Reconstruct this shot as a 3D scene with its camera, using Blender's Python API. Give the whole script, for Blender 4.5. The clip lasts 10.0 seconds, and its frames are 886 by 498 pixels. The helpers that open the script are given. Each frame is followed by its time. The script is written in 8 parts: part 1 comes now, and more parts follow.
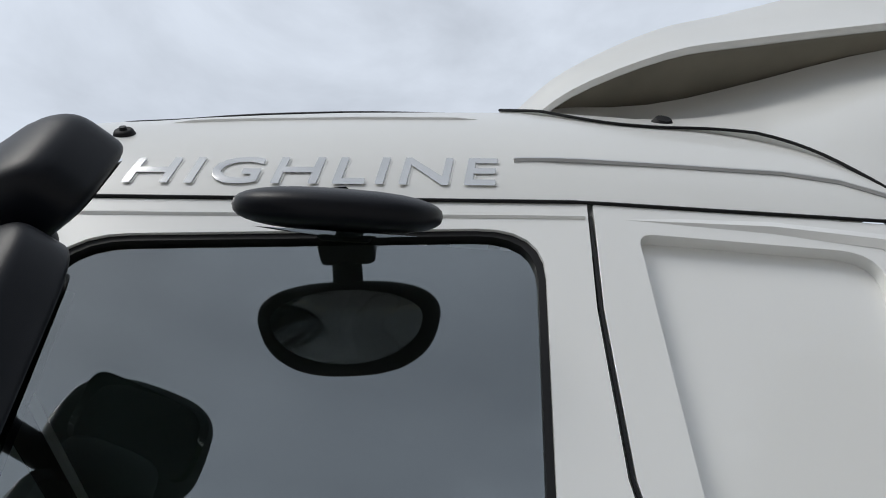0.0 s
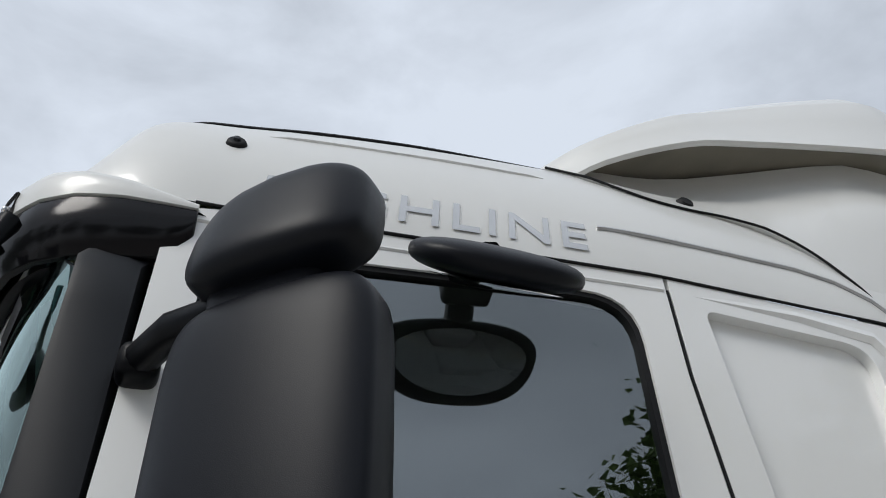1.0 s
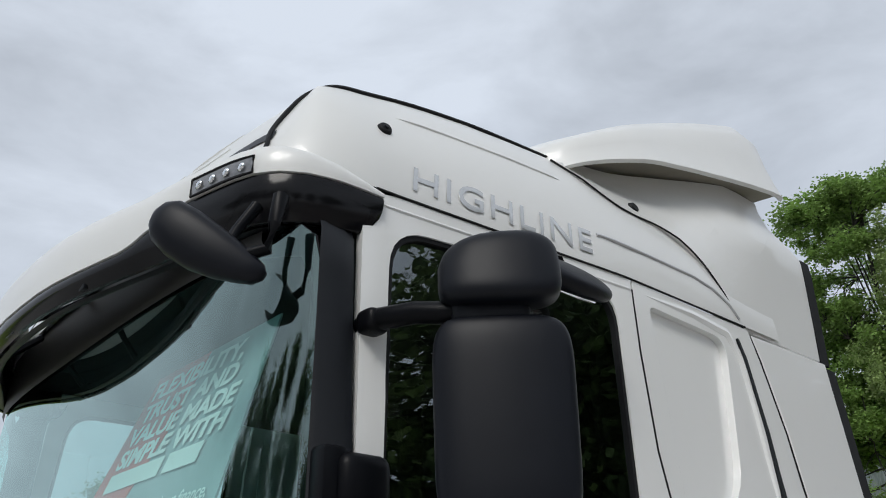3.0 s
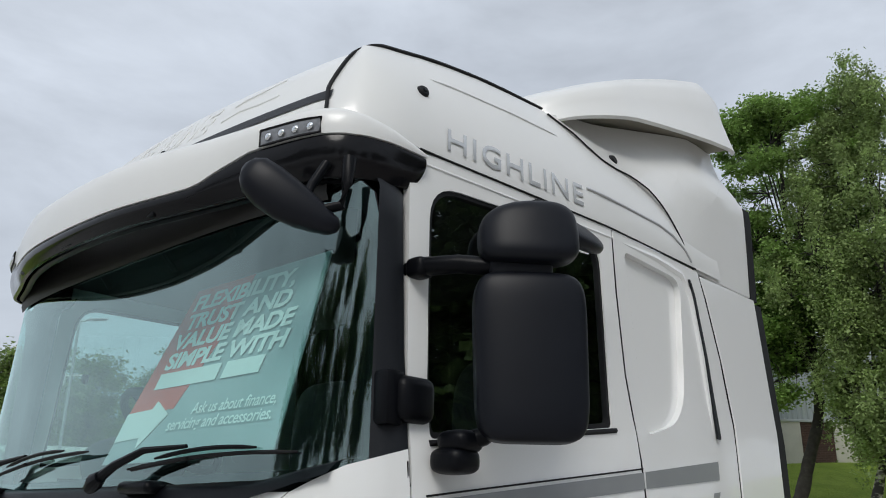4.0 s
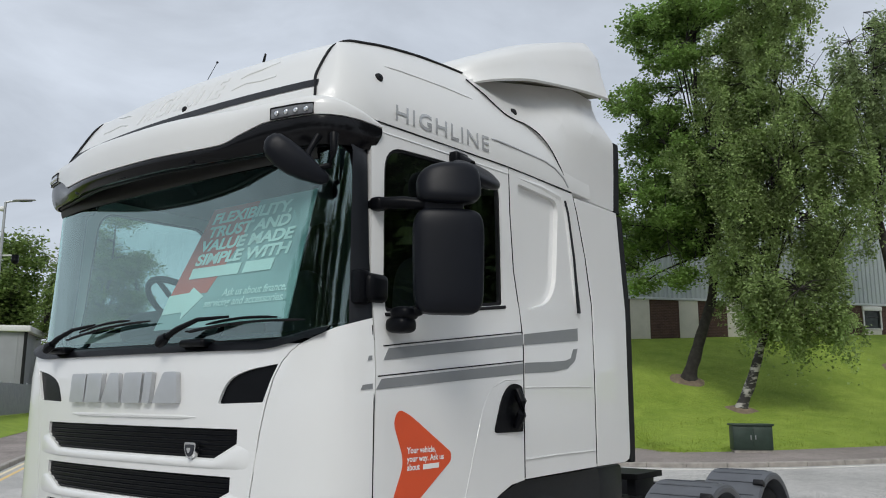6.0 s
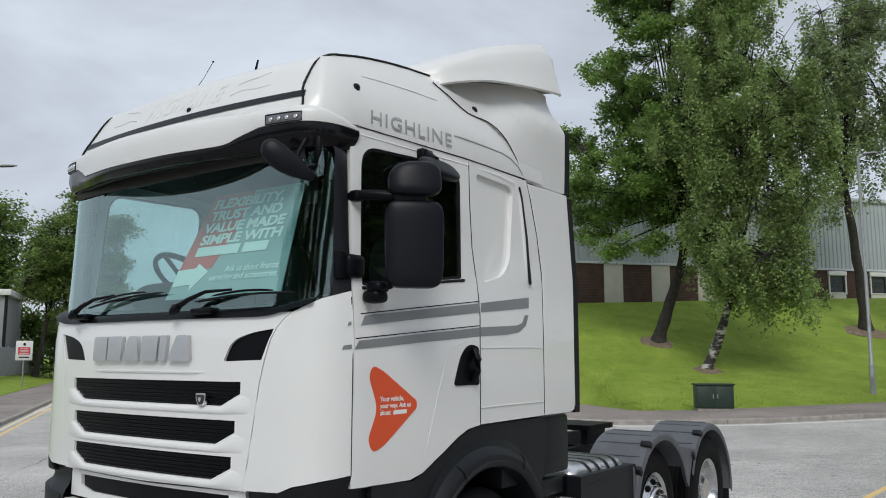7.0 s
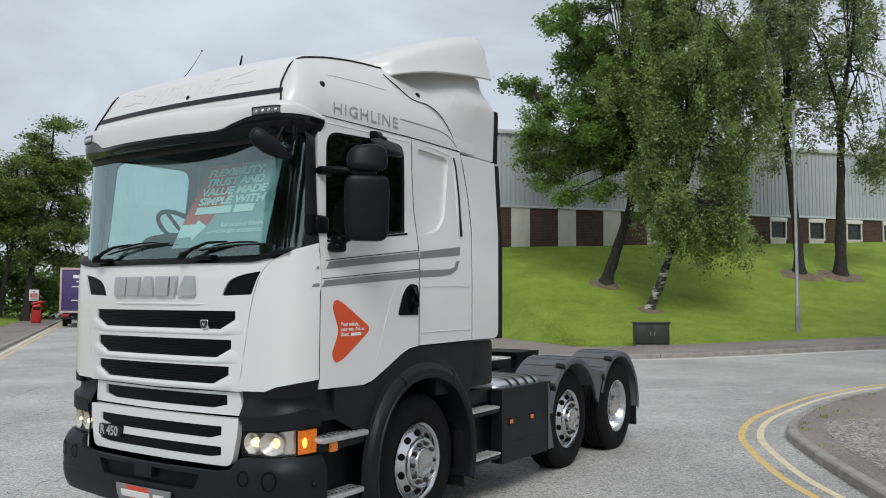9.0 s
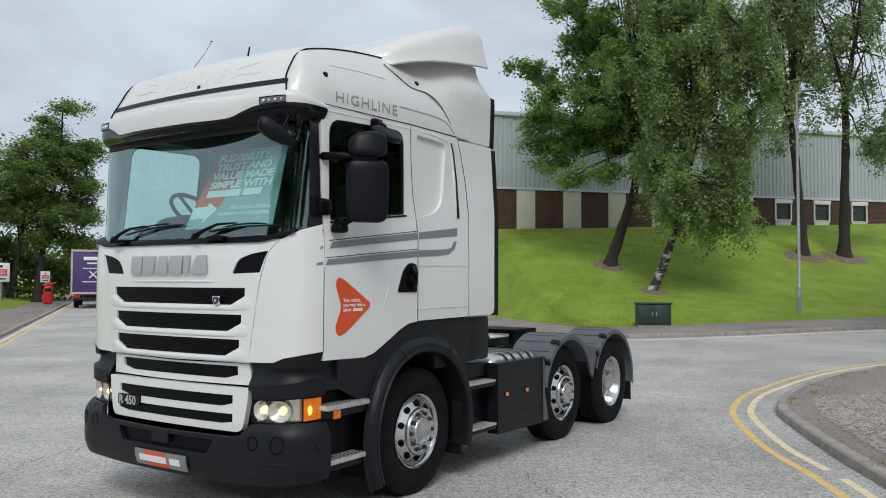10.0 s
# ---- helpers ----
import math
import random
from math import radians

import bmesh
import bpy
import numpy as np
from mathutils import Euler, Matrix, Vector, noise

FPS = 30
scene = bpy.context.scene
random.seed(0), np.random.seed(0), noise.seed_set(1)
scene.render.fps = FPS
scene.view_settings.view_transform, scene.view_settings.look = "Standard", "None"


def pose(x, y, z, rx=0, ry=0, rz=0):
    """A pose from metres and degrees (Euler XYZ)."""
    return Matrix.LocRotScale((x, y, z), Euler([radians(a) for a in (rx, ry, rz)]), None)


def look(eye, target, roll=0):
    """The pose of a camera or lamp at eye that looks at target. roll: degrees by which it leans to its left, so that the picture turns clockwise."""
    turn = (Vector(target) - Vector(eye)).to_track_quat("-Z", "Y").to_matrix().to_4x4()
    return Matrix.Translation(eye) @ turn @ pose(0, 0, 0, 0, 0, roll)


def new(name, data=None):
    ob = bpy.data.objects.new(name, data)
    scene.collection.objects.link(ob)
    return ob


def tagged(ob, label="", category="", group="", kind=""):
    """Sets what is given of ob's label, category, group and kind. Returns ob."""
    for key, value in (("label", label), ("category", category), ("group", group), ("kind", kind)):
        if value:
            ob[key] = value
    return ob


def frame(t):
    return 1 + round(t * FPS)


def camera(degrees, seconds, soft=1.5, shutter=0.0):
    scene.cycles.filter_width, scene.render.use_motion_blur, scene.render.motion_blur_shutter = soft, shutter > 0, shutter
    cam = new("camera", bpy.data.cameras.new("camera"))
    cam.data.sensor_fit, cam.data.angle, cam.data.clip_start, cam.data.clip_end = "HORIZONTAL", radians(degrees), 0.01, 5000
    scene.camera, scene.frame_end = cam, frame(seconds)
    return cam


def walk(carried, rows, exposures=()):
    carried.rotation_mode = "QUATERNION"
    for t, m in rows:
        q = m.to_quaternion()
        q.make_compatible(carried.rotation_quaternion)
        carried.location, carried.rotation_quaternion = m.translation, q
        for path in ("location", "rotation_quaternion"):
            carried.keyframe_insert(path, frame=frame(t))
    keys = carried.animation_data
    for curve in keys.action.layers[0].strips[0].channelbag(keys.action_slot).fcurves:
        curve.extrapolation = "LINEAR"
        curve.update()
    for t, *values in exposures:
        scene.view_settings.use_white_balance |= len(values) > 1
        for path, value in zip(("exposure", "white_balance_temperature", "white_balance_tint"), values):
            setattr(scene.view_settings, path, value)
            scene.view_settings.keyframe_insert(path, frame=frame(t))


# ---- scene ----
cam = camera(57.0, 10.0, 1.0)
PATH = [
    (0, (2.169, 0.966, 1.954), (0.691, 1.101, 3.295), 0.1),
    (0.5, (2.201, 0.67, 1.955), (0.765, 1.041, 3.297), -2.5),
    (1, (2.233, 0.364, 1.936), (0.845, 0.954, 3.25), -3.7),
    (1.5, (2.199, 0.012, 1.954), (0.84, 0.814, 3.183), -4.3),
    (2, (2.309, -0.24, 1.936), (0.95, 0.712, 3.052), -2.5),
    (2.5, (2.417, -0.493, 1.937), (1.082, 0.606, 2.941), -1.6),
    (3.8, (2.663, -1.077, 1.946), (1.336, 0.257, 2.625), 1.0),
    (4, (2.623, -1.207, 1.96), (1.344, 0.194, 2.593), 0.8),
    (4.5, (2.724, -1.488, 1.851), (1.488, -0.024, 2.427), 0.2),
    (5, (2.854, -1.732, 1.836), (1.642, -0.218, 2.326), 0.0),
    (5.5, (3.106, -1.96, 1.826), (1.909, -0.411, 2.237), 0.2),
    (7, (3.86, -2.735, 1.803), (2.709, -1.12, 2.067), 0.1),
    (7.5, (4.077, -3.018, 1.779), (2.946, -1.384, 2.001), 0.2),
    (8, (4.302, -3.28, 1.786), (3.19, -1.628, 1.97), 0.2),
    (8.5, (4.554, -3.51, 1.77), (3.459, -1.843, 1.92), 0.2),
    (9, (4.732, -3.763, 1.764), (3.65, -2.086, 1.887), 0.2),
    (9.5, (4.875, -3.944, 1.753), (3.792, -2.265, 1.851), 0.3),
    (10, (4.994, -4.016, 1.734), (3.895, -2.347, 1.813), 0.2),
]
walk(cam, [(t, look(eye, target, roll)) for t, eye, target, roll in PATH],
     exposures=[(0.0, 0.08), (2.5, 0.09), (4.5, 0.08), (7.0, 0.07), (10.0, 0.07)])

# ---- light: an overcast sky, brighter overhead, and a wide soft sun ----
world = bpy.data.worlds.new("overcast_sky")
scene.world = world
world.use_nodes = True


def build_world():
    nt = world.node_tree
    nt.nodes.clear()
    N, L = nt.nodes.new, nt.links.new
    out, bg = N("ShaderNodeOutputWorld"), N("ShaderNodeBackground")
    sky = N("ShaderNodeTexSky")
    sky.sky_type, sky.sun_disc = "NISHITA", False
    sky.sun_elevation, sky.sun_rotation = radians(45), radians(146)
    sky.air_density, sky.dust_density = 1.0, 2.0
    tc = N("ShaderNodeTexCoord")
    sep = N("ShaderNodeSeparateXYZ")
    L(tc.outputs["Generated"], sep.inputs[0])
    # clouds: two scales of soft noise, flattened towards the horizon
    mp = N("ShaderNodeMapping")
    mp.inputs["Scale"].default_value = (1.0, 1.0, 2.6)
    mp.inputs["Location"].default_value = (0.35, 0.2, 0.1)
    L(tc.outputs["Generated"], mp.inputs["Vector"])
    n1 = N("ShaderNodeTexNoise")
    n1.inputs["Scale"].default_value, n1.inputs["Detail"].default_value = 2.6, 6.0
    n1.inputs["Roughness"].default_value = 0.55
    n1.inputs["Distortion"].default_value = 0.35
    L(mp.outputs[0], n1.inputs["Vector"])
    ramp = N("ShaderNodeValToRGB")
    ramp.color_ramp.elements[0].position, ramp.color_ramp.elements[1].position = 0.28, 0.62
    ramp.color_ramp.elements[0].color = (0.45, 0.49, 0.55, 1)
    ramp.color_ramp.elements[1].color = (0.68, 0.74, 0.83, 1)
    L(n1.outputs["Fac"], ramp.inputs["Fac"])
    # overcast dome: the zenith is brighter than the horizon
    dome = N("ShaderNodeMapRange")
    dome.inputs["From Min"].default_value, dome.inputs["From Max"].default_value = 0.0, 1.0
    dome.inputs["To Min"].default_value, dome.inputs["To Max"].default_value = 0.99, 1.08
    L(sep.outputs["Z"], dome.inputs["Value"])
    mul = N("ShaderNodeMix")
    mul.data_type, mul.blend_type = "RGBA", "MULTIPLY"
    mul.inputs["Factor"].default_value = 1.0
    L(ramp.outputs["Color"], mul.inputs["A"])
    L(dome.outputs["Result"], mul.inputs["B"])
    # a little of the clear sky's colour shows through the cloud
    skys = N("ShaderNodeMix")
    skys.data_type, skys.blend_type = "RGBA", "MULTIPLY"
    skys.inputs["Factor"].default_value = 1.0
    skys.inputs["B"].default_value = (0.10, 0.10, 0.10, 1)
    L(sky.outputs["Color"], skys.inputs["A"])
    mix = N("ShaderNodeMix")
    mix.data_type = "RGBA"
    mix.inputs["Factor"].default_value = 0.90
    L(skys.outputs["Result"], mix.inputs["A"])
    L(mul.outputs["Result"], mix.inputs["B"])
    L(mix.outputs["Result"], bg.inputs["Color"])
    bg.inputs["Strength"].default_value = 1.0
    L(bg.outputs[0], out.inputs[0])


build_world()
sun_data = bpy.data.lights.new("sun", "SUN")
sun_data.energy, sun_data.angle, sun_data.color = 1.5, radians(24), (1.0, 0.975, 0.93)
sun = new("sun", sun_data)
sun.matrix_world = look((8, -12, 14.4), (0, 0, 0))

# ---- materials ----
MATS = {}


def material(name, color, rough=0.5, metal=0.0, coat=0.0, bump=0.0, bump_scale=200.0, vary=0.0, vary_scale=3.0, spec=0.5, emit=0.0, dirt=None, dirt_scale=6.0):
    """A surface with two scales of variation: a broad change of tone and a fine relief."""
    if name in MATS:
        return MATS[name]
    m = bpy.data.materials.new(name)
    m.use_nodes = True
    nt = m.node_tree
    N, L = nt.nodes.new, nt.links.new
    b = nt.nodes["Principled BSDF"]
    b.inputs["Base Color"].default_value = (*color, 1)
    b.inputs["Roughness"].default_value, b.inputs["Metallic"].default_value = rough, metal
    b.inputs["Specular IOR Level"].default_value = spec
    if coat:
        b.inputs["Coat Weight"].default_value, b.inputs["Coat Roughness"].default_value = coat, 0.035
    tc = N("ShaderNodeTexCoord")
    if vary or dirt:
        n = N("ShaderNodeTexNoise")
        n.inputs["Scale"].default_value, n.inputs["Detail"].default_value = vary_scale, 6.0
        L(tc.outputs["Object"], n.inputs["Vector"])
        mr = N("ShaderNodeMapRange")
        mr.inputs["From Min"].default_value, mr.inputs["From Max"].default_value = 0.3, 0.7
        mr.inputs["To Min"].default_value, mr.inputs["To Max"].default_value = 1 - vary, 1 + vary
        L(n.outputs["Fac"], mr.inputs["Value"])
        mx = N("ShaderNodeMix")
        mx.data_type, mx.blend_type = "RGBA", "MULTIPLY"
        mx.inputs["Factor"].default_value = 1.0
        mx.inputs["A"].default_value = (*color, 1)
        L(mr.outputs["Result"], mx.inputs["B"])
        last = mx.outputs["Result"]
        if dirt:
            n3 = N("ShaderNodeTexNoise")
            n3.inputs["Scale"].default_value, n3.inputs["Detail"].default_value = dirt_scale, 8.0
            n3.inputs["Roughness"].default_value = 0.7
            L(tc.outputs["Object"], n3.inputs["Vector"])
            r3 = N("ShaderNodeMapRange")
            r3.inputs["From Min"].default_value, r3.inputs["From Max"].default_value = 0.55, 0.75
            r3.inputs["To Min"].default_value, r3.inputs["To Max"].default_value = 0.0, dirt[3]
            L(n3.outputs["Fac"], r3.inputs["Value"])
            m3 = N("ShaderNodeMix")
            m3.data_type = "RGBA"
            L(r3.outputs["Result"], m3.inputs["Factor"])
            L(last, m3.inputs["A"])
            m3.inputs["B"].default_value = (*dirt[:3], 1)
            last = m3.outputs["Result"]
        L(last, b.inputs["Base Color"])
    if bump:
        n2 = N("ShaderNodeTexNoise")
        n2.inputs["Scale"].default_value, n2.inputs["Detail"].default_value = bump_scale, 3.0
        L(tc.outputs["Object"], n2.inputs["Vector"])
        bp = N("ShaderNodeBump")
        bp.inputs["Strength"].default_value, bp.inputs["Distance"].default_value = bump, 0.002
        L(n2.outputs["Fac"], bp.inputs["Height"])
        L(bp.outputs["Normal"], b.inputs["Normal"])
    if emit:
        b.inputs["Emission Color"].default_value, b.inputs["Emission Strength"].default_value = (*color, 1), emit
    MATS[name] = m
    return m


def glass_material(name, tint, rough=0.0, mirror=(0.95, 0.97, 1.0), share=0.05, power=5.0):
    """Thin pane: clear transmission tinted by the glass, with a mirror coat."""
    m = bpy.data.materials.new(name)
    m.use_nodes = True
    nt = m.node_tree
    nt.nodes.clear()
    N, L = nt.nodes.new, nt.links.new
    out, mix = N("ShaderNodeOutputMaterial"), N("ShaderNodeMixShader")
    tr, gl = N("ShaderNodeBsdfTransparent"), N("ShaderNodeBsdfGlossy")
    tr.inputs["Color"].default_value = (*tint, 1)
    gl.inputs["Roughness"].default_value = rough
    gl.inputs["Color"].default_value = (*mirror, 1)
    lw, pw, mr = N("ShaderNodeLayerWeight"), N("ShaderNodeMath"), N("ShaderNodeMapRange")
    pw.operation = "POWER"
    pw.inputs[1].default_value = power
    mr.inputs["To Min"].default_value, mr.inputs["To Max"].default_value = share, 1.0
    L(lw.outputs["Facing"], pw.inputs[0])
    L(pw.outputs[0], mr.inputs["Value"])
    L(mr.outputs["Result"], mix.inputs[0])
    L(tr.outputs[0], mix.inputs[1])
    L(gl.outputs[0], mix.inputs[2])
    L(mix.outputs[0], out.inputs[0])
    MATS[name] = m
    return m


PAINT = material("white_paint", (0.765, 0.77, 0.755), 0.30, coat=0.75, vary=0.015, vary_scale=1.5, bump=0.02, bump_scale=350)
# roof and visor plastic, its white darkened to stand in for duller light there
PAINT_TRIM_DIM = material("white_plastic_dimmed", (0.705, 0.71, 0.692), 0.36, coat=0.35, vary=0.02, vary_scale=2.5, bump=0.03, bump_scale=400)
PLASTIC = material("black_plastic", (0.0028, 0.0032, 0.0046), 0.36, spec=0.12, vary=0.12, vary_scale=6, bump=0.12, bump_scale=900)
GLOSS_BLACK = material("gloss_black", (0.006, 0.006, 0.007), 0.14, spec=0.2, vary=0.1)
BUMPER = material("grey_plastic", (0.0078, 0.0092, 0.0120), 0.44, spec=0.26, vary=0.12, vary_scale=5, bump=0.15, bump_scale=700, dirt=(0.06, 0.057, 0.052, 0.12), dirt_scale=5)
FENDER = material("fender_plastic", (0.105, 0.112, 0.125), 0.5, spec=0.35, vary=0.1, vary_scale=6, bump=0.15, bump_scale=600, dirt=(0.14, 0.13, 0.12, 0.25), dirt_scale=7)
# flat black for gaps, holes and hidden boxes where only shade would show
SHADOW_GAP = material("shade_black", (0.004, 0.004, 0.0045), 0.8, spec=0.1, vary=0.2, vary_scale=8)
CHASSIS = material("chassis_paint", (0.012, 0.0125, 0.015), 0.55, spec=0.3, vary=0.2, vary_scale=10, dirt=(0.07, 0.06, 0.05, 0.4), dirt_scale=9)
RUBBER = material("tyre_rubber", (0.008, 0.008, 0.009), 0.72, spec=0.14, vary=0.2, vary_scale=12, bump=0.25, bump_scale=300, dirt=(0.04, 0.037, 0.034, 0.22), dirt_scale=10)
SEAL = material("seal_rubber", (0.006, 0.006, 0.007), 0.6, spec=0.25, vary=0.15, vary_scale=20)
RIM = material("polished_alloy", (0.62, 0.63, 0.64), 0.24, 1.0, vary=0.1, vary_scale=14, bump=0.04, bump_scale=200, dirt=(0.18, 0.16, 0.14, 0.35), dirt_scale=14)
NUT = material("wheel_nut_steel", (0.09, 0.085, 0.08), 0.32, 1.0, vary=0.2, vary_scale=30)
CHROME = material("chrome", (0.75, 0.76, 0.77), 0.1, 1.0, vary=0.04, vary_scale=9)
BRIGHT = material("bright_lettering", (0.60, 0.61, 0.62), 0.22, 0.5, vary=0.04, vary_scale=8)
LETTER = material("satin_metal", (0.52, 0.53, 0.54), 0.32, 0.6, vary=0.05, vary_scale=8)
SILVER_FILM = material("silver_film", (0.27, 0.28, 0.285), 0.35, 0.35, vary=0.05, vary_scale=6)
ALU = material("aluminium_plate", (0.66, 0.66, 0.65), 0.42, 0.75, vary=0.15, vary_scale=20, bump=0.2, bump_scale=160, dirt=(0.15, 0.13, 0.11, 0.45), dirt_scale=16)
ORANGE_LENS = material("amber_lens", (0.72, 0.17, 0.008), 0.14, coat=0.8, vary=0.25, vary_scale=40, emit=0.12)
AMBER_GLOW = material("amber_glow", (1.0, 0.50, 0.08), 0.3, emit=1.6)
LAMP_ON = material("lamp_glow", (1.0, 0.78, 0.42), 0.3, emit=2.0)
REFLECTOR = material("lamp_reflector", (0.82, 0.80, 0.74), 0.22, 0.75, vary=0.1, vary_scale=30)
RED_FILM = material("orange_red_film", (0.70, 0.085, 0.022), 0.4, vary=0.04, vary_scale=4)
WHITE_FILM = material("white_film", (0.82, 0.82, 0.8), 0.5, vary=0.02)
POSTER_GREY = material("poster_grey", (0.36, 0.42, 0.43), 0.6, vary=0.04, vary_scale=3)
POSTER_RED = material("poster_red", (0.70, 0.09, 0.05), 0.6, vary=0.04, vary_scale=3)
DASH = material("dash_plastic", (0.02, 0.021, 0.023), 0.65, spec=0.25, vary=0.15, vary_scale=8)
CURTAIN = material("curtain_cloth", (0.006, 0.0065, 0.008), 0.9, spec=0.05, vary=0.3, vary_scale=6)
FABRIC = material("seat_fabric", (0.045, 0.05, 0.055), 0.9, vary=0.2, vary_scale=20)
HEADLINER = material("headliner_cloth", (0.045, 0.045, 0.044), 0.9, vary=0.05, vary_scale=6)
WINDSCREEN = glass_material("windscreen_glass", (0.60, 0.93, 0.89), mirror=(0.80, 1.0, 0.97), share=0.18, power=3.0)
SIDE_GLASS = glass_material("door_glass", (0.80, 0.86, 0.85), mirror=(0.90, 0.97, 1.0), share=0.20)
LENS_GLASS = glass_material("lamp_glass", (0.93, 0.93, 0.9))
LENS_GREY = material("lamp_lens_grey", (0.16, 0.165, 0.175), 0.12, coat=0.8, vary=0.25, vary_scale=60)
MIRROR_SHELL = material("mirror_shell_plastic", (0.0046, 0.0056, 0.0088), 0.40, spec=0.20, vary=0.12, vary_scale=6, bump=0.12, bump_scale=900)
MIRROR = material("mirror_glass", (0.85, 0.86, 0.87), 0.02, 1.0)
TANK = material("brushed_tank", (0.62, 0.63, 0.64), 0.28, 0.9, vary=0.08, vary_scale=8)


# ---- mesh helpers ----
def shade(me, angle=35):
    me.polygons.foreach_set("use_smooth", [True] * len(me.polygons))
    me.set_sharp_from_angle(angle=radians(angle))


def put(name, bm, mat, parent=None, label="", angle=35, bevel=0.0, normals=True):
    me = bpy.data.meshes.new(name)
    if normals:
        bmesh.ops.recalc_face_normals(bm, faces=bm.faces)
    bm.to_mesh(me)
    bm.free()
    for m in (mat if isinstance(mat, (list, tuple)) else (mat,)):
        me.materials.append(m)
    shade(me, angle)
    ob = new(name, me)
    ob.parent = parent
    if label:
        ob["label"] = label
    if bevel:
        mod = ob.modifiers.new("bevel", "BEVEL")
        mod.width, mod.segments, mod.limit_method, mod.angle_limit = bevel, 2, "ANGLE", radians(50)
        mod.harden_normals = False
    return ob


part = put


def raw(name, verts, faces, mat, parent=None, label="", angle=35):
    me = bpy.data.meshes.new(name)
    me.from_pydata(verts, [], faces)
    me.update()
    for m in (mat if isinstance(mat, (list, tuple)) else (mat,)):
        me.materials.append(m)
    shade(me, angle)
    ob = new(name, me)
    ob.parent = parent
    if label:
        ob["label"] = label
    return ob


def thing(name, label, category, group="", at=(0, 0, 0), turn=0.0, kind=""):
    ob = new(name)
    ob.matrix_world = pose(*at, 0, 0, turn)
    ob.empty_display_size = 0.1
    return tagged(ob, label, category, group, kind)


def box(bm, x0, x1, y0, y1, z0, z1, bevel=0.0, seg=2, m=None):
    r = bmesh.ops.create_cube(bm, size=1)
    vs = r["verts"]
    for v in vs:
        v.co = Vector((x0 + (v.co.x + 0.5) * (x1 - x0), y0 + (v.co.y + 0.5) * (y1 - y0), z0 + (v.co.z + 0.5) * (z1 - z0)))
    if bevel:
        es = list({e for v in vs for e in v.link_edges})
        r2 = bmesh.ops.bevel(bm, geom=es, offset=bevel, segments=seg, affect="EDGES", profile=0.5)
        vs = list({v for f in r2["faces"] for v in f.verts} | {v for v in vs if v.is_valid})
    if m is not None:
        for v in vs:
            v.co = m @ v.co
    return vs


def grid_mesh(bm, rows, close_u=False, close_v=False):
    """Quads through rows of points."""
    vr = [[bm.verts.new(p) for p in r] for r in rows]
    n, k = len(vr), len(vr[0])
    for i in range(n if close_v else n - 1):
        for j in range(k if close_u else k - 1):
            a, b = vr[i], vr[(i + 1) % n]
            q = [a[j], a[(j + 1) % k], b[(j + 1) % k], b[j]]
            if len(set(q)) == 4:
                bm.faces.new(q)
    return vr


def tube(bm, pts, rads, sides=8, caps=True):
    pts = [Vector(p) for p in pts]
    if not isinstance(rads, (list, tuple)):
        rads = [rads] * len(pts)
    rows, up = [], Vector((0.13, 0.21, 0.97))
    for i, p in enumerate(pts):
        d = (pts[min(i + 1, len(pts) - 1)] - pts[max(i - 1, 0)]).normalized()
        a = d.cross(up)
        if a.length < 0.05:
            a = d.cross(Vector((1, 0, 0)))
        a.normalize()
        b = d.cross(a)
        rows.append([p + (a * math.cos(2 * math.pi * k / sides) + b * math.sin(2 * math.pi * k / sides)) * rads[i] for k in range(sides)])
    vr = grid_mesh(bm, rows, close_u=True)
    if caps:
        bm.faces.new(vr[0][::-1])
        bm.faces.new(vr[-1])
    return vr


def revolve(bm, prof, sides=40, axis="x", centre=(0, 0, 0), closed=True):
    """Turns a profile of (along the axis, radius) round the x axis."""
    rows = []
    for k in range(sides):
        a = 2 * math.pi * k / sides
        rows.append([Vector((centre[0] + h, centre[1] + r * math.cos(a), centre[2] + r * math.sin(a))) for h, r in prof])
    grid_mesh(bm, rows, close_u=closed, close_v=True)


def rounded(points, radius, seg=5):
    """Rounds the corners of a polygon in the plane. radius: one, or one a corner."""
    n, out = len(points), []
    rs = radius if isinstance(radius, (list, tuple)) else [radius] * n
    for i in range(n):
        p, a, b = Vector(points[i]), Vector(points[i - 1]), Vector(points[(i + 1) % n])
        da, db = (a - p), (b - p)
        r = min(rs[i], da.length * 0.49, db.length * 0.49)
        if r < 1e-4:
            out.append((p.x, p.y))
            continue
        s, e = p + da.normalized() * r, p + db.normalized() * r
        for k in range(seg + 1):
            t = k / seg
            q = s * (1 - t) ** 2 + p * 2 * t * (1 - t) + e * t * t
            out.append((q.x, q.y))
    return out


def flat_faces(outline, holes=(), ucuts=(), vcuts=()):
    """A flat bmesh of a polygon with holes, cut along lines so that it can be bent."""
    bm = bmesh.new()
    edges = []
    for loop in (outline, *holes):
        vs = [bm.verts.new((p[0], p[1], 0)) for p in loop]
        edges += [bm.edges.new((vs[i], vs[(i + 1) % len(vs)])) for i in range(len(vs))]
    bmesh.ops.triangle_fill(bm, use_beauty=True, use_dissolve=False, edges=edges, normal=(0, 0, 1))
    for axis, cuts in ((0, ucuts), (1, vcuts)):
        for c in cuts:
            co, no = Vector((0, 0, 0)), Vector((0, 0, 0))
            co[axis], no[axis] = c, 1
            bmesh.ops.bisect_plane(bm, geom=bm.verts[:] + bm.edges[:] + bm.faces[:], dist=1e-5, plane_co=co, plane_no=no)
    return bm


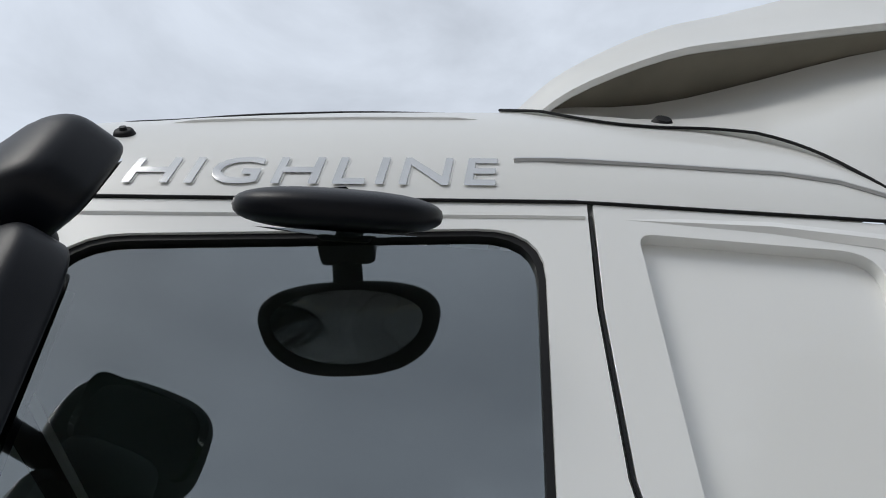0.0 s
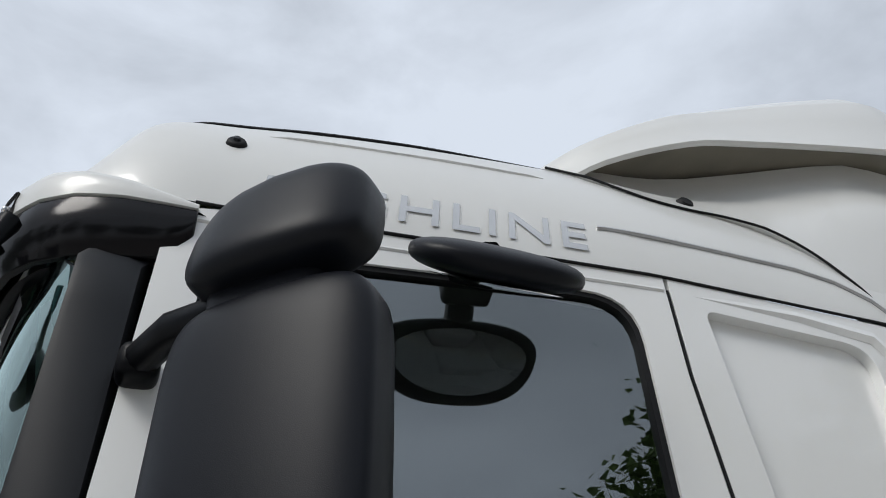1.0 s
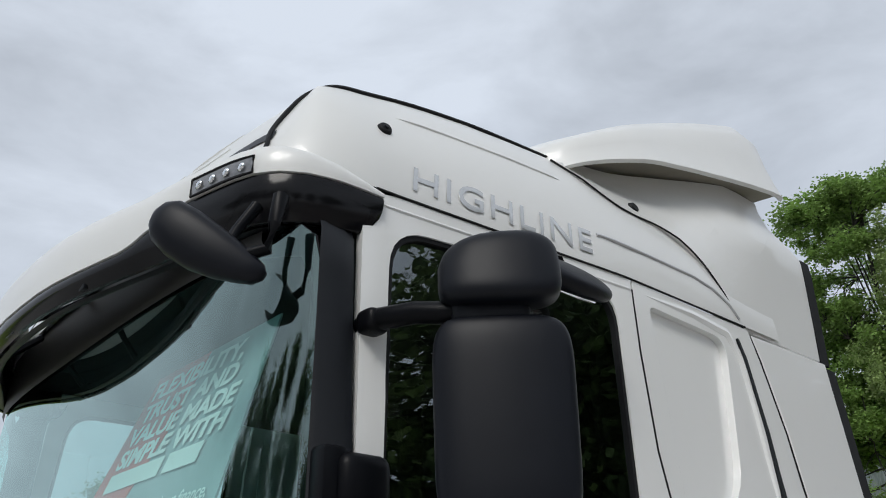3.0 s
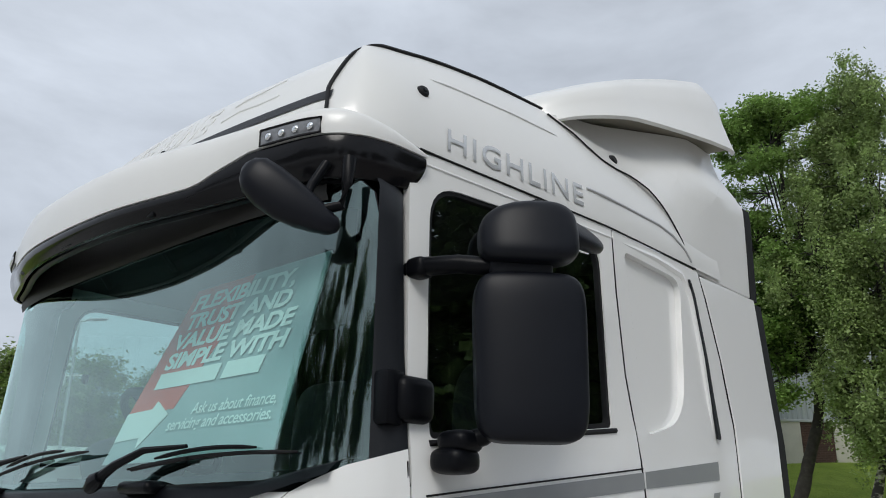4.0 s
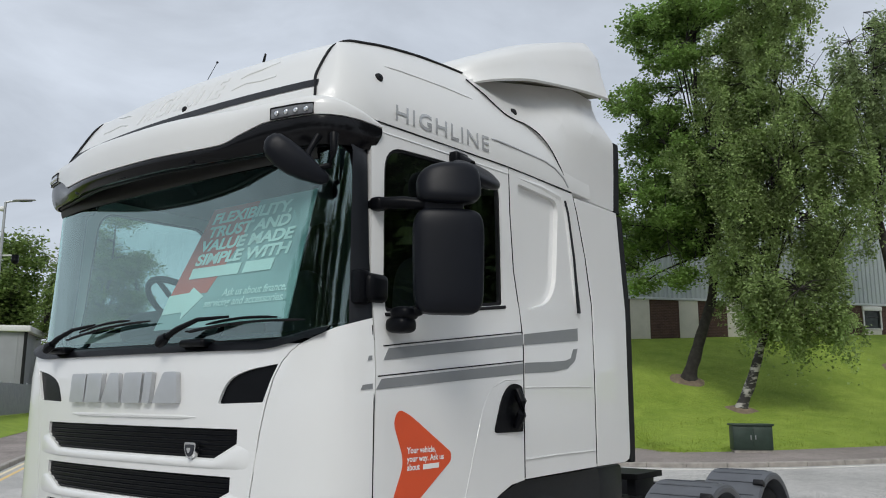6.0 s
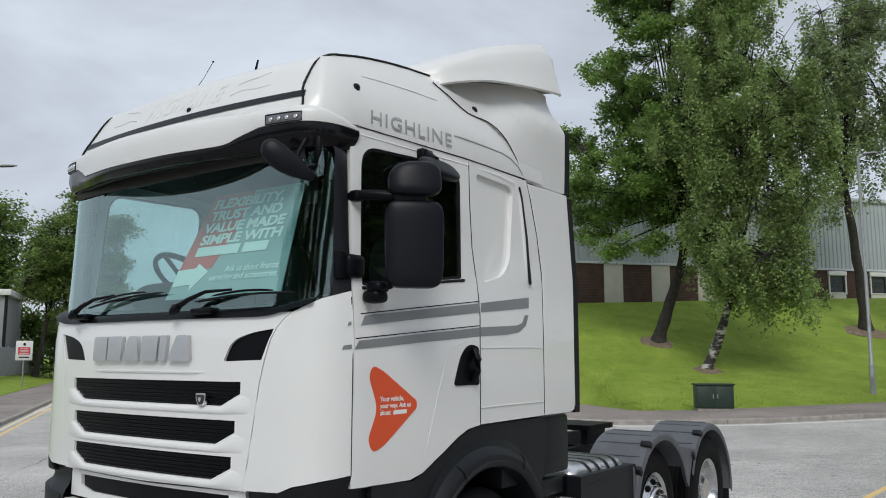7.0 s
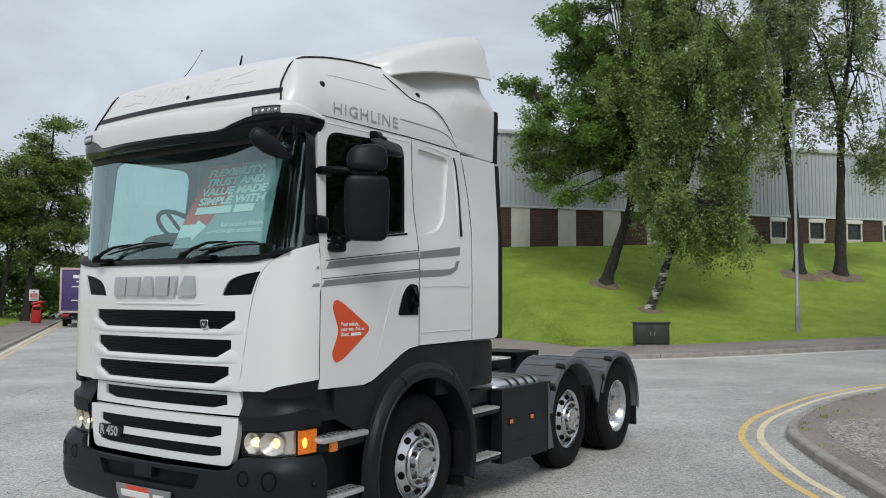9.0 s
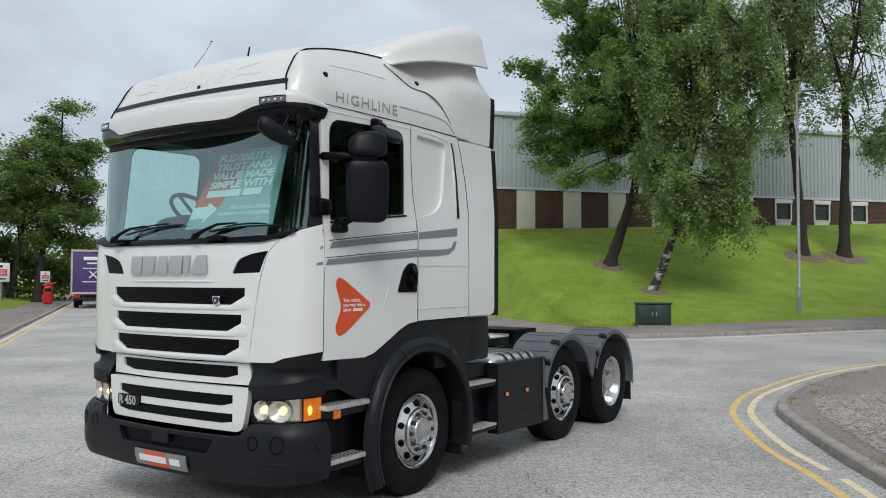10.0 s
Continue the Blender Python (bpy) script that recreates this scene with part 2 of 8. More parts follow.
def bent(flat, surface, thick):
    """Bends a flat bmesh over surface(u, v, off) and gives it a thickness inwards."""
    bm = bmesh.new()
    flat.verts.index_update()
    front = [bm.verts.new(surface(v.co.x, v.co.y, 0.0)) for v in flat.verts]
    back = [bm.verts.new(surface(v.co.x, v.co.y, -thick)) for v in flat.verts] if thick else None
    for f in flat.faces:
        idx = [v.index for v in f.verts]
        if f.normal.z < 0:
            idx = idx[::-1]
        bm.faces.new([front[i] for i in idx])
        if thick:
            bm.faces.new([back[i] for i in reversed(idx)])
    if thick:
        for e in flat.edges:
            if len(e.link_faces) == 1:
                a, b = (v.index for v in e.verts)
                bm.faces.new([front[a], front[b], back[b], back[a]])
    flat.free()
    return bm


def text_mesh(body, size, bold=0.0, shear=0.0, spacing=1.0, align="LEFT"):
    """Flat triangles of a line of writing, as vertices and faces."""
    cu = bpy.data.curves.new("writing", "FONT")
    cu.body, cu.size, cu.offset, cu.shear, cu.space_character, cu.align_x = body, size, bold, shear, spacing, align
    cu.resolution_u = 4
    ob = bpy.data.objects.new("writing", cu)
    scene.collection.objects.link(ob)
    bpy.context.view_layer.update()
    me = bpy.data.meshes.new_from_object(ob.evaluated_get(bpy.context.evaluated_depsgraph_get()))
    bm = bmesh.new()
    bm.from_mesh(me)
    bpy.data.objects.remove(ob)
    bpy.data.curves.remove(cu)
    bpy.data.meshes.remove(me)
    bmesh.ops.remove_doubles(bm, verts=bm.verts, dist=1e-5)
    return bm


def mirror_u(poly):
    return [(-u, v) for u, v in reversed(poly)]


def curve_through(ctrl, n=12):
    """Smooth line through points of the plan."""
    P = [Vector(p) for p in ctrl]
    P = [P[0] * 2 - P[1]] + P + [P[-1] * 2 - P[-2]]
    out = []
    for i in range(1, len(P) - 2):
        for k in range(n):
            t = k / n
            a, b, c, d = P[i - 1], P[i], P[i + 1], P[i + 2]
            out.append(0.5 * ((2 * b) + (c - a) * t + (2 * a - 5 * b + 4 * c - d) * t * t + (3 * b - a - 3 * c + d) * t ** 3))
    out.append(P[-2])
    return out

# ---- the lorry: x to its left side, y to its back, z up; y = 0 is the front ----
truck = thing("tractor_lorry", "white three-axle tractor lorry with dark grey bumper, parked on asphalt", "lorry", at=(-0.05, 0, 0))


def plan_table():
    """Half of the cab's outline seen from above: distance round it, x, y and the outward normal."""
    pts = []
    for i in range(31):
        x = 0.95 * i / 30
        pts.append(Vector((x, -0.06 + 0.06 * (x / 0.95) ** 2)))
    p0, p1, p2, p3 = Vector((0.95, 0.0)), Vector((1.13, 0.022)), Vector((1.26, 0.13)), Vector((1.26, 0.38))
    for i in range(1, 25):
        t = i / 24
        pts.append(p0 * (1 - t) ** 3 + p1 * 3 * t * (1 - t) ** 2 + p2 * 3 * t * t * (1 - t) + p3 * t ** 3)
    u, table = 0.0, []
    for i, p in enumerate(pts):
        if i:
            u += (p - pts[i - 1]).length
        d = pts[min(i + 1, len(pts) - 1)] - pts[max(i - 1, 0)]
        n = Vector((d.y, -d.x)).normalized()
        table.append((u, p.x, p.y, n.x, n.y))
    return table


PLAN = plan_table()
U_SIDE = PLAN[-1][0]
PLAN_U = [r[0] for r in PLAN]


def plan(u):
    s, a = (1 if u >= 0 else -1), abs(u)
    if a >= U_SIDE:
        return s * 1.26, 0.38 + a - U_SIDE, s, 0.0
    x, y, nx, ny = (float(np.interp(a, PLAN_U, [r[k] for r in PLAN])) for k in (1, 2, 3, 4))
    return s * x, y, s * nx, ny


def U(y):
    return U_SIDE + y - 0.38 if y >= 0.38 else float(np.interp(y, [r[2] for r in PLAN], PLAN_U))


def UX(x):
    return float(np.interp(x, [r[1] for r in PLAN], PLAN_U))


def inset(z, y):
    """How far the cab's skin lies inside its widest outline."""
    zb = z - 0.12 * max(0.0, y - 0.26)
    taper = 0.062 * max(0.0, min(1.0, (1.3 - y) / 0.9)) * float(np.interp(z, [1.9, 2.3], [0.4, 1.0]))
    return float(np.interp(zb, [1.0, 1.2, 2.03, 2.12, 2.18, 2.88, 3.1], [0.012, 0.0, 0.0, 0.002, 0.009, 0.050, 0.062])) + taper


def skin(u, z, off=0.0):
    x, y, nx, ny = plan(u)
    d = off - inset(z, y)
    return Vector((x + nx * d, y + ny * d, z))


def skin_panel(name, outline, mat, parent=truck, holes=(), thick=0.03, off=0.0, label="", cuts=(), bevel=0.005):
    us = [p[0] for p in outline]
    vs = [p[1] for p in outline]
    ucuts = [u for u in np.arange(-2.4, 2.4, 0.05) if min(us) < u < max(us) and abs(u) < U_SIDE + 0.05] + list(cuts)
    vcuts = [v for v in (1.25, 1.45, 1.7, 1.9, 2.0, 2.05, 2.1, 2.14, 2.18, 2.22, 2.26, 2.3, 2.35, 2.45, 2.6, 2.75, 2.9) if min(vs) < v < max(vs)]
    bm = bent(flat_faces(outline, holes, ucuts, vcuts), lambda u, v, o: skin(u, v, o + off), thick)
    return part(name, bm, mat, parent, label, 30, bevel)


def S(*pts):
    """A polygon of the side, given as (y, z)."""
    return [(U(y), z) for y, z in pts]


# --- inner body: added black shell that puts shade into the panel gaps ---
def gap_shade_body():
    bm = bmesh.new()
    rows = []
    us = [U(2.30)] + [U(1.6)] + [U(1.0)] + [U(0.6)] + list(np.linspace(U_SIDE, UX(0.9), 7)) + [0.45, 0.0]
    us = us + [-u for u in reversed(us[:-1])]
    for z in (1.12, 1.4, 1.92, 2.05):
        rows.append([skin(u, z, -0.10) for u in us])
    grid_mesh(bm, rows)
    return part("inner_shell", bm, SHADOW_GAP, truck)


gap_shade_body()

# --- doors, side panels and fairings, both sides ---
door_outline = [(0.272, 1.18), (0.72, 1.172), (0.82, 1.195), (1.01, 1.292), (1.14, 1.36), (1.24, 1.398), (1.36, 1.412), (1.36, 2.05), (1.345, 2.16), (1.302, 2.45), (1.302, 2.75), (1.318, 3.0), (0.42, 2.998), (0.36, 2.988), (0.312, 2.955), (0.285, 2.14)]
window_hole = rounded([(0.36, 2.16), (1.195, 2.260), (1.235, 2.935), (0.405, 2.905)], [0.02, 0.02, 0.12, 0.12], 6)
sleeper_outline = [(1.371, 1.415), (2.145, 1.425), (2.145, 1.9), (2.135, 2.35), (2.11, 2.62), (2.05, 2.88), (2.015, 2.995), (1.329, 3.0), (1.313, 2.75), (1.313, 2.45), (1.356, 2.16), (1.371, 2.05)]
recess_hole = rounded([(1.40, 2.25), (1.72, 2.33), (1.835, 2.915), (1.40, 2.93)], [0.05, 0.16, 0.08, 0.03], 6)
fairing_outline = [(2.156, 1.425), (2.53, 1.425), (2.585, 1.44), (2.60, 1.49), (2.60, 2.985), (2.028, 2.975), (2.062, 2.88), (2.122, 2.62), (2.147, 2.35), (2.156, 1.9)]


def side(sgn):
    def F(poly):
        p = S(*poly)
        return p if sgn > 0 else mirror_u(p)

    def sk(y, z, off=0.0):
        return skin(sgn * U(y), z, off)

    door = skin_panel("door", F(door_outline), PAINT, holes=[F(window_hole)], label="white cab door with a dark window")
    # rubber frame and pane of the window
    inner = rounded([(0.374, 2.178), (1.184, 2.275), (1.222, 2.922), (0.418, 2.892)], [0.02, 0.02, 0.11, 0.11], 6)
    outer = rounded([(0.355, 2.155), (1.200, 2.255), (1.240, 2.94), (0.40, 2.91)], [0.02, 0.02, 0.125, 0.125], 6)
    skin_panel("window_seal", F(outer), SEAL, door, holes=[F(inner)], thick=0.02, off=-0.006, bevel=0.003)
    pane = skin_panel("window_pane", F(inner), SIDE_GLASS, door, thick=0.0, off=-0.016, bevel=0)
    pane.visible_shadow = False
    # drip rail above the window
    bm = bmesh.new()
    tube(bm, [sk(y, 2.958 + 0.004 * y, -0.001) for y in np.linspace(0.33, 1.31, 14)], 0.0055, 6)
    part("drip_rail", bm, PAINT, door)
    # dark gaps round the door and behind the sleeper
    for pts in ([(1.320, 2.965), (1.308, 2.75), (1.308, 2.45), (1.351, 2.16), (1.366, 2.05), (1.366, 1.8), (1.366, 1.42)], [(0.272, 2.10), (0.272, 1.8), (0.272, 1.4), (0.272, 1.24)],
                [(2.151, 1.44), (2.151, 1.9), (2.142, 2.35), (2.117, 2.62), (2.057, 2.88), (2.023, 2.975)]):
        bm = bmesh.new()
        tube(bm, [sk(y, z, -0.001) for y, z in pts], 0.0032, 5)
        part("door_gap", bm, SEAL, door)
    # sill seal
    bm = bmesh.new()
    tube(bm, [sk(y, 2.15 + 0.12 * (y - 0.36), 0.0) for y in np.linspace(0.355, 1.21, 10)], 0.009, 6)
    part("sill_seal", bm, SEAL, door)
    # door handle in its bowl
    bowl = rounded([(1.095, 1.645), (1.345, 1.645), (1.345, 1.865), (1.245, 1.885), (1.165, 1.82)], [0.03, 0.02, 0.03, 0.06, 0.08], 5)
    handle = skin_panel("door_handle", F(bowl), PLASTIC, door, thick=0.012, off=0.008, label="black plastic door handle")
    bm = bmesh.new()
    tube(bm, [sk(1.27, 1.665, 0.012), sk(1.275, 1.73, 0.04), sk(1.28, 1.79, 0.04), sk(1.28, 1.85, 0.012)], [0.020, 0.024, 0.024, 0.018], 8)
    part("grip", bm, PLASTIC, handle)
    # raised curve of the pressing in front of the handle
    bm = bmesh.new()
    tube(bm, [sk(y, z, -0.0048) for y, z in ((0.82, 1.22), (0.88, 1.39), (0.95, 1.59), (1.02, 1.77), (1.09, 1.86), (1.20, 1.895), (1.35, 1.90))], 0.007, 6)
    part("pressing", bm, PAINT, door)

    sleeper = skin_panel("sleeper_panel", F(sleeper_outline), PAINT, holes=[F(recess_hole)], label="white side panel of the sleeper cab")
    big = rounded([(1.39, 2.235), (1.73, 2.32), (1.845, 2.92), (1.39, 2.94)], [0.05, 0.16, 0.08, 0.03], 6)
    skin_panel("recessed_panel", F(big), PAINT, sleeper, thick=0.01, off=-0.026, bevel=0)
    bm = bmesh.new()
    tube(bm, [sk(y, z, 0.0) for y, z in ((1.372, 1.86), (1.6, 1.865), (1.9, 1.87), (2.10, 1.87))], 0.005, 6)
    tube(bm, [sk(y, z, 0.0) for y, z in ((1.372, 1.51), (1.7, 1.515), (2.13, 1.515))], 0.006, 6)
    part("pressing", bm, PAINT, sleeper)
    # soft ridge behind the recess, with a dark narrow strip in it
    bm = bmesh.new()
    tube(bm, [sk(y, z, -0.012) for y, z in ((1.375, 2.965), (1.65, 2.965), (1.85, 2.945), (1.915, 2.85), (1.935, 2.65), (1.945, 2.4), (1.95, 2.22))], [0.012, 0.02, 0.024, 0.026, 0.026, 0.024, 0.01], 8)
    part("ridge", bm, PAINT, sleeper)
    strip = [(1.945, 2.28), (1.972, 2.28), (1.962, 2.6), (1.93, 2.86), (1.905, 2.93), (1.895, 2.93), (1.92, 2.8), (1.938, 2.6)]
    skin_panel("vent_strip", F(strip), BUMPER, sleeper, thick=0.008, off=0.0155, bevel=0)

    skin_panel("side_fairing", F(fairing_outline), PAINT, truck, label="white side air deflector behind the cab", off=0.004)
    # silver bands along door and sleeper
    for nm, pts in (("upper_band", [(0.325, 1.96), (0.36, 2.01), (1.358, 2.125), (1.358, 2.07)]),
                    ("lower_band", [(0.28, 1.842), (0.31, 1.885), (1.358, 1.98), (1.358, 1.928)])):
        skin_panel(nm, F(pts), SILVER_FILM, door, thick=0.002, off=0.003, bevel=0)
    for nm, pts in (("upper_band", [(1.373, 2.072), (1.95, 2.125), (1.95, 2.195), (1.373, 2.127)]),
                    ("lower_band", [(1.373, 1.930), (1.66, 1.945), (1.82, 1.965), (1.91, 2.01), (1.945, 2.08), (1.895, 2.075), (1.865, 2.025), (1.80, 2.008), (1.65, 1.998), (1.373, 1.983)])):
        skin_panel(nm, F(pts), SILVER_FILM, sleeper, thick=0.002, off=0.003, bevel=0)
    corner_bands = [[(0.238, 1.955), (0.262, 1.960), (0.262, 1.978), (0.246, 1.975)], [(0.205, 1.840), (0.262, 1.845), (0.262, 1.866), (0.215, 1.860)]]
    for pts in corner_bands:
        skin_panel("band_tip", F(pts), SILVER_FILM, truck, thick=0.002, off=0.003, bevel=0)
    # thin dark line above each band
    bm = bmesh.new()
    tube(bm, [sk(y, 2.022 + (y - 0.36) * 0.1152, 0.002) for y in np.linspace(0.33, 1.355, 8)], 0.0028, 5)
    tube(bm, [sk(y, 1.897 + (y - 0.31) * 0.0907, 0.002) for y in np.linspace(0.29, 1.355, 8)], 0.0028, 5)
    part("band_line", bm, SEAL, door)
    return door


door_left = side(1)
side(-1)

# the arrow-shaped notice on the left door
decal = skin_panel("arrow_sticker", S(*rounded([(0.405, 1.358), (0.43, 1.340), (0.50, 1.362), (0.765, 1.54), (0.765, 1.576), (0.49, 1.738), (0.415, 1.765), (0.385, 1.710), (0.455, 1.55), (0.385, 1.403)],
                   [0.05, 0.05, 0.06, 0.04, 0.04, 0.06, 0.06, 0.05, 0.05, 0.05], 5)), RED_FILM, door_left, thick=0.002, off=0.003, label="orange-red arrow sticker with white writing", bevel=0)
for i, line in enumerate(("Your vehicle,", "your way. Ask us", "about")):
    bm = text_mesh(line, 0.035, 0.0010)
    for v in bm.verts:
        v.co = skin(U(0.468 + v.co.x), 1.584 - 0.034 * i + v.co.y, 0.0052)
    part("writing", bm, WHITE_FILM, decal)
skin_panel("writing_bar", S((0.572, 1.514), (0.678, 1.516), (0.678, 1.537), (0.572, 1.535)), WHITE_FILM, decal, thick=0.001, off=0.005, bevel=0)

FZ_A = [0.0, 0.345, 0.505, 0.665, 0.972, 1.10, 1.135, 1.29, 1.64, 1.735, 1.862, 1.968, 2.03]
FZ_B = [0.0, 0.325, 0.48, 0.675, 0.985, 1.128, 1.165, 1.318, 1.682, 1.782, 1.918, 2.022, 2.13]


def fz(z):
    return float(np.interp(z, FZ_A, FZ_B))


def fu(u):
    return math.copysign(float(np.interp(abs(u), [0.0, 0.9, U_SIDE, 9.0], [0.0, 0.963, U_SIDE, 9.0])), u)


def fskin(u, z, off=0.0):
    """The front's surface in the front's own measures."""
    return skin(fu(u), fz(z), off)


def front_panel(name, outline, mat, parent=truck, **more):
    holes = [[(fu(u), fz(z)) for u, z in h] for h in more.pop("holes", ())]
    return skin_panel(name, [(fu(u), fz(z)) for u, z in outline], mat, parent, holes=holes, **more)


def true_front(x, z):
    """A place on the front in metres, in the front's own measures."""
    u = UX(x)
    return (float(np.interp(u, [0.0, 0.963, U_SIDE, 9.0], [0.0, 0.9, U_SIDE, 9.0])), float(np.interp(z, FZ_B, FZ_A)))


# --- front: corner panels, grille panel, lower panel ---
seam = [true_front(x, z) for x, z in ((0.772, 1.165), (0.80, 1.32), (0.828, 1.49), (0.855, 1.665), (0.882, 1.78), (0.918, 1.885), (0.955, 1.95), (0.995, 1.99), (1.04, 2.022), (1.10, 2.05), (1.17, 2.085))]
for sgn in (1, -1):
    poly = [(x + 0.006, z) for x, z in seam] + [(U(0.264), 2.03), (U(0.264), 1.215), (U(0.10), 1.198), (UX(1.02), 1.172), (UX(0.93), 1.14)]
    if poly[0][0] < poly[-1][0]:
        poly = poly[::-1]
    front_panel("corner_panel", poly if sgn > 0 else mirror_u(poly), PAINT, label="rounded white corner panel of the cab")

half = [(0.0, 1.125)] + seam[:9] + [(0.0, 1.968)]
front_outline = half + [(-u, z) for u, z in reversed(half[1:-1])]


def slot(w, zt, zb, chamfer=0.17):
    return [(-w, zt), (-w, zt - 0.055), (-w + chamfer, zb), (w - chamfer, zb), (w, zt - 0.055), (w, zt)]


slots = [slot(0.692, 1.640, 1.525, 0.12), slot(0.664, 1.458, 1.345, 0.12), slot(0.648, 1.290, 1.172, 0.125)]
vent = rounded([true_front(x, z) for x, z in ((0.618, 1.782), (0.868, 1.790), (0.905, 1.875), (0.940, 1.942), (0.79, 1.922), (0.668, 1.882))], [0.012, 0.006, 0.01, 0.008, 0.05, 0.05], 4)
vents = [vent, mirror_u(vent)]
grille_panel = front_panel("grille_panel", front_outline, PAINT, holes=slots + vents, thick=0.05, label="white front panel with three wide grille openings", bevel=0.012)


def ledge(w, zt, zb):
    """The slightly proud bar below an opening: its top follows the opening, its ends run out flat."""
    ww = abs(w)
    us = [-ww - 0.10, -ww - 0.06, -ww - 0.02] + list(np.linspace(-ww, -ww + 0.12, 5)) + list(np.linspace(-ww + 0.2, ww - 0.2, 9)) + list(np.linspace(ww - 0.12, ww, 5)) + [ww + 0.02, ww + 0.06, ww + 0.10]
    rows = []
    for t, h in ((0.0, -0.006), (0.06, 0.001), (0.22, 0.0065), (0.6, 0.0085), (0.85, 0.005), (1.0, -0.004)):
        row = []
        for u in us:
            top = zb - 0.003 + (zt - 0.055 - zb) * max(0.0, min(1.0, (abs(u) - ww + 0.12) / 0.12))
            fade = max(0.0, min(1.0, (ww + 0.10 - abs(u)) / 0.10))
            row.append(fskin(u, top + (zb - 0.043 - top) * t, h * fade - 0.004 * (1 - fade)))
        rows.append(row)
    bm = bmesh.new()
    grid_mesh(bm, rows)
    part("bar", bm, PAINT, grille_panel, "", 60)


for s in slots:
    w, zt, zb = s[0][0], s[0][1], s[2][1]
    # each opening: dark mesh well inside, and a proud lip below it
    front_panel("grille_mesh", [(w - 0.02, zt + 0.02), (-w + 0.02, zt + 0.02), (-w + 0.02, zb - 0.02), (w - 0.02, zb - 0.02)][::-1], MATS["black_plastic"], grille_panel, thick=0.005, off=-0.014, bevel=0)
    for k in range(6):
        z = zb + (zt - zb) * (k + 0.5) / 6
        bm = bmesh.new()
        tube(bm, [fskin(u, z, -0.011) for u in np.linspace(-abs(w) + 0.01, abs(w) - 0.01, 15)], 0.004, 4)
        part("grille_bar", bm, PLASTIC, grille_panel)
    ledge(w, zt, zb)
for v in vents:
    us = [p[0] for p in v]
    front_panel("vent_mesh", [(min(us) - 0.005, 1.725), (max(us) + 0.002, 1.725), (max(us) + 0.002, 1.89), (min(us) - 0.005, 1.89)], PLASTIC, grille_panel, thick=0.005, off=-0.014, bevel=0)
bm = bmesh.new()
tube(bm, [fskin(u, 1.682, 0.0) for u in np.linspace(-0.46, 0.46, 12)], [0.002] + [0.009] * 10 + [0.002], 6)
part("pressing", bm, PAINT, grille_panel)

# raised metal blocks of the maker's mark: plain shapes
marks = [(-0.455, -0.325), (-0.312, -0.185), (-0.172, -0.028), (-0.012, 0.118), (0.136, 0.186), (0.204, 0.365)]
tops = [(0.0, 0.0), (0.0, 0.0), (0.045, 0.03), (0.0, 0.0), (0.0, 0.0), (0.055, 0.025)]
for (a, b), (ia, ib) in zip(marks, tops):
    skew = 0.012
    front_panel("badge_block", rounded([(a, 1.735), (b, 1.735), (b - ib + skew, 1.862), (a + ia + skew, 1.862)], 0.012, 3), LETTER, grille_panel, thick=0.022, off=0.024, bevel=0.005)
# small shield badge in the top opening
def shield_outline(k):
    pts = [(-0.05, 0.045), (0.05, 0.045), (0.046, 0.0), (0.022, -0.042), (0.0, -0.052), (-0.022, -0.042), (-0.046, 0.0)]
    return rounded([(0.455 + x * k, 1.553 + z * k) for x, z in pts][::-1], 0.015 * k, 3)


bm = bent(flat_faces(shield_outline(0.68)), lambda u, v, o: fskin(u, v, o + 0.02), 0.03)
badge = part("badge", bm, CHROME, grille_panel, "small chrome shield badge", 30, 0.004)
front_panel("badge_field", shield_outline(0.50), material("badge_dark", (0.012, 0.014, 0.022), 0.3, coat=0.4), badge, thick=0.003, off=0.0235, bevel=0)
front_panel("badge_figure", shield_outline(0.22), CHROME, badge, thick=0.003, off=0.026, bevel=0)

# white panel with the fourth opening
low1 = [(-0.735, 0.985), (0.0, 0.98), (0.735, 0.985), (0.715, 1.122), (0.0, 1.112), (-0.715, 1.122)]
mid_slot = slot(0.612, 1.10, 1.02, 0.12)
mid_panel = front_panel("middle_panel", low1, PAINT, holes=[mid_slot], thick=0.05, off=-0.03, label="white panel with a grille opening", bevel=0.008)
front_panel("grille_mesh", [(-0.6, 0.99), (0.6, 0.99), (0.6, 1.12), (-0.6, 1.12)], PLASTIC, mid_panel, thick=0.005, off=-0.044, bevel=0)
# hinged lower panel
low2 = rounded([(-0.685, 0.665), (0.685, 0.665), (0.722, 0.86), (0.735, 0.972), (-0.735, 0.972), (-0.722, 0.86)], [0.06, 0.06, 0.02, 0.02, 0.02, 0.02], 5)
lslots = [slot(0.60, 0.915, 0.835, 0.10), slot(0.60, 0.785, 0.715, 0.10)]
lower_panel = front_panel("lower_panel", low2, PAINT, holes=lslots, thick=0.05, off=0.012, label="white lower panel with two grille openings", bevel=0.014)
for s in lslots:
    front_panel("grille_mesh", [(-0.63, s[2][1] - 0.02), (0.63, s[2][1] - 0.02), (0.63, s[0][1] + 0.02), (-0.63, s[0][1] + 0.02)], PLASTIC, lower_panel, thick=0.005, off=-0.003, bevel=0)
plate = front_panel("model_badge", rounded([(-0.60, 0.758), (-0.335, 0.758), (-0.325, 0.838), (-0.60, 0.838)], 0.015, 3), GLOSS_BLACK, lower_panel, thick=0.02, off=0.028, label="black badge with chrome figures", bevel=0.004)
bm = text_mesh("R 450", 0.092, 0.003)
for v in bm.verts:
    v.co = fskin(-0.585 + v.co.x * 0.98, 0.766 + v.co.y, 0.030)
part("writing", bm, CHROME, plate)

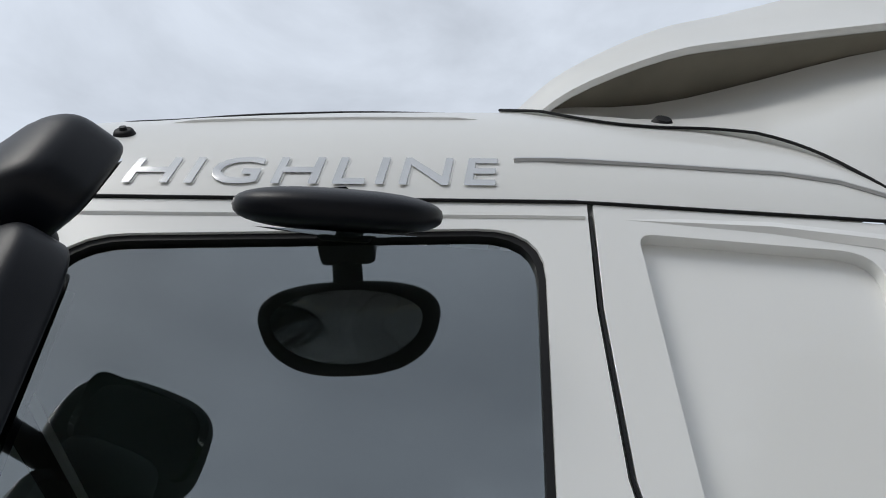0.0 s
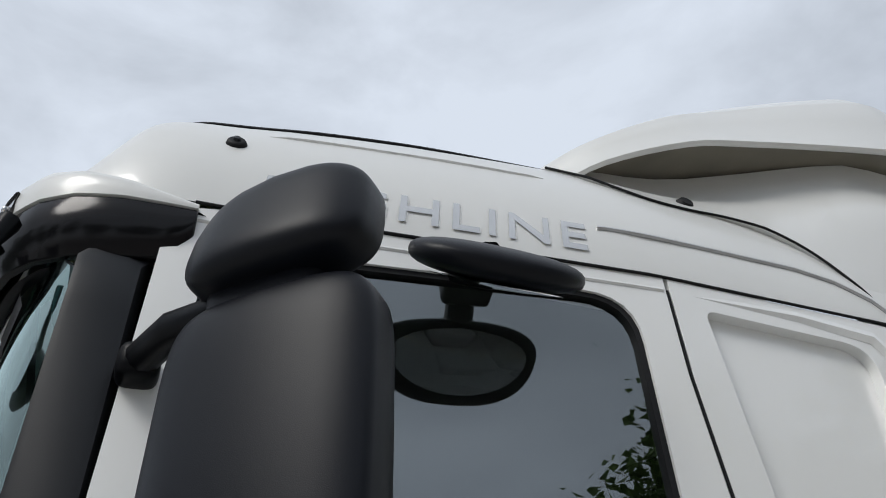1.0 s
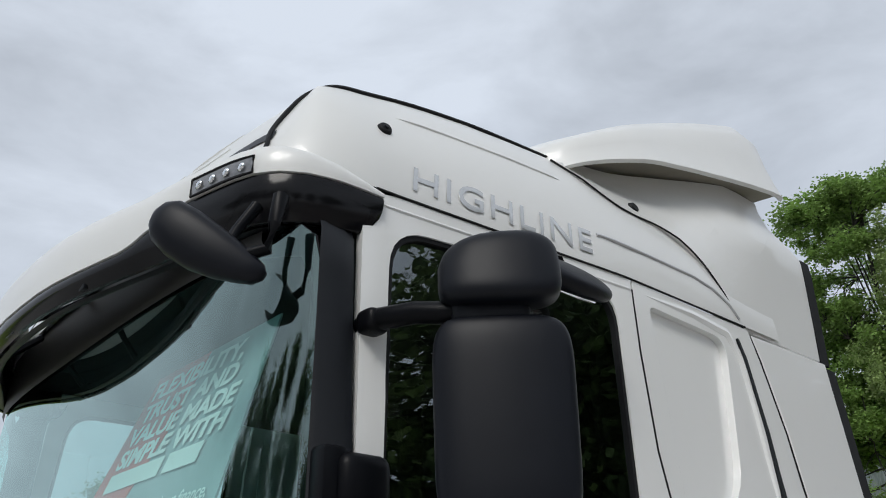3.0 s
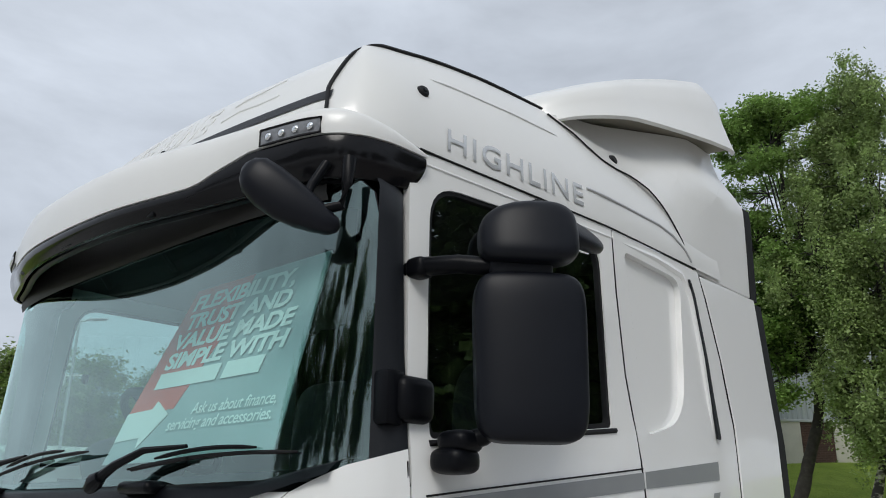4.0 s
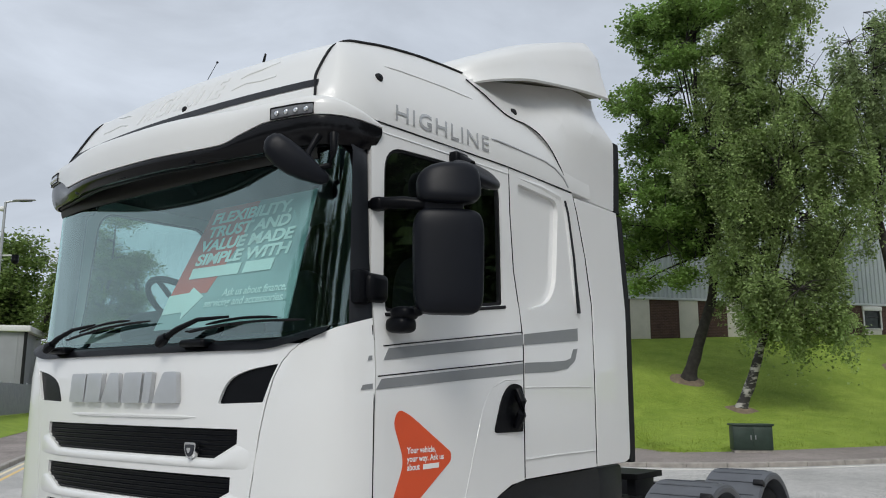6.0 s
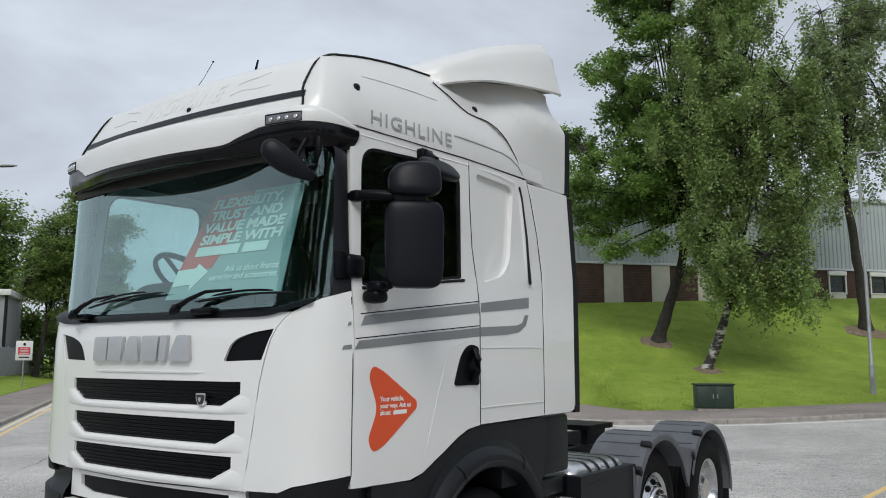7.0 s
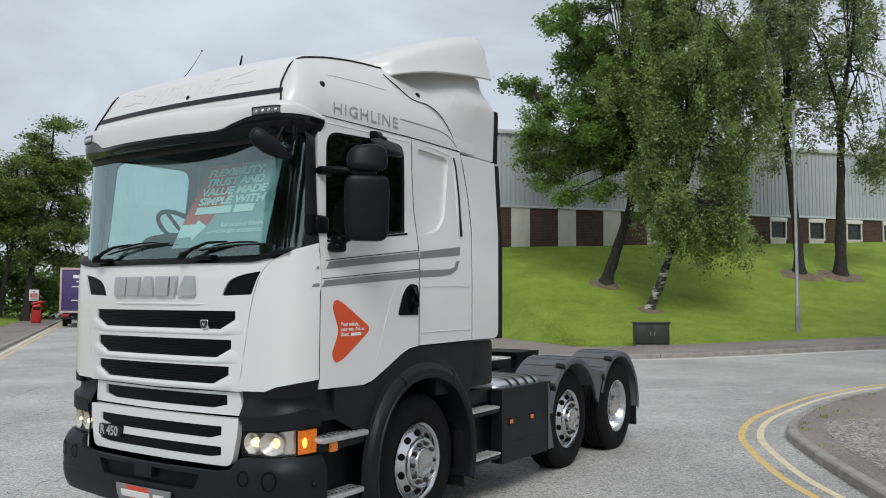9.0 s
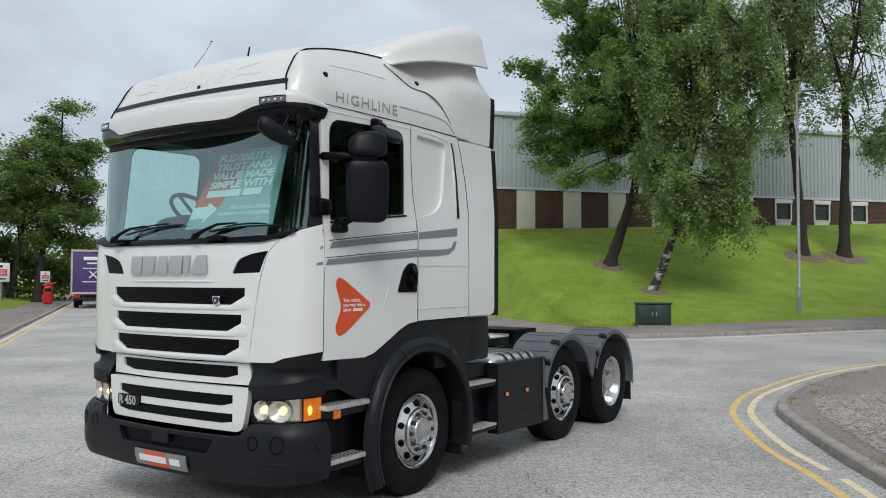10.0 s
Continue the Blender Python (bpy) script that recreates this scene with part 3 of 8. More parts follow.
# --- bumper ---
def bumper_skin(u, z, off=0.0):
    x, y, nx, ny = plan(fu(u))
    z0, z = z, fz(z)
    d = 0.035 + off - 0.10 * max(0, (0.50 - z0) / 0.16) ** 2 * 0.5 - 0.03 * max(0, (z0 - 0.64) / 0.08) ** 2
    return Vector((x * 1.0 + nx * d, y + ny * d - 0.012, z))


def bumper_panel(name, outline, mat, holes=(), thick=0.04, off=0.0, parent=truck, label="", bevel=0.008):
    us, vs = [p[0] for p in outline], [p[1] for p in outline]
    ucuts = [u for u in np.arange(-2.2, 2.2, 0.06) if min(us) < u < max(us)]
    bm = bent(flat_faces(outline, holes, ucuts, [v for v in np.arange(0.36, 0.75, 0.04) if min(vs) < v < max(vs)]), lambda u, v, o: bumper_skin(u, v, o + off), thick)
    return part(name, bm, mat, parent, label, 30, bevel)


hb = [(0.0, 0.345), (0.55, 0.345), (1.0, 0.36), (U(0.30), 0.40), (U(0.30), 0.755), (UX(0.98), 0.745), (UX(0.78), 0.735), (UX(0.72), 0.66), (0.62, 0.645), (0.0, 0.64)]
bumper = bumper_panel("bumper", hb + [(-u, z) for u, z in reversed(hb[1:-1])], BUMPER, holes=[rounded([(-0.44, 0.535), (0.44, 0.535), (0.50, 0.62), (-0.50, 0.62)], 0.02, 4)], label="dark grey plastic bumper")
bumper_panel("bumper_intake", [(-0.52, 0.525), (0.52, 0.525), (0.52, 0.63), (-0.52, 0.63)], PLASTIC, thick=0.005, off=-0.03, parent=bumper, bevel=0)
bumper_panel("towing_cover", rounded([(-0.10, 0.56), (0.07, 0.56), (0.07, 0.632), (-0.10, 0.632)], 0.01, 3), BUMPER, thick=0.03, off=0.004, parent=bumper)
for sgn in (1, -1):
    for cu, r in ((0.83, 0.042), (1.02, 0.052)):
        ring = [(sgn * cu + r * math.cos(a), 0.625 + r * math.sin(a) * 1.0) for a in np.linspace(0, 2 * math.pi, 25)[:-1]]
        ring_in = [(sgn * cu + (r - 0.009) * math.cos(a), 0.625 + (r - 0.009) * math.sin(a)) for a in np.linspace(0, 2 * math.pi, 25)[:-1]]
        bumper_panel("lamp_blank", ring, PLASTIC, holes=[ring_in], thick=0.01, off=0.003, parent=bumper, bevel=0.002)
    bm = bmesh.new()
    tube(bm, [bumper_skin(sgn * u, 0.52, 0.0) for u in np.linspace(0.68, 1.1, 10)], [0.002] + [0.006] * 8 + [0.002], 6)
    part("bumper_ridge", bm, BUMPER, bumper)
    bm = bmesh.new()
    c = bumper_skin(sgn * U(0.2), 0.60, 0.002)
    bmesh.ops.create_icosphere(bm, subdivisions=2, radius=0.022, matrix=Matrix.Translation(c))
    part("bolt_cap", bm, SEAL, bumper)
# number plate with plain bars
nplate = bumper_panel("number_plate", [(-0.265, 0.385), (0.265, 0.385), (0.265, 0.505), (-0.265, 0.505)], SILVER_FILM, thick=0.012, off=0.022, parent=truck, label="show plate in grey and red with a white bar", bevel=0.002)
bumper_panel("plate_field", [(-0.12, 0.387), (0.10, 0.387), (0.06, 0.503), (-0.16, 0.503)], POSTER_RED, thick=0.002, off=0.0245, parent=nplate, bevel=0)
for a, b in ((-0.21, 0.075), (0.11, 0.21)):
    bumper_panel("plate_bar", [(a, 0.42), (b, 0.42), (b, 0.47), (a, 0.47)], WHITE_FILM, thick=0.002, off=0.0265, parent=nplate, bevel=0)

# --- headlamps ---
for sgn in (1, -1):
    def hp(pts):
        p = [(UX(x) if y is None else U(y), z) for x, y, z in pts]
        return p if sgn > 0 else mirror_u(p)
    lamp_poly = hp([(0.762, None, 0.745), (1.0, None, 0.748), (0, 0.26, 0.765), (0, 0.26, 0.925), (1.0, None, 0.905), (0.77, None, 0.895), (0.752, None, 0.82)])
    lamp = front_panel("headlamp", lamp_poly, REFLECTOR, thick=0.02, off=-0.05, label="lit headlamp with a clear and an amber lens", bevel=0)
    # cowl above the lamp
    cowl = hp([(0.765, None, 0.90), (1.0, None, 0.912), (0, 0.27, 0.935), (0, 0.27, 1.02), (0, 0.2, 1.04), (0.98, None, 1.0), (0.775, None, 0.985)])
    front_panel("lamp_cowl", cowl, BUMPER, truck, thick=0.08, off=0.02, label="dark grey cowl over the headlamp", bevel=0.02)
    bm = bmesh.new()
    rows = []
    for z, off in ((0.96, 0.018), (0.985, 0.016), (1.01, 0.0), (1.04, -0.022), (1.07, -0.034), (1.11, -0.036), (1.155, -0.026)):
        rows.append([fskin(sgn * u, z, off) for u in np.linspace(UX(0.735), U(0.46), 16)])
    grid_mesh(bm, rows)
    part("corner_infill", bm, BUMPER, truck, "dark grey hollow moulding above the headlamp", 50)
    front_panel("corner_lip", hp([(0.88, None, 1.10), (0, 0.22, 1.11), (0, 0.262, 1.209), (0, 0.10, 1.192), (1.02, None, 1.166), (0.93, None, 1.134)]), SEAL, truck, thick=0.03, off=0.001, bevel=0.004)
    for cu, r in ((0.822, 0.066), (0.985, 0.072)):
        bm = bmesh.new()
        c = fskin(sgn * UX(cu), 0.825, -0.045)
        prof = [(0.0, 0.012), (0.012, 0.03), (0.035, r)]
        rows = []
        x, y, nx, ny = plan(fu(sgn * UX(cu)))
        nn = Vector((nx, ny, 0))
        tt = Vector((-ny, nx, 0))
        for k in range(20):
            a = 2 * math.pi * k / 20
            rows.append([c + nn * h + (tt * math.cos(a) * (1.0 if cu < 0.9 else 1.25) + Vector((0, 0, 1)) * math.sin(a)) * rr for h, rr in prof])
        grid_mesh(bm, rows, close_v=True)
        part("reflector", bm, REFLECTOR, lamp)
        bm = bmesh.new()
        bmesh.ops.create_icosphere(bm, subdivisions=2, radius=0.019 if cu < 0.9 else 0.014, matrix=Matrix.Translation(c + nn * 0.018))
        part("bulb", bm, LAMP_ON, lamp, "glowing bulb")
    clear = hp([(0.767, None, 0.75), (1.0, None, 0.753), (1.165, None, 0.759), (1.165, None, 0.912), (1.0, None, 0.90), (0.775, None, 0.89), (0.757, None, 0.82)])
    gl = front_panel("lens", clear, LENS_GLASS, lamp, thick=0.0, off=0.004, bevel=0)
    gl.visible_shadow = False
    amber = hp([(1.172, None, 0.759), (0, 0.255, 0.77), (0, 0.255, 0.92), (1.172, None, 0.912)])
    am = front_panel("indicator", amber, ORANGE_LENS, lamp, thick=0.03, off=0.003, label="amber indicator lens", bevel=0.004)
    bm = bmesh.new()
    for k in range(4):
        for j in range(5):
            bmesh.ops.create_icosphere(bm, subdivisions=1, radius=0.007, matrix=Matrix.Translation(fskin(sgn * (UX(1.185) + 0.03 * k), 0.79 + 0.026 * j, 0.003)))
    part("indicator_beads", bm, ORANGE_LENS, am)
    bm = bmesh.new()
    bmesh.ops.create_icosphere(bm, subdivisions=2, radius=0.026, matrix=Matrix.Translation(fskin(sgn * (UX(1.185) + 0.035), 0.835, 0.0)) @ Matrix.Diagonal((1.0, 0.5, 1.4, 1)))
    part("indicator_bulb", bm, AMBER_GLOW, am, "glowing amber bulb")
    # chrome divider between the clear and the amber lens
    bm = bmesh.new()
    tube(bm, [fskin(sgn * UX(1.168), z, 0.004) for z in (0.76, 0.83, 0.912)], 0.006, 6)
    part("lens_divider", bm, SEAL, lamp)
    bm = bmesh.new()
    lp = lamp_poly
    tube(bm, [fskin(*p, 0.004) for p in lp + [lp[0]]], 0.006, 6)
    part("lamp_rim", bm, SEAL, lamp)

# --- windscreen, pillars and scuttle ---
def screen(x, z, off=0.0):
    """The windscreen's surface: curved across, leaning back a little."""
    t = (z - 1.985) / 0.78
    r = min(1.05, abs(x) / 1.12)
    e = 0.55 * r ** 3.5 + 0.45 * r ** 13        # nearly flat, then turning sharply at the corner
    y = 0.0 + 0.08 * t * (1 - e) + 0.205 * e
    return Vector((x * 1.025, y - off, 2.045 + (z - 1.985) * 1.10))


ws_half = [(0.0, 1.985), (0.6, 1.985), (1.10, 1.995), (1.12, 2.03), (1.12, 2.62), (1.108, 2.685), (1.06, 2.735), (0.9, 2.785), (0.0, 2.79)]
ws_outline = ws_half + [(-x, z) for x, z in reversed(ws_half[1:-1])]
inn = [(0.0, 2.005), (0.6, 2.005), (1.085, 2.015), (1.108, 2.05), (1.108, 2.57), (1.08, 2.64), (0.9, 2.67), (0.0, 2.675)]
ws_inner = inn + [(-x, z) for x, z in reversed(inn[1:-1])]
xc = [sg * x for sg in (-1, 1) for x in (0.035, 0.105, 0.175, 0.245, 0.315, 0.385, 0.455, 0.525, 0.595, 0.665, 0.735, 0.79, 0.84, 0.88, 0.92, 0.95, 0.98, 1.005, 1.03, 1.05, 1.07, 1.085, 1.1, 1.11)]
zc = [2.1, 2.2, 2.3, 2.4, 2.5, 2.6, 2.7]
bm = bent(flat_faces(ws_outline, (), xc, zc), screen, 0.0)
glass = part("windscreen", bm, WINDSCREEN, truck, "green-tinted windscreen", 60, normals=False)
glass.visible_shadow = False
bm = bent(flat_faces(ws_outline, [ws_inner], xc, zc), lambda u, v, o: screen(u, v, o - 0.006), 0.004)
part("screen_border", bm, GLOSS_BLACK, truck, "black printed border of the windscreen")

for sgn in (1, -1):
    # black pillar between windscreen and door
    rows = []
    for z in (1.98, 2.1, 2.3, 2.5, 2.62, 2.70, 2.76, 2.83):
        a = screen(sgn * 1.121, z, 0.004)
        b = skin(sgn * U(0.282), 2.045 + (z - 1.985) * 1.10, -0.004)
        m = (a + b) / 2 + Vector((sgn * 0.005, -0.005, 0))
        if z > 2.72:
            a, b, m = (p + Vector((-sgn * 0.045, 0.02, 0)) for p in (a, b, m))
        rows.append([a + Vector((-sgn * 0.01, 0.05, 0)), a, (a * 2 + m) / 3 + Vector((sgn * 0.003, -0.003, 0)), m, (m + b) / 2 + Vector((sgn * 0.004, -0.004, 0)), b, b + Vector((-sgn * 0.05, 0.01, 0))])
    bm = bmesh.new()
    grid_mesh(bm, rows)
    part("pillar_trim", bm, BUMPER, truck, "black pillar beside the windscreen", 50)
    if sgn < 0:
        continue
    # hinge-like bracket on the pillar
    bm = bmesh.new()
    c = skin(sgn * U(0.23), 2.30)
    box(bm, c.x - 0.03, c.x + 0.035, c.y - 0.045, c.y + 0.02, 2.185, 2.325, 0.012)
    br = part("pillar_bracket", bm, PLASTIC, truck)
    bm = bmesh.new()
    box(bm, c.x + 0.02 * sgn - 0.04, c.x + 0.02 * sgn + 0.04, c.y - 0.01, c.y + 0.12, 2.195, 2.315, 0.03, 3)
    part("pillar_cap", bm, PLASTIC, br)

# black scuttle panel below the windscreen
bm = bmesh.new()
rows = []
for k, (d, z) in enumerate(((0.0, 2.0), (0.006, 2.028), (0.035, 2.04), (0.08, 2.042), (0.16, 2.052))):
    row = []
    for x in np.linspace(-1.13, 1.13, 33):
        ax = abs(x)
        front = plan(math.copysign(UX(ax), x))[1] + 0.02
        lift = 0.075 * max(0, (ax - 0.86) / 0.3) ** 1.5
        y = front + (screen(x, 2.0).y - front + 0.02) * k / 4
        row.append(Vector((x * (1 - 0.01 * k), y, z + lift)))
    rows.append(row)
grid_mesh(bm, rows)
scuttle = part("scuttle_panel", bm, PLASTIC, truck, "black scuttle below the windscreen")
for x in (-0.66, 0.46):
    bm = bmesh.new()
    box(bm, x - 0.085, x + 0.085, -0.05, 0.02, 2.02, 2.055, 0.016, 3)
    part("washer_cover", bm, PLASTIC, scuttle)


def wiper(x0, xe, x1, z1):
    """An arm from its pivot on the scuttle to an elbow, and a long blade held by a bracket."""
    w = new("wiper")
    w.parent = truck
    w["label"] = "black windscreen wiper arm and blade"
    a, e = Vector((x0, -0.075, 2.055)), Vector((xe, -0.045, 2.135))
    end = Vector((x1, screen(x1, 2.05).y - 0.03, z1))
    bm = bmesh.new()
    tube(bm, [a, a.lerp(e, 0.45) + Vector((0, -0.006, 0.006)), e, e.lerp(end, 0.30) + Vector((0, 0.0, 0.012))], [0.016, 0.013, 0.010, 0.006], 8)
    part("arm", bm, PLASTIC, w)
    bm = bmesh.new()
    tube(bm, [a + Vector((-0.03, 0, -0.02)), a + Vector((0, 0, 0.0)), a + Vector((0.03, 0, 0.012))], [0.018, 0.026, 0.018], 10)
    part("pivot", bm, PLASTIC, w)
    lo = a.lerp(e, 0.55) + Vector((0, 0.02, -0.012))
    bm = bmesh.new()
    tube(bm, [lo.lerp(end, k / 9) + Vector((0, 0, 0.014 * math.sin(k / 9 * math.pi))) for k in range(10)], [0.003] + [0.006] * 8 + [0.003], 6)
    part("blade", bm, SEAL, w)
    bm = bmesh.new()
    tube(bm, [lo.lerp(end, k) + Vector((0, -0.012, 0.020 + 0.012 * math.sin((k - 0.2) / 0.6 * math.pi))) for k in np.linspace(0.2, 0.8, 9)], [0.003] + [0.006] * 7 + [0.003], 6)
    part("bracket", bm, PLASTIC, w)
    bm = bmesh.new()
    tube(bm, [lo.lerp(end, 0.05) + Vector((0, -0.01, -0.004)), lo.lerp(end, 0.4) + Vector((0, -0.01, 0.012))], [0.005, 0.005], 6)
    part("washer_tube", bm, SEAL, w)


wiper(-0.66, -0.50, 0.12, 2.150)
wiper(0.30, 0.50, 1.02, 2.118)

# --- roof ---
ROOF_V = [0.0, 0.1, 0.18, 0.28, 0.38, 0.46, 0.54, 0.66, 0.76, 0.88, 1.0]
ROOF_D = [-0.02, -0.02, -0.005, 0.04, 0.10, 0.16, 0.24, 0.39, 0.54, 0.74, 0.94]
ROOF_Z = [3.005, 3.07, 3.12, 3.21, 3.32, 3.392, 3.442, 3.505, 3.545, 3.572, 3.585]


def roof(u, v, off=0.0):
    """v from 0 at the gutter to 1 at the crown: steep sides, and a front that rolls back over the cab."""
    x, y, nx, ny = plan(u)
    th = v * math.pi / 2
    s = math.sin(th)
    front = ny * ny
    d0 = inset(3.0, y) - off * (1 - 0.8 * s * s)
    x, y1 = x - nx * d0, y - ny * d0
    zt = float(np.interp(y, [0.0, 0.4, 0.6, 0.9, 1.3, 2.4], [3.46, 3.505, 3.54, 3.57, 3.585, 3.58]))
    side_in = 0.30 * (0.62 * s * s + 0.38 * (1 - math.cos(th)) + 0.04 * s)
    df = float(np.interp(v, ROOF_V, ROOF_D))
    fade = max(0.0, 1 - max(0.0, y - 0.02) / max(0.40, 1.7 * df))
    z = (3.005 + (zt - 3.005) * s) * (1 - front) + float(np.interp(v, ROOF_V, ROOF_Z)) * front
    return Vector((x * (1 - side_in / 1.26), y1 + df * fade * fade * (0.4 + 0.6 * front), z + off * s))


ROOF_UV = [(u, v) for u in np.linspace(UX(0.90), U(1.7), 150) for v in np.linspace(0.06, 0.95, 110)]
ROOF_PTS = np.array([tuple(roof(u, v)) for u, v in ROOF_UV])


def roof_at(q):
    """The place on the roof nearest to a point, as (u, v)."""
    return ROOF_UV[int(((ROOF_PTS - np.array(tuple(q))) ** 2).sum(axis=1).argmin())]


RU = [U(2.25), U(2.05), U(1.85), U(1.65), U(1.45), U(1.25), U(1.05), U(0.85), U(0.68), U(0.54), U(0.44)] + list(np.linspace(U_SIDE, UX(0.80), 30)) + [UX(0.7), UX(0.5), UX(0.25), 0.0]
RU = RU + [-u for u in reversed(RU[:-1])]
RV = list(np.linspace(0, 0.9, 31)) + [0.94, 1.0]
bm = bmesh.new()
vr = grid_mesh(bm, [[roof(u, v) for u in RU] for v in RV])
top = vr[-1]
n = len(top)
for i in range(n // 2):
    a, b = top[i], top[n - 1 - i]
    c, d = top[i + 1], top[n - 2 - i]
    if len({a, b, c, d}) == 4:
        bm.faces.new((a, c, d, b))
    elif len({a, b, c}) == 3:
        bm.faces.new((a, c, b))
roof_part = part("roof", bm, PAINT_TRIM_DIM, truck, "white high roof of the cab", 40)
# dark seam strip that frames the front of the roof
for sgn in (1, -1):
    bm = bmesh.new()
    seam = [(1.0, 0.115, 3.07), (0.985, 0.14, 3.12), (0.955, 0.18, 3.17), (0.95, 0.22, 3.265), (0.95, 0.29, 3.35), (0.95, 0.37, 3.42), (0.95, 0.47, 3.461), (0.95, 0.61, 3.49), (0.948, 0.8, 3.522), (0.944, 1.0, 3.55), (0.94, 1.3, 3.572)]
    line = [roof(*roof_at(q), 0.006) for q in curve_through(seam, 5)]
    for _ in range(6):
        line = [line[0]] + [(line[k - 1] + line[k] * 2 + line[k + 1]) / 4 for k in range(1, len(line) - 1)] + [line[-1]]
    tube(bm, [Vector((sgn * q.x, q.y, q.z)) for q in line], 0.0065, 6)
    part("roof_seam", bm, SEAL, roof_part)
    # screw cap
    for y, v in ((0.42, 0.30),):
        bm = bmesh.new()
        c = roof(sgn * U(y), v, 0.0)
        n_ = (roof(sgn * U(y), v, 0.02) - c).normalized()
        n_ = Vector((sgn * 0.95, -0.1, 0.3)).normalized()
        q = n_.to_track_quat("Z", "Y").to_matrix().to_4x4()
        bmesh.ops.create_cone(bm, cap_ends=True, segments=20, radius1=0.024, radius2=0.018, depth=0.014, matrix=Matrix.Translation(c + n_ * 0.004) @ q)
        cap = part("screw_cap", bm, SEAL, roof_part, "black rubber screw cap", bevel=0.003)
        bm = bmesh.new()
        bmesh.ops.create_cone(bm, cap_ends=True, segments=12, radius1=0.008, radius2=0.007, depth=0.006, matrix=Matrix.Translation(c + n_ * 0.014) @ q)
        part("screw_head", bm, BUMPER, cap)
    # silver writing and line on the side of the roof
    bm = text_mesh("HIGHLINE", 0.112, 0.0002, 0.12, 1.12)
    w = max(v.co.x for v in bm.verts)
    flat = [(v.co.x / w, v.co.y) for v in bm.verts]
    # white copy, shifted down and back, paints the glint on the letters' edges
    base = bm.copy()
    for src, offs, mat, lab in ((bm, 0.004, BRIGHT, "silver"), (base, 0.0015, WHITE_FILM, "white")):
        for v, (fx, fy) in zip(src.verts, flat):
            yy = 0.465 + fx * 0.70 + (0.004 if offs < 0.002 else 0)
            if sgn < 0:
                yy = 0.465 + (1 - fx) * 0.70
            v.co = roof(sgn * U(yy), 0.048 + (fy - (0.004 if offs < 0.002 else 0)) * 1.18, offs)
        if offs > 0.002:
            bmesh.ops.solidify(src, geom=src.faces[:], thickness=0.006)
        part("writing", src, mat, roof_part, lab + " layer of raised lettering with painted glint on the roof side", 30)
    bm = bmesh.new()
    path = [(1.195, 0.135), (1.21, 0.138), (1.5, 0.14), (1.72, 0.14), (1.83, 0.12), (1.92, 0.075), (1.98, 0.01)]
    fine = []
    for i in range(len(path) - 1):
        for k in range(5):
            t = k / 5
            fine.append((path[i][0] * (1 - t) + path[i + 1][0] * t, path[i][1] * (1 - t) + path[i + 1][1] * t))
    tube(bm, [roof(sgn * U(y), v, 0.001) for y, v in fine], [0.006] * len(fine), 6)
    part("silver_line", bm, LETTER, roof_part)
    bm = bmesh.new()
    tube(bm, [roof(sgn * U(y), 0.44 - 0.03 * y, -0.002) for y in np.linspace(0.48, 1.15, 14)], [0.001] + [0.008] * 12 + [0.001], 6)
    part("pressing", bm, PAINT, roof_part)
    bm = bmesh.new()
    tube(bm, [roof(sgn * U(y), 0.0, 0.002) - Vector((0, 0, 0.003)) for y in np.linspace(0.36, 2.0, 24)], 0.0035, 6)
    part("gutter_seal", bm, SEAL, roof_part)
# embossed front lettering, white on white
bm = text_mesh("HIGHLINE", 0.135, 0.004, 0.12, 1.15, "CENTER")
for v in bm.verts:
    v.co = roof(0.02 + v.co.x * 1.05, 0.285 + v.co.y * 1.15, 0.0025)
bmesh.ops.solidify(bm, geom=bm.faces[:], thickness=0.006)
part("writing", bm, PAINT_TRIM_DIM, roof_part, "white raised lettering on the roof front", 30)
for sgn in (1, -1):
    for pts in ([(0.49, 0.36), (0.54, 0.375), (0.63, 0.385), (0.73, 0.41)], [(0.46, 0.30), (0.55, 0.32), (0.66, 0.31), (0.755, 0.315)]):
        bm = bmesh.new()
        tube(bm, [roof(sgn * u, v, -0.002) for u, v in pts], 0.006, 6)
        part("pressing", bm, PAINT_TRIM_DIM, roof_part)
# grey strip across the roof front
bm = bmesh.new()
us = np.linspace(-UX(1.06), UX(1.06), 41)
grid_mesh(bm, [[roof(u, v, 0.004) for u in us] for v in (0.185, 0.20, 0.215, 0.23)])
part("roof_strip", bm, BUMPER, roof_part, "dark grey strip across the roof front")
bm = bmesh.new()
c = roof(0.12, 0.265, 0.0)
bmesh.ops.create_icosphere(bm, subdivisions=2, radius=0.018, matrix=Matrix.Translation(c) @ Matrix.Diagonal((1, 0.5, 1, 1)))
part("screw_cap", bm, SEAL, roof_part)
# aerials
bm = bmesh.new()
a = Vector((-0.80, 0.70, 3.51))
tube(bm, [a, a + Vector((0.12, 0.0, 0.09)), a + Vector((0.25, 0.0, 0.19)), a + Vector((0.34, 0.0, 0.285))], [0.004, 0.003, 0.002, 0.002], 5)
aer = part("whip_aerial", bm, PLASTIC, roof_part)
bm = bmesh.new()
bmesh.ops.create_icosphere(bm, subdivisions=1, radius=0.008, matrix=Matrix.Translation(a + Vector((0.34, 0.0, 0.285))))
part("aerial_tip", bm, PLASTIC, aer)
bm = bmesh.new()
tube(bm, [Vector((0.28, 0.42, 3.40)), Vector((0.28, 0.43, 3.50)), Vector((0.275, 0.45, 3.57))], [0.010, 0.008, 0.006], 7)
part("stub_aerial", bm, PLASTIC, roof_part)
bm = bmesh.new()
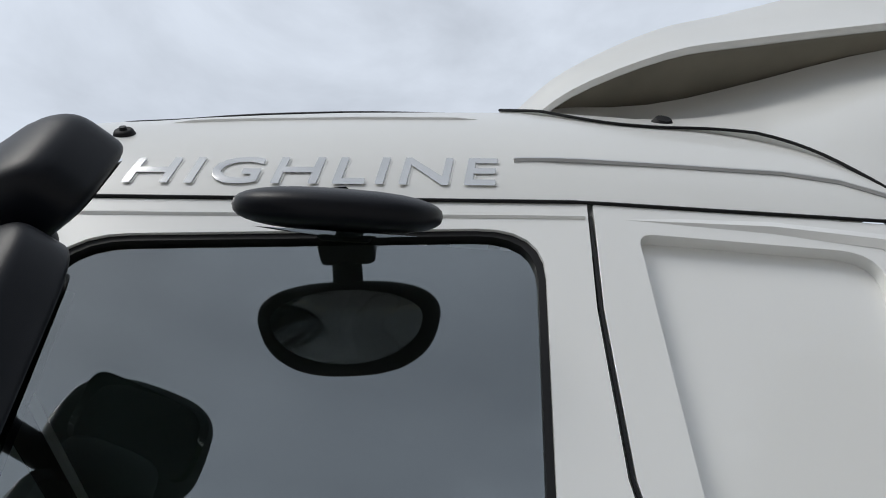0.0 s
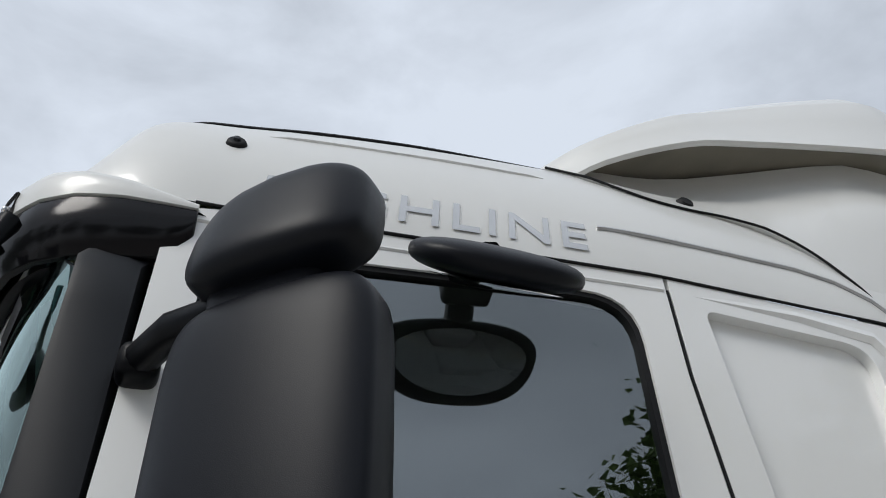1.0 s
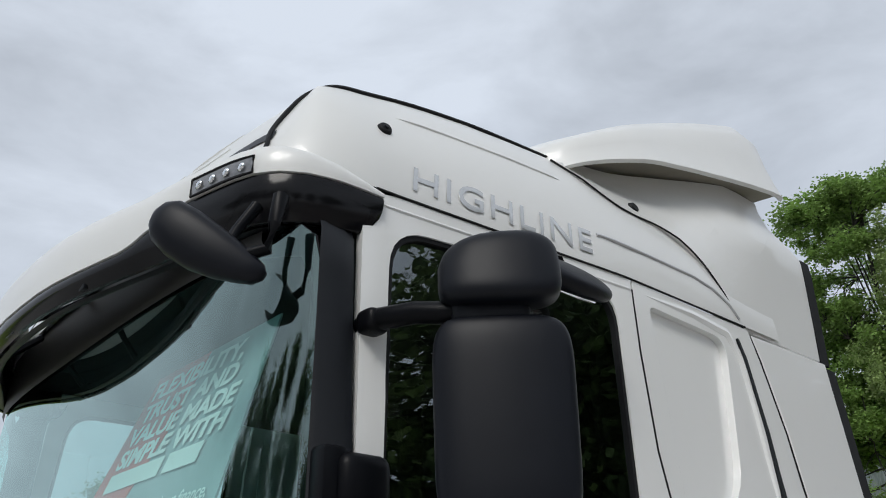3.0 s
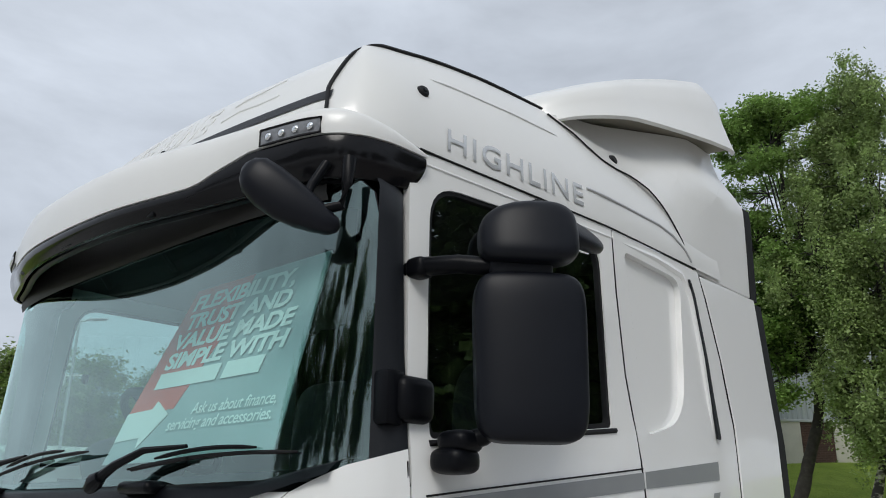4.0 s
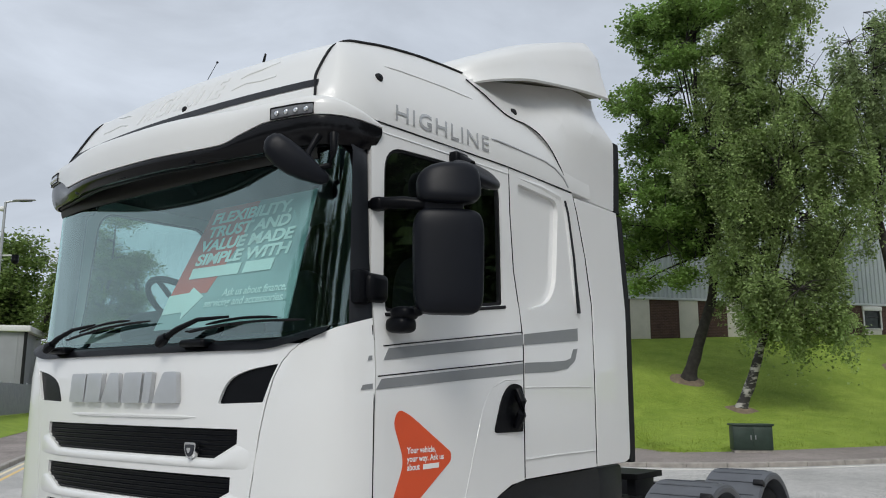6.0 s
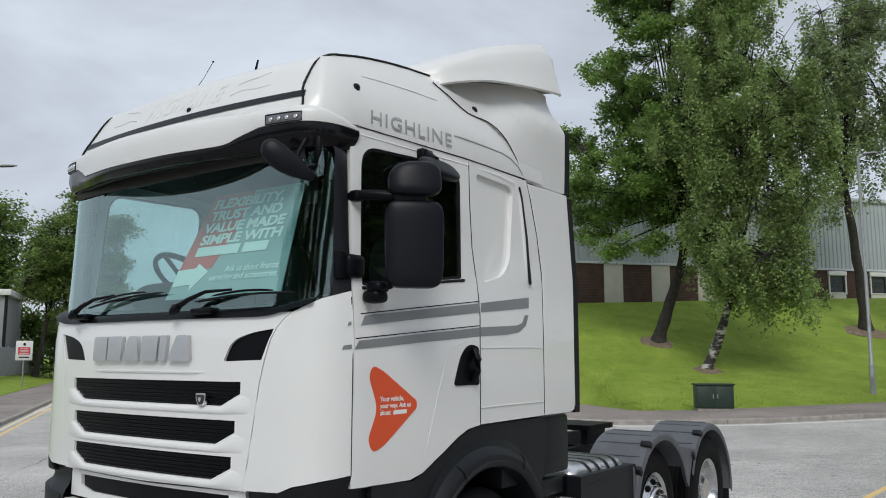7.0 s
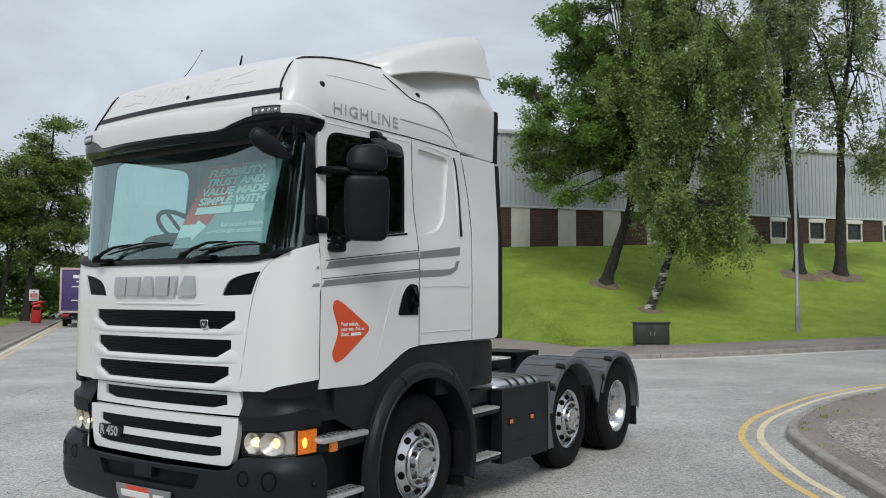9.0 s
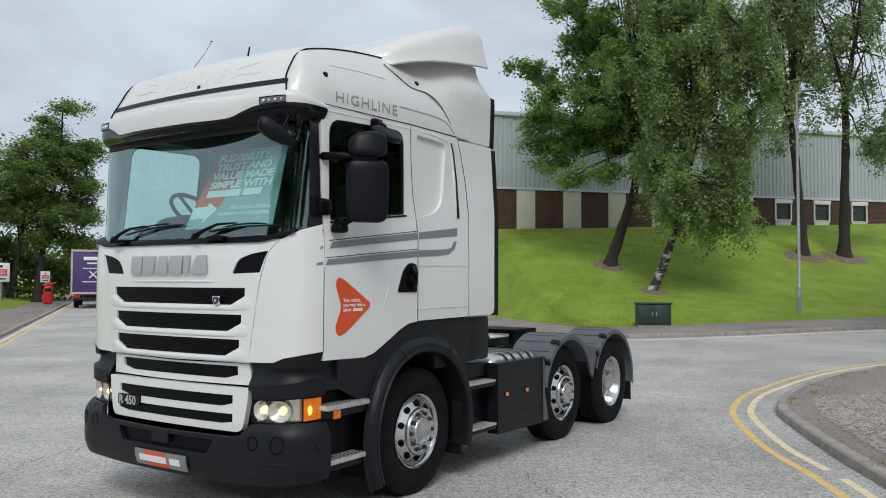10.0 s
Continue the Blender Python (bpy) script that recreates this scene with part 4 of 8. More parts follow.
box(bm, 0.30, 0.62, 0.85, 1.15, 3.55, 3.592, 0.02, 3)
part("roof_hatch_rim", bm, SEAL, roof_part)

# --- sun visor: an open shell in front of the roof, on brackets ---
VX = [0.0, 0.15, 0.30, 0.45, 0.58, 0.70, 0.86, 0.96, 1.05, 1.105, 1.14, 1.158, 1.165]
VY = [-0.165, -0.161, -0.150, -0.122, -0.087, -0.047, 0.0, 0.027, 0.058, 0.105, 0.165, 0.25, 0.372]
VA = [0.0]
for k in range(1, len(VX)):
    VA.append(VA[-1] + math.hypot(VX[k] - VX[k - 1], VY[k] - VY[k - 1]))


def va(x):
    """Distance round the visor at which it reaches x."""
    return math.copysign(float(np.interp(abs(x), VX, VA)), x)


def visor_plan(a):
    x, y = float(np.interp(a, VA, VX)), float(np.interp(a, VA, VY))
    return Vector((x, y))


def visor(a, w, off=0.0):
    """w from 0 at the top edge over 0.6 at the edge of the black lip to 1 at its foot."""
    sg, a = (1 if a >= 0 else -1), abs(a)
    p = (visor_plan(max(a - 0.06, 0)) + visor_plan(a) * 2 + visor_plan(min(a + 0.06, VA[-1]))) / 4 if 0.06 < a < VA[-1] - 0.06 else visor_plan(a)
    d = visor_plan(min(a + 0.05, VA[-1])) - visor_plan(max(a - 0.05, 0.0))
    n = Vector((d.y, -d.x)).normalized() if a > 0.02 else Vector((0, -1))
    x = p.x
    top = float(np.interp(a, [0.0, va(0.6), va(1.0), va(1.09), va(1.14), va(1.158), VA[-1]], [3.052, 3.06, 3.075, 3.072, 3.055, 3.03, 2.985]))
    edge = float(np.interp(a, [0.0, va(0.5), va(0.64), va(0.71), va(0.83), va(1.05), va(1.14), va(1.158), VA[-1]], [2.862, 2.868, 2.88, 2.915, 2.958, 2.970, 2.972, 2.972, 2.968]))
    foot = float(np.interp(a, [0.0, va(0.5), va(0.75), va(0.95), va(1.12), va(1.158), va(1.1635), VA[-1]], [2.808, 2.813, 2.828, 2.842, 2.850, 2.855, 2.866, 2.91]))
    end = max(0.0, min(1.0, (a - va(1.0)) / (VA[-1] - va(1.0))))
    if w <= 0.6:
        t = w / 0.6
        z = top + (edge - top) * t ** 1.25
        dd = float(np.interp(t, [0.0, 0.06, 0.15, 0.3, 0.5, 0.75, 1.0], [-0.10, -0.062, -0.032, -0.010, 0.0, 0.003, 0.0])) * (1 - 0.55 * end)
    else:
        t = (w - 0.6) / 0.4
        z = edge + (foot - edge) * t
        dd = -0.004 + 0.006 * math.sin(math.pi * t) - 0.022 * t * t
    dd += off
    return Vector((sg * (x + n.x * dd), p.y + n.y * dd, z))


VU = [va(x) for x in (1.165, 1.1637, 1.162, 1.160, 1.158, 1.153, 1.147, 1.14, 1.125, 1.105, 1.08, 1.05, 1.0, 0.95, 0.9, 0.86, 0.82, 0.78, 0.74, 0.7, 0.66, 0.62, 0.55, 0.45, 0.35, 0.25, 0.12, 0.0)]
VU = VU + [-u for u in reversed(VU[:-1])]


def visor_band(name, w0, w1, mat, parent=truck, label="", thick=0.014):
    bm = bmesh.new()
    ws = np.linspace(w0, w1, 11)
    f = grid_mesh(bm, [[visor(u, w) for u in VU] for w in ws])
    b = grid_mesh(bm, [[visor(u, w, -thick) for u in VU] for w in ws])
    for A, B in ((f[0], b[0]), (f[-1], b[-1])):
        for i in range(len(A) - 1):
            bm.faces.new((A[i], A[i + 1], B[i + 1], B[i]))
    for k in (0, -1):
        for i in range(len(f) - 1):
            bm.faces.new((f[i][k], f[i + 1][k], b[i + 1][k], b[i][k]))
    return part(name, bm, mat, parent, label, 40, 0.003)


visor_top = visor_band("sun_visor", 0.0, 0.595, PAINT_TRIM_DIM, truck, "white upper half of the sun visor")
visor_lip = visor_band("visor_lip", 0.605, 1.0, GLOSS_BLACK, truck, "glossy black lower half of the sun visor")
# black return of the lip, running back under the visor
bm = bmesh.new()
rows = []
for dd, dz in ((-0.024, 0.002), (-0.035, -0.003), (-0.045, 0.0), (-0.05, 0.02)):
    rows.append([visor(u, 1.0, dd) + Vector((0, 0, dz)) for u in VU])
grid_mesh(bm, rows)
part("visor_underside", bm, PLASTIC, visor_lip, "black underside of the visor", 50)
# dark sheet added to blacken the shell's inside, open towards the roof behind
bm = bmesh.new()
rows = [[visor(u, w, -0.017) for u in VU] for w in (0.97, 0.85, 0.7, 0.55, 0.4)]
rows.append([Vector((p.x * 0.985, p.y + 0.055, 2.962)) for p in rows[-1]])
grid_mesh(bm, rows)
part("visor_lining", bm, PLASTIC, visor_lip, "", 50)
# end pieces that close the visor against the cab
for sgn in (1, -1):
    bm = bmesh.new()
    rows = []
    for w in (0.62, 0.75, 0.9, 1.0):
        rows.append([visor(sgn * va(x), w, dd) for x, dd in ((1.165, -0.010), (1.165, -0.03), (1.162, -0.05), (1.158, -0.07))])
    grid_mesh(bm, rows)
    part("visor_end", bm, PLASTIC, visor_lip, "", 50)
# beam and arms behind the visor
bm = bmesh.new()
grid_mesh(bm, [[screen(x, z, o) for x in np.linspace(-1.0, 1.0, 15)] for z, o in ((2.67, 0.008), (2.69, 0.018), (2.74, 0.02), (2.80, 0.024), (2.86, 0.025), (2.89, 0.008))])
part("header_beam", bm, material("beam_grey", (0.012, 0.011, 0.010), 0.55, vary=0.1, vary_scale=6), truck, "dark brownish beam above the windscreen")
for x in (-0.95, -0.45, 0.0, 0.45, 0.95):
    bm = bmesh.new()
    p = visor(va(x), 0.75, -0.016)
    q = screen(x, 2.84, 0.03)
    tube(bm, [p, p.lerp(q, 0.5) + Vector((0, 0, -0.01)), q], [0.014, 0.011, 0.014], 6)
    box(bm, p.x - 0.04, p.x + 0.04, p.y + 0.0, p.y + 0.02, p.z - 0.03, p.z + 0.03, 0.006)
    part("visor_bracket", bm, PLASTIC, visor_lip)
for sgn in (1, -1):
    # lamp clusters
    bm = bmesh.new()
    us = np.linspace(va(0.862), va(1.052), 7)
    w_hi, w_lo = 0.36, 0.585
    grid_mesh(bm, [[visor(sgn * u, w, 0.003) for u in us] for w in (w_hi, (w_hi + w_lo) / 2, w_lo)])
    lamp = part("position_lamp", bm, LENS_GREY, visor_top, "row of small clear position lamps")
    for k in range(4):
        bm = bmesh.new()
        c = visor(sgn * va(0.89 + k * 0.044), 0.485, 0.004)
        bmesh.ops.create_icosphere(bm, subdivisions=2, radius=0.015, matrix=Matrix.Translation(c) @ Matrix.Diagonal((1, 0.45, 0.85, 1)))
        part("lens", bm, CHROME, lamp)
    bm = bmesh.new()
    tube(bm, [visor(sgn * u, w, 0.003) for u, w in [(u, w_hi) for u in us] + [(u, w_lo) for u in us[::-1]] + [(us[0], w_hi)]], 0.004, 5)
    part("lamp_rim", bm, SEAL, lamp)

# --- roof air deflector and upper side fairings ---
def deflector_x(y, z):
    back = max(0.0, min(1.0, (y - 1.5) / 0.8))
    back = back * back * (3 - 2 * back)
    near = float(np.interp(z, [2.98, 3.12, 3.3, 3.42, 3.52, 3.75], [1.205, 1.195, 1.15, 1.085, 1.0, 0.93]))
    under = max(0.0, min(1.0, (z - 3.42) / 0.26))
    return near * (1 - back) + (1.205 + 0.03 * (z - 2.98) - 0.085 * under * under * (3 - 2 * under)) * back


upper_fairing = [(1.21, 3.50), (1.25, 3.455), (1.31, 3.405), (1.42, 3.345), (1.52, 3.335), (1.63, 3.335), (1.73, 3.30), (1.82, 3.235), (1.90, 3.14), (1.96, 3.06), (2.005, 2.995), (2.60, 3.0), (2.605, 3.25), (2.605, 3.46), (2.55, 3.53), (2.49, 3.60), (2.45, 3.72), (2.2, 3.72), (1.8, 3.66), (1.4, 3.58)]
fairing_edge = [tuple(p) for p in curve_through(upper_fairing[:11], 4)]
upper_fairing = fairing_edge + upper_fairing[11:]
for sgn in (1, -1):
    pts = upper_fairing if sgn > 0 else [(-y, z) for y, z in reversed(upper_fairing)]
    bm = bent(flat_faces(pts, (), [sgn * c for c in np.arange(1.2, 2.6, 0.1)], [3.05, 3.12, 3.2, 3.28, 3.36, 3.44, 3.52, 3.6, 3.68]),
              lambda u, v, o, s=sgn: Vector((s * (deflector_x(abs(u), v) + o), abs(u), v)), 0.07)
    fair = part("upper_fairing", bm, PAINT_TRIM_DIM, truck, "white upper side air deflector", 30, 0.006)
    bm = bmesh.new()
    c = Vector((sgn * (deflector_x(1.56, 3.40) + 0.002), 1.565, 3.40))
    bmesh.ops.create_cone(bm, cap_ends=True, segments=16, radius1=0.026, radius2=0.018, depth=0.012, matrix=Matrix.Translation(c) @ Vector((sgn, 0, 0.3)).to_track_quat("Z", "Y").to_matrix().to_4x4())
    part("screw_cap", bm, SEAL, fair, "dark rubber screw cap")
    bm = bmesh.new()
    tube(bm, [Vector((sgn * (deflector_x(y, z) + 0.001), y, z)) for y, z in fairing_edge], 0.0035, 6)
    part("edge_seal", bm, SEAL, fair)
    # black rubber edge at the back
    for z0, z1 in ((1.42, 2.965), (2.99, 3.46)):
        bm = bmesh.new()
        rows = []
        for z in np.linspace(z0, z1, 8):
            xx = (deflector_x(2.56, z) if z > 2.98 else 1.26 - inset(z, 2.5)) * sgn
            rows.append([Vector((xx - sgn * 0.03, 2.602, z)), Vector((xx + sgn * 0.004, 2.602, z)), Vector((xx + sgn * 0.004, 2.672, z)), Vector((xx - sgn * 0.03, 2.68, z))])
        grid_mesh(bm, rows, close_u=True)
        part("rubber_edge", bm, SEAL, truck, "black rubber edge behind the side fairing", 20)

# y, crown, shoulder, lip height, lip half-width
SP = [(0.95, 3.515, 3.51, 3.48, 0.45), (1.05, 3.56, 3.535, 3.485, 0.66), (1.15, 3.62, 3.57, 3.49, 0.82), (1.26, 3.675, 3.61, 3.505, 0.95), (1.38, 3.735, 3.66, 3.545, 1.06), (1.6, 3.845, 3.77, 3.60, 1.15), (1.8, 3.935, 3.87, 3.638, 1.18),
      (2.06, 4.03, 3.98, 3.675, 1.215), (2.24, 4.085, 4.045, 3.695, 1.24), (2.36, 4.12, 4.085, 3.708, 1.252), (2.42, 4.12, 4.08, 3.714, 1.256), (2.465, 4.095, 4.05, 3.717, 1.256), (2.485, 4.04, 3.99, 3.717, 1.254), (2.495, 3.93, 3.88, 3.717, 1.25)]
bm = bmesh.new()
rows = []
for y, zc_, zs_, zb_, w in curve_through(SP, 4):
    zs_ = zs_ * 0.45 + (zc_ - 0.02) * 0.55
    sw_ = w - 0.075 * min(1, (zs_ - zb_) / 0.25)
    half_s = [(0.0, zc_), (0.4 * sw_, zc_ - 0.005), (0.7 * sw_, zc_ * 0.75 + zs_ * 0.25), (0.88 * sw_, zc_ * 0.35 + zs_ * 0.65 + 0.012), (0.97 * sw_, zs_), (sw_ + 0.015, zs_ * 0.78 + zb_ * 0.22), (sw_ * 0.6 + w * 0.4, zs_ * 0.5 + zb_ * 0.5), (sw_ * 0.25 + w * 0.75, zs_ * 0.2 + zb_ * 0.8), (w, zb_), (w - 0.012, zb_ - 0.012)]
    rows.append([Vector((-x, y, z)) for x, z in reversed(half_s[1:])] + [Vector((x, y, z)) for x, z in half_s])
grid_mesh(bm, rows)
sp = part("roof_deflector", bm, PAINT_TRIM_DIM, truck, "white roof air deflector", 50)
mod = sp.modifiers.new("thickness", "SOLIDIFY")
mod.thickness, mod.offset = 0.018, -1
# underside of the deflector
bm = bmesh.new()
grid_mesh(bm, [[Vector((x * (w - 0.03), y, zb_ + 0.02 + 0.05 * (1 - abs(x) ** 3))) for x in np.linspace(-1, 1, 21)] for y, zc_, zs_, zb_, w in SP[3:-1]])
part("deflector_inside", bm, material("grp_inside", (0.22, 0.20, 0.16), 0.5, vary=0.15, vary_scale=5), truck, "brownish inner face of the roof deflector")
# back wall of the cab
bm = bmesh.new()
box(bm, -1.15, 1.15, 2.24, 2.29, 1.35, 3.2, 0.02)
part("rear_wall", bm, PAINT_TRIM_DIM, truck, "white rear wall of the cab")

# --- mirrors ---
def cushion(bm, centre, half, power=3.2, nu=28, nv=14, squash=None):
    """A rounded block."""
    def f(c, p):
        return math.copysign(abs(c) ** (2 / p), c)
    rows = []
    for i in range(nv + 1):
        a = -math.pi / 2 + math.pi * i / nv
        row = []
        for j in range(nu):
            b = 2 * math.pi * j / nu
            p = Vector((f(math.cos(a), power) * f(math.cos(b), power), f(math.cos(a), power) * f(math.sin(b), power), f(math.sin(a), power)))
            if squash:
                p = squash(p)
            row.append(Vector((centre[0] + p.x * half[0], centre[1] + p.y * half[1], centre[2] + p.z * half[2])))
        rows.append(row)
    vr = grid_mesh(bm, rows, close_u=True)
    bmesh.ops.remove_doubles(bm, verts=bm.verts, dist=1e-5)


mir = new("wing_mirror")
mir.parent = truck
mir["label"] = "large black two-part wing mirror"
turn = pose(1.425, 0.50, 0, 0, 0, 47)          # turned so that its rounded back faces forwards and outwards


def housing(name, half, z, power, shape, nu=40, nv=24):
    bm = bmesh.new()
    cushion(bm, (0, 0, z), half, power, nu, nv, shape)
    for v in bm.verts:
        v.co = turn @ v.co
    return part(name, bm, MIRROR_SHELL, mir, "", 60)


def main_shape(p):
    p = p.copy()
    p.y = p.y * 0.5 if p.y > 0 else p.y * (1.1 - 0.35 * abs(p.x) ** 2)
    p.x *= 1 + 0.03 * p.z
    p.y -= 0.12 * (1 - p.z) * (1 if p.y < 0 else 0.3)
    return p


def cap_shape(p):
    p = p.copy()
    p.y = p.y * 0.5 if p.y > 0 else p.y * (1.1 - 0.3 * abs(p.x) ** 2)
    if p.z < 0:
        p.z *= float(np.interp(p.x, [-1, 0.2, 1.0], [0.88, 0.9, 0.80]))
    else:
        p.z *= float(np.interp(p.x, [-1, -0.7, -0.3, 0.2, 0.6, 1.0], [0.58, 0.72, 0.83, 0.89, 0.89, 0.83]))
        p.x *= 1 - (0.20 if p.x < 0 else 0.05) * p.z
    p.y += 0.28 * p.z
    return p


housing("main_housing", (0.148, 0.062, 0.222), 2.368, 6.0, main_shape)
housing("wide_angle_housing", (0.137, 0.074, 0.106), 2.703, 4.6, cap_shape, 40, 24)
housing("neck", (0.088, 0.045, 0.05), 2.612, 3.5, lambda p: Vector((p.x - 0.25, p.y, p.z)))
for z, h, w in ((2.37, 0.19, 0.125), (2.706, 0.068, 0.115)):
    bm = bmesh.new()
    pts = rounded([(-w, -h), (w, -h), (w, h), (-w, h)], 0.035, 5)
    bm.faces.new([bm.verts.new(turn @ Vector((a, 0.035 + (0.20 * b if z > 2.5 else 0.0), z + b))) for a, b in pts])
    part("mirror_glass", bm, MIRROR, mir)
bm = bmesh.new()
tube(bm, [Vector((1.14, 0.33, 2.618)), Vector((1.20, 0.335, 2.620)), Vector((1.29, 0.37, 2.618)), Vector((1.40, 0.46, 2.605))], [0.024, 0.027, 0.026, 0.026], 12)
cushion(bm, (1.182, 0.333, 2.618), (0.034, 0.032, 0.029), 3.6)
part("upper_arm", bm, PLASTIC, mir, "", 50)
bm = bmesh.new()
cushion(bm, (1.266, 0.390, 2.105), (0.056, 0.055, 0.034), 3.2)
cushion(bm, (1.278, 0.396, 2.152), (0.052, 0.052, 0.030), 3.0)
tube(bm, [Vector((1.285, 0.400, 2.15)), Vector((1.33, 0.425, 2.165)), Vector((1.37, 0.45, 2.20))], [0.026, 0.024, 0.022], 10)
part("lower_arm", bm, PLASTIC, mir, "", 50)
# kerb mirror over the window
ker = new("kerb_mirror")
ker.parent = truck
ker["label"] = "black kerb mirror above the door window"
dish = Matrix.Translation((1.300, 0.885, 2.855)) @ Matrix.Rotation(radians(43), 4, "Y")
bm = bmesh.new()
cushion(bm, (0, 0, 0), (0.105, 0.165, 0.034), 2.6, 40, 16, lambda p: Vector((p.x if p.x > 0 else p.x * 0.62, p.y * (1 - 0.10 * max(0, p.x)), p.z)))
for v in bm.verts:
    v.co = dish @ v.co
part("housing", bm, MIRROR_SHELL, ker, "", 60)
bm = bmesh.new()
box(bm, 1.165, 1.225, 0.84, 0.94, 2.905, 2.975, 0.012)
tube(bm, [Vector((1.18, 0.885, 2.955)), Vector((1.22, 0.885, 2.935)), Vector((1.275, 0.885, 2.895))], [0.03, 0.028, 0.03], 8)
part("stem", bm, PLASTIC, ker, "", 50)
bm = bmesh.new()
ring = [Vector(((0.080 if math.cos(a) > 0 else 0.050) * math.cos(a), 0.135 * math.sin(a), -0.0325)) for a in np.linspace(0, 2 * math.pi, 29)[:-1]]
mid = bm.verts.new(dish @ Vector((0.01, 0, -0.042)))
half_ring = [bm.verts.new(dish @ (Vector((0.01, 0, -0.040)).lerp(p, 0.55) - Vector((0, 0, 0.002)))) for p in ring]
ring = [bm.verts.new(dish @ p) for p in ring]
for k in range(28):
    j = (k + 1) % 28
    bm.faces.new((ring[k], ring[j], half_ring[j], half_ring[k]))
    bm.faces.new((half_ring[k], half_ring[j], mid))
part("mirror_glass", bm, MIRROR, ker, "", 80)

# front mirror under the visor
fm = new("front_mirror")
fm.parent = truck
fm["label"] = "black front mirror hung from the visor"
bm = bmesh.new()
fa, fb = Vector((0.985, -0.125, 2.825)), Vector((1.142, 0.07, 2.668))
ax = (fb - fa).normalized()
wide = ax.cross(Vector((0.65, -0.75, 0.1))).normalized()
deep = ax.cross(wide).normalized()
rows = []
for t, w_, d_ in ((0.0, 0.012, 0.010), (0.04, 0.036, 0.024), (0.12, 0.055, 0.034), (0.28, 0.062, 0.038), (0.48, 0.060, 0.038), (0.68, 0.050, 0.034), (0.85, 0.036, 0.026), (0.95, 0.026, 0.020), (1.0, 0.010, 0.008)):
    c = fa.lerp(fb, t) + wide * 0.012 * math.sin(math.pi * t)
    rows.append([c + wide * w_ * math.copysign(abs(math.cos(a)) ** 0.8, math.cos(a)) + deep * d_ * math.copysign(abs(math.sin(a)) ** 0.8, math.sin(a)) for a in np.linspace(0, 2 * math.pi, 25)[:-1]])
vr = grid_mesh(bm, rows, close_u=True)
bm.faces.new(vr[0])
bm.faces.new(vr[-1])
part("housing", bm, MIRROR_SHELL, fm, "", 60)
mid = fa.lerp(fb, 0.5)
bm = bmesh.new()
bm.faces.new([bm.verts.new(mid + deep * 0.0455 + ax * a + wide * b) for a, b in rounded([(-0.085, -0.048), (0.075, -0.04), (0.075, 0.04), (-0.085, 0.048)], 0.03, 4)])
part("mirror_glass", bm, MIRROR, fm)
bm = bmesh.new()
tube(bm, [fa.lerp(fb, 0.72), fa.lerp(fb, 0.80) + Vector((0.045, 0.035, 0.03)), Vector((1.165, 0.07, 2.79)), Vector((1.15, 0.09, 2.87))], [0.016, 0.014, 0.014, 0.02], 8)
tube(bm, [fa.lerp(fb, 0.62), Vector((1.07, 0.03, 2.80)), Vector((1.08, 0.07, 2.87))], [0.014, 0.012, 0.016], 8)
part("arm", bm, PLASTIC, fm, "", 50)

# --- inside of the cab ---
bm = bmesh.new()
box(bm, -1.08, 1.08, 0.32, 2.20, 1.42, 1.46)
part("cab_floor", bm, DASH, truck)
bm = bmesh.new()
rows = []
for y, z in ((0.30, 1.5), (0.24, 1.95), (0.34, 2.02), (0.50, 2.0), (0.66, 1.92), (0.72, 1.6)):
    rows.append([Vector((x, y + 0.10 * (abs(x)) ** 2.6, z + (0.06 * math.exp(-((x + 0.42) / 0.28) ** 2) if z > 1.9 else 0))) for x in np.linspace(-1.06, 1.06, 25)])
grid_mesh(bm, rows)
part("dashboard", bm, DASH, truck, "dark plastic dashboard")
bm = bmesh.new()
cushion(bm, (-0.46, 0.46, 2.09), (0.27, 0.15, 0.095), 2.6)
part("instrument_hood", bm, DASH, truck)
# steering wheel on the right-hand side of the cab
sw = new("steering_wheel")
sw.parent = truck
sw["label"] = "dark steering wheel"
bm = bmesh.new()
M = pose(-0.50, 0.63, 2.215, -35, 0, 0)
tube(bm, [M @ Vector((0.23 * math.cos(a), 0.23 * math.sin(a), 0)) for a in np.linspace(0, 2 * math.pi, 33)], 0.017, 8)
part("wheel_rim", bm, DASH, sw)
bm = bmesh.new()
for a in (0.1, math.pi - 0.1, -math.pi / 2):
    tube(bm, [M @ Vector((0.05 * math.cos(a), 0.05 * math.sin(a), -0.02)), M @ Vector((0.22 * math.cos(a), 0.22 * math.sin(a), 0))], 0.014, 6)
tube(bm, [M @ Vector((0, 0, -0.02)), M @ Vector((0, 0.0, -0.3))], 0.04, 8)
part("spokes", bm, DASH, sw)
for sx in (-0.55, 0.55):
    seat = new("cab_seat")
    seat.parent = truck
    seat["label"] = "dark fabric cab seat"
    bm = bmesh.new()
    cushion(bm, (sx, 1.25, 1.80), (0.25, 0.26, 0.09), 4)
    part("seat_cushion", bm, FABRIC, seat, "", 60)
    bm = bmesh.new()
    cushion(bm, (sx, 1.52, 2.15), (0.24, 0.08, 0.36), 4)
    part("backrest", bm, FABRIC, seat, "", 60)
    bm = bmesh.new()
    box(bm, sx - 0.2, sx + 0.2, 1.05, 1.45, 1.46, 1.72, 0.03)
    part("seat_base", bm, DASH, seat)
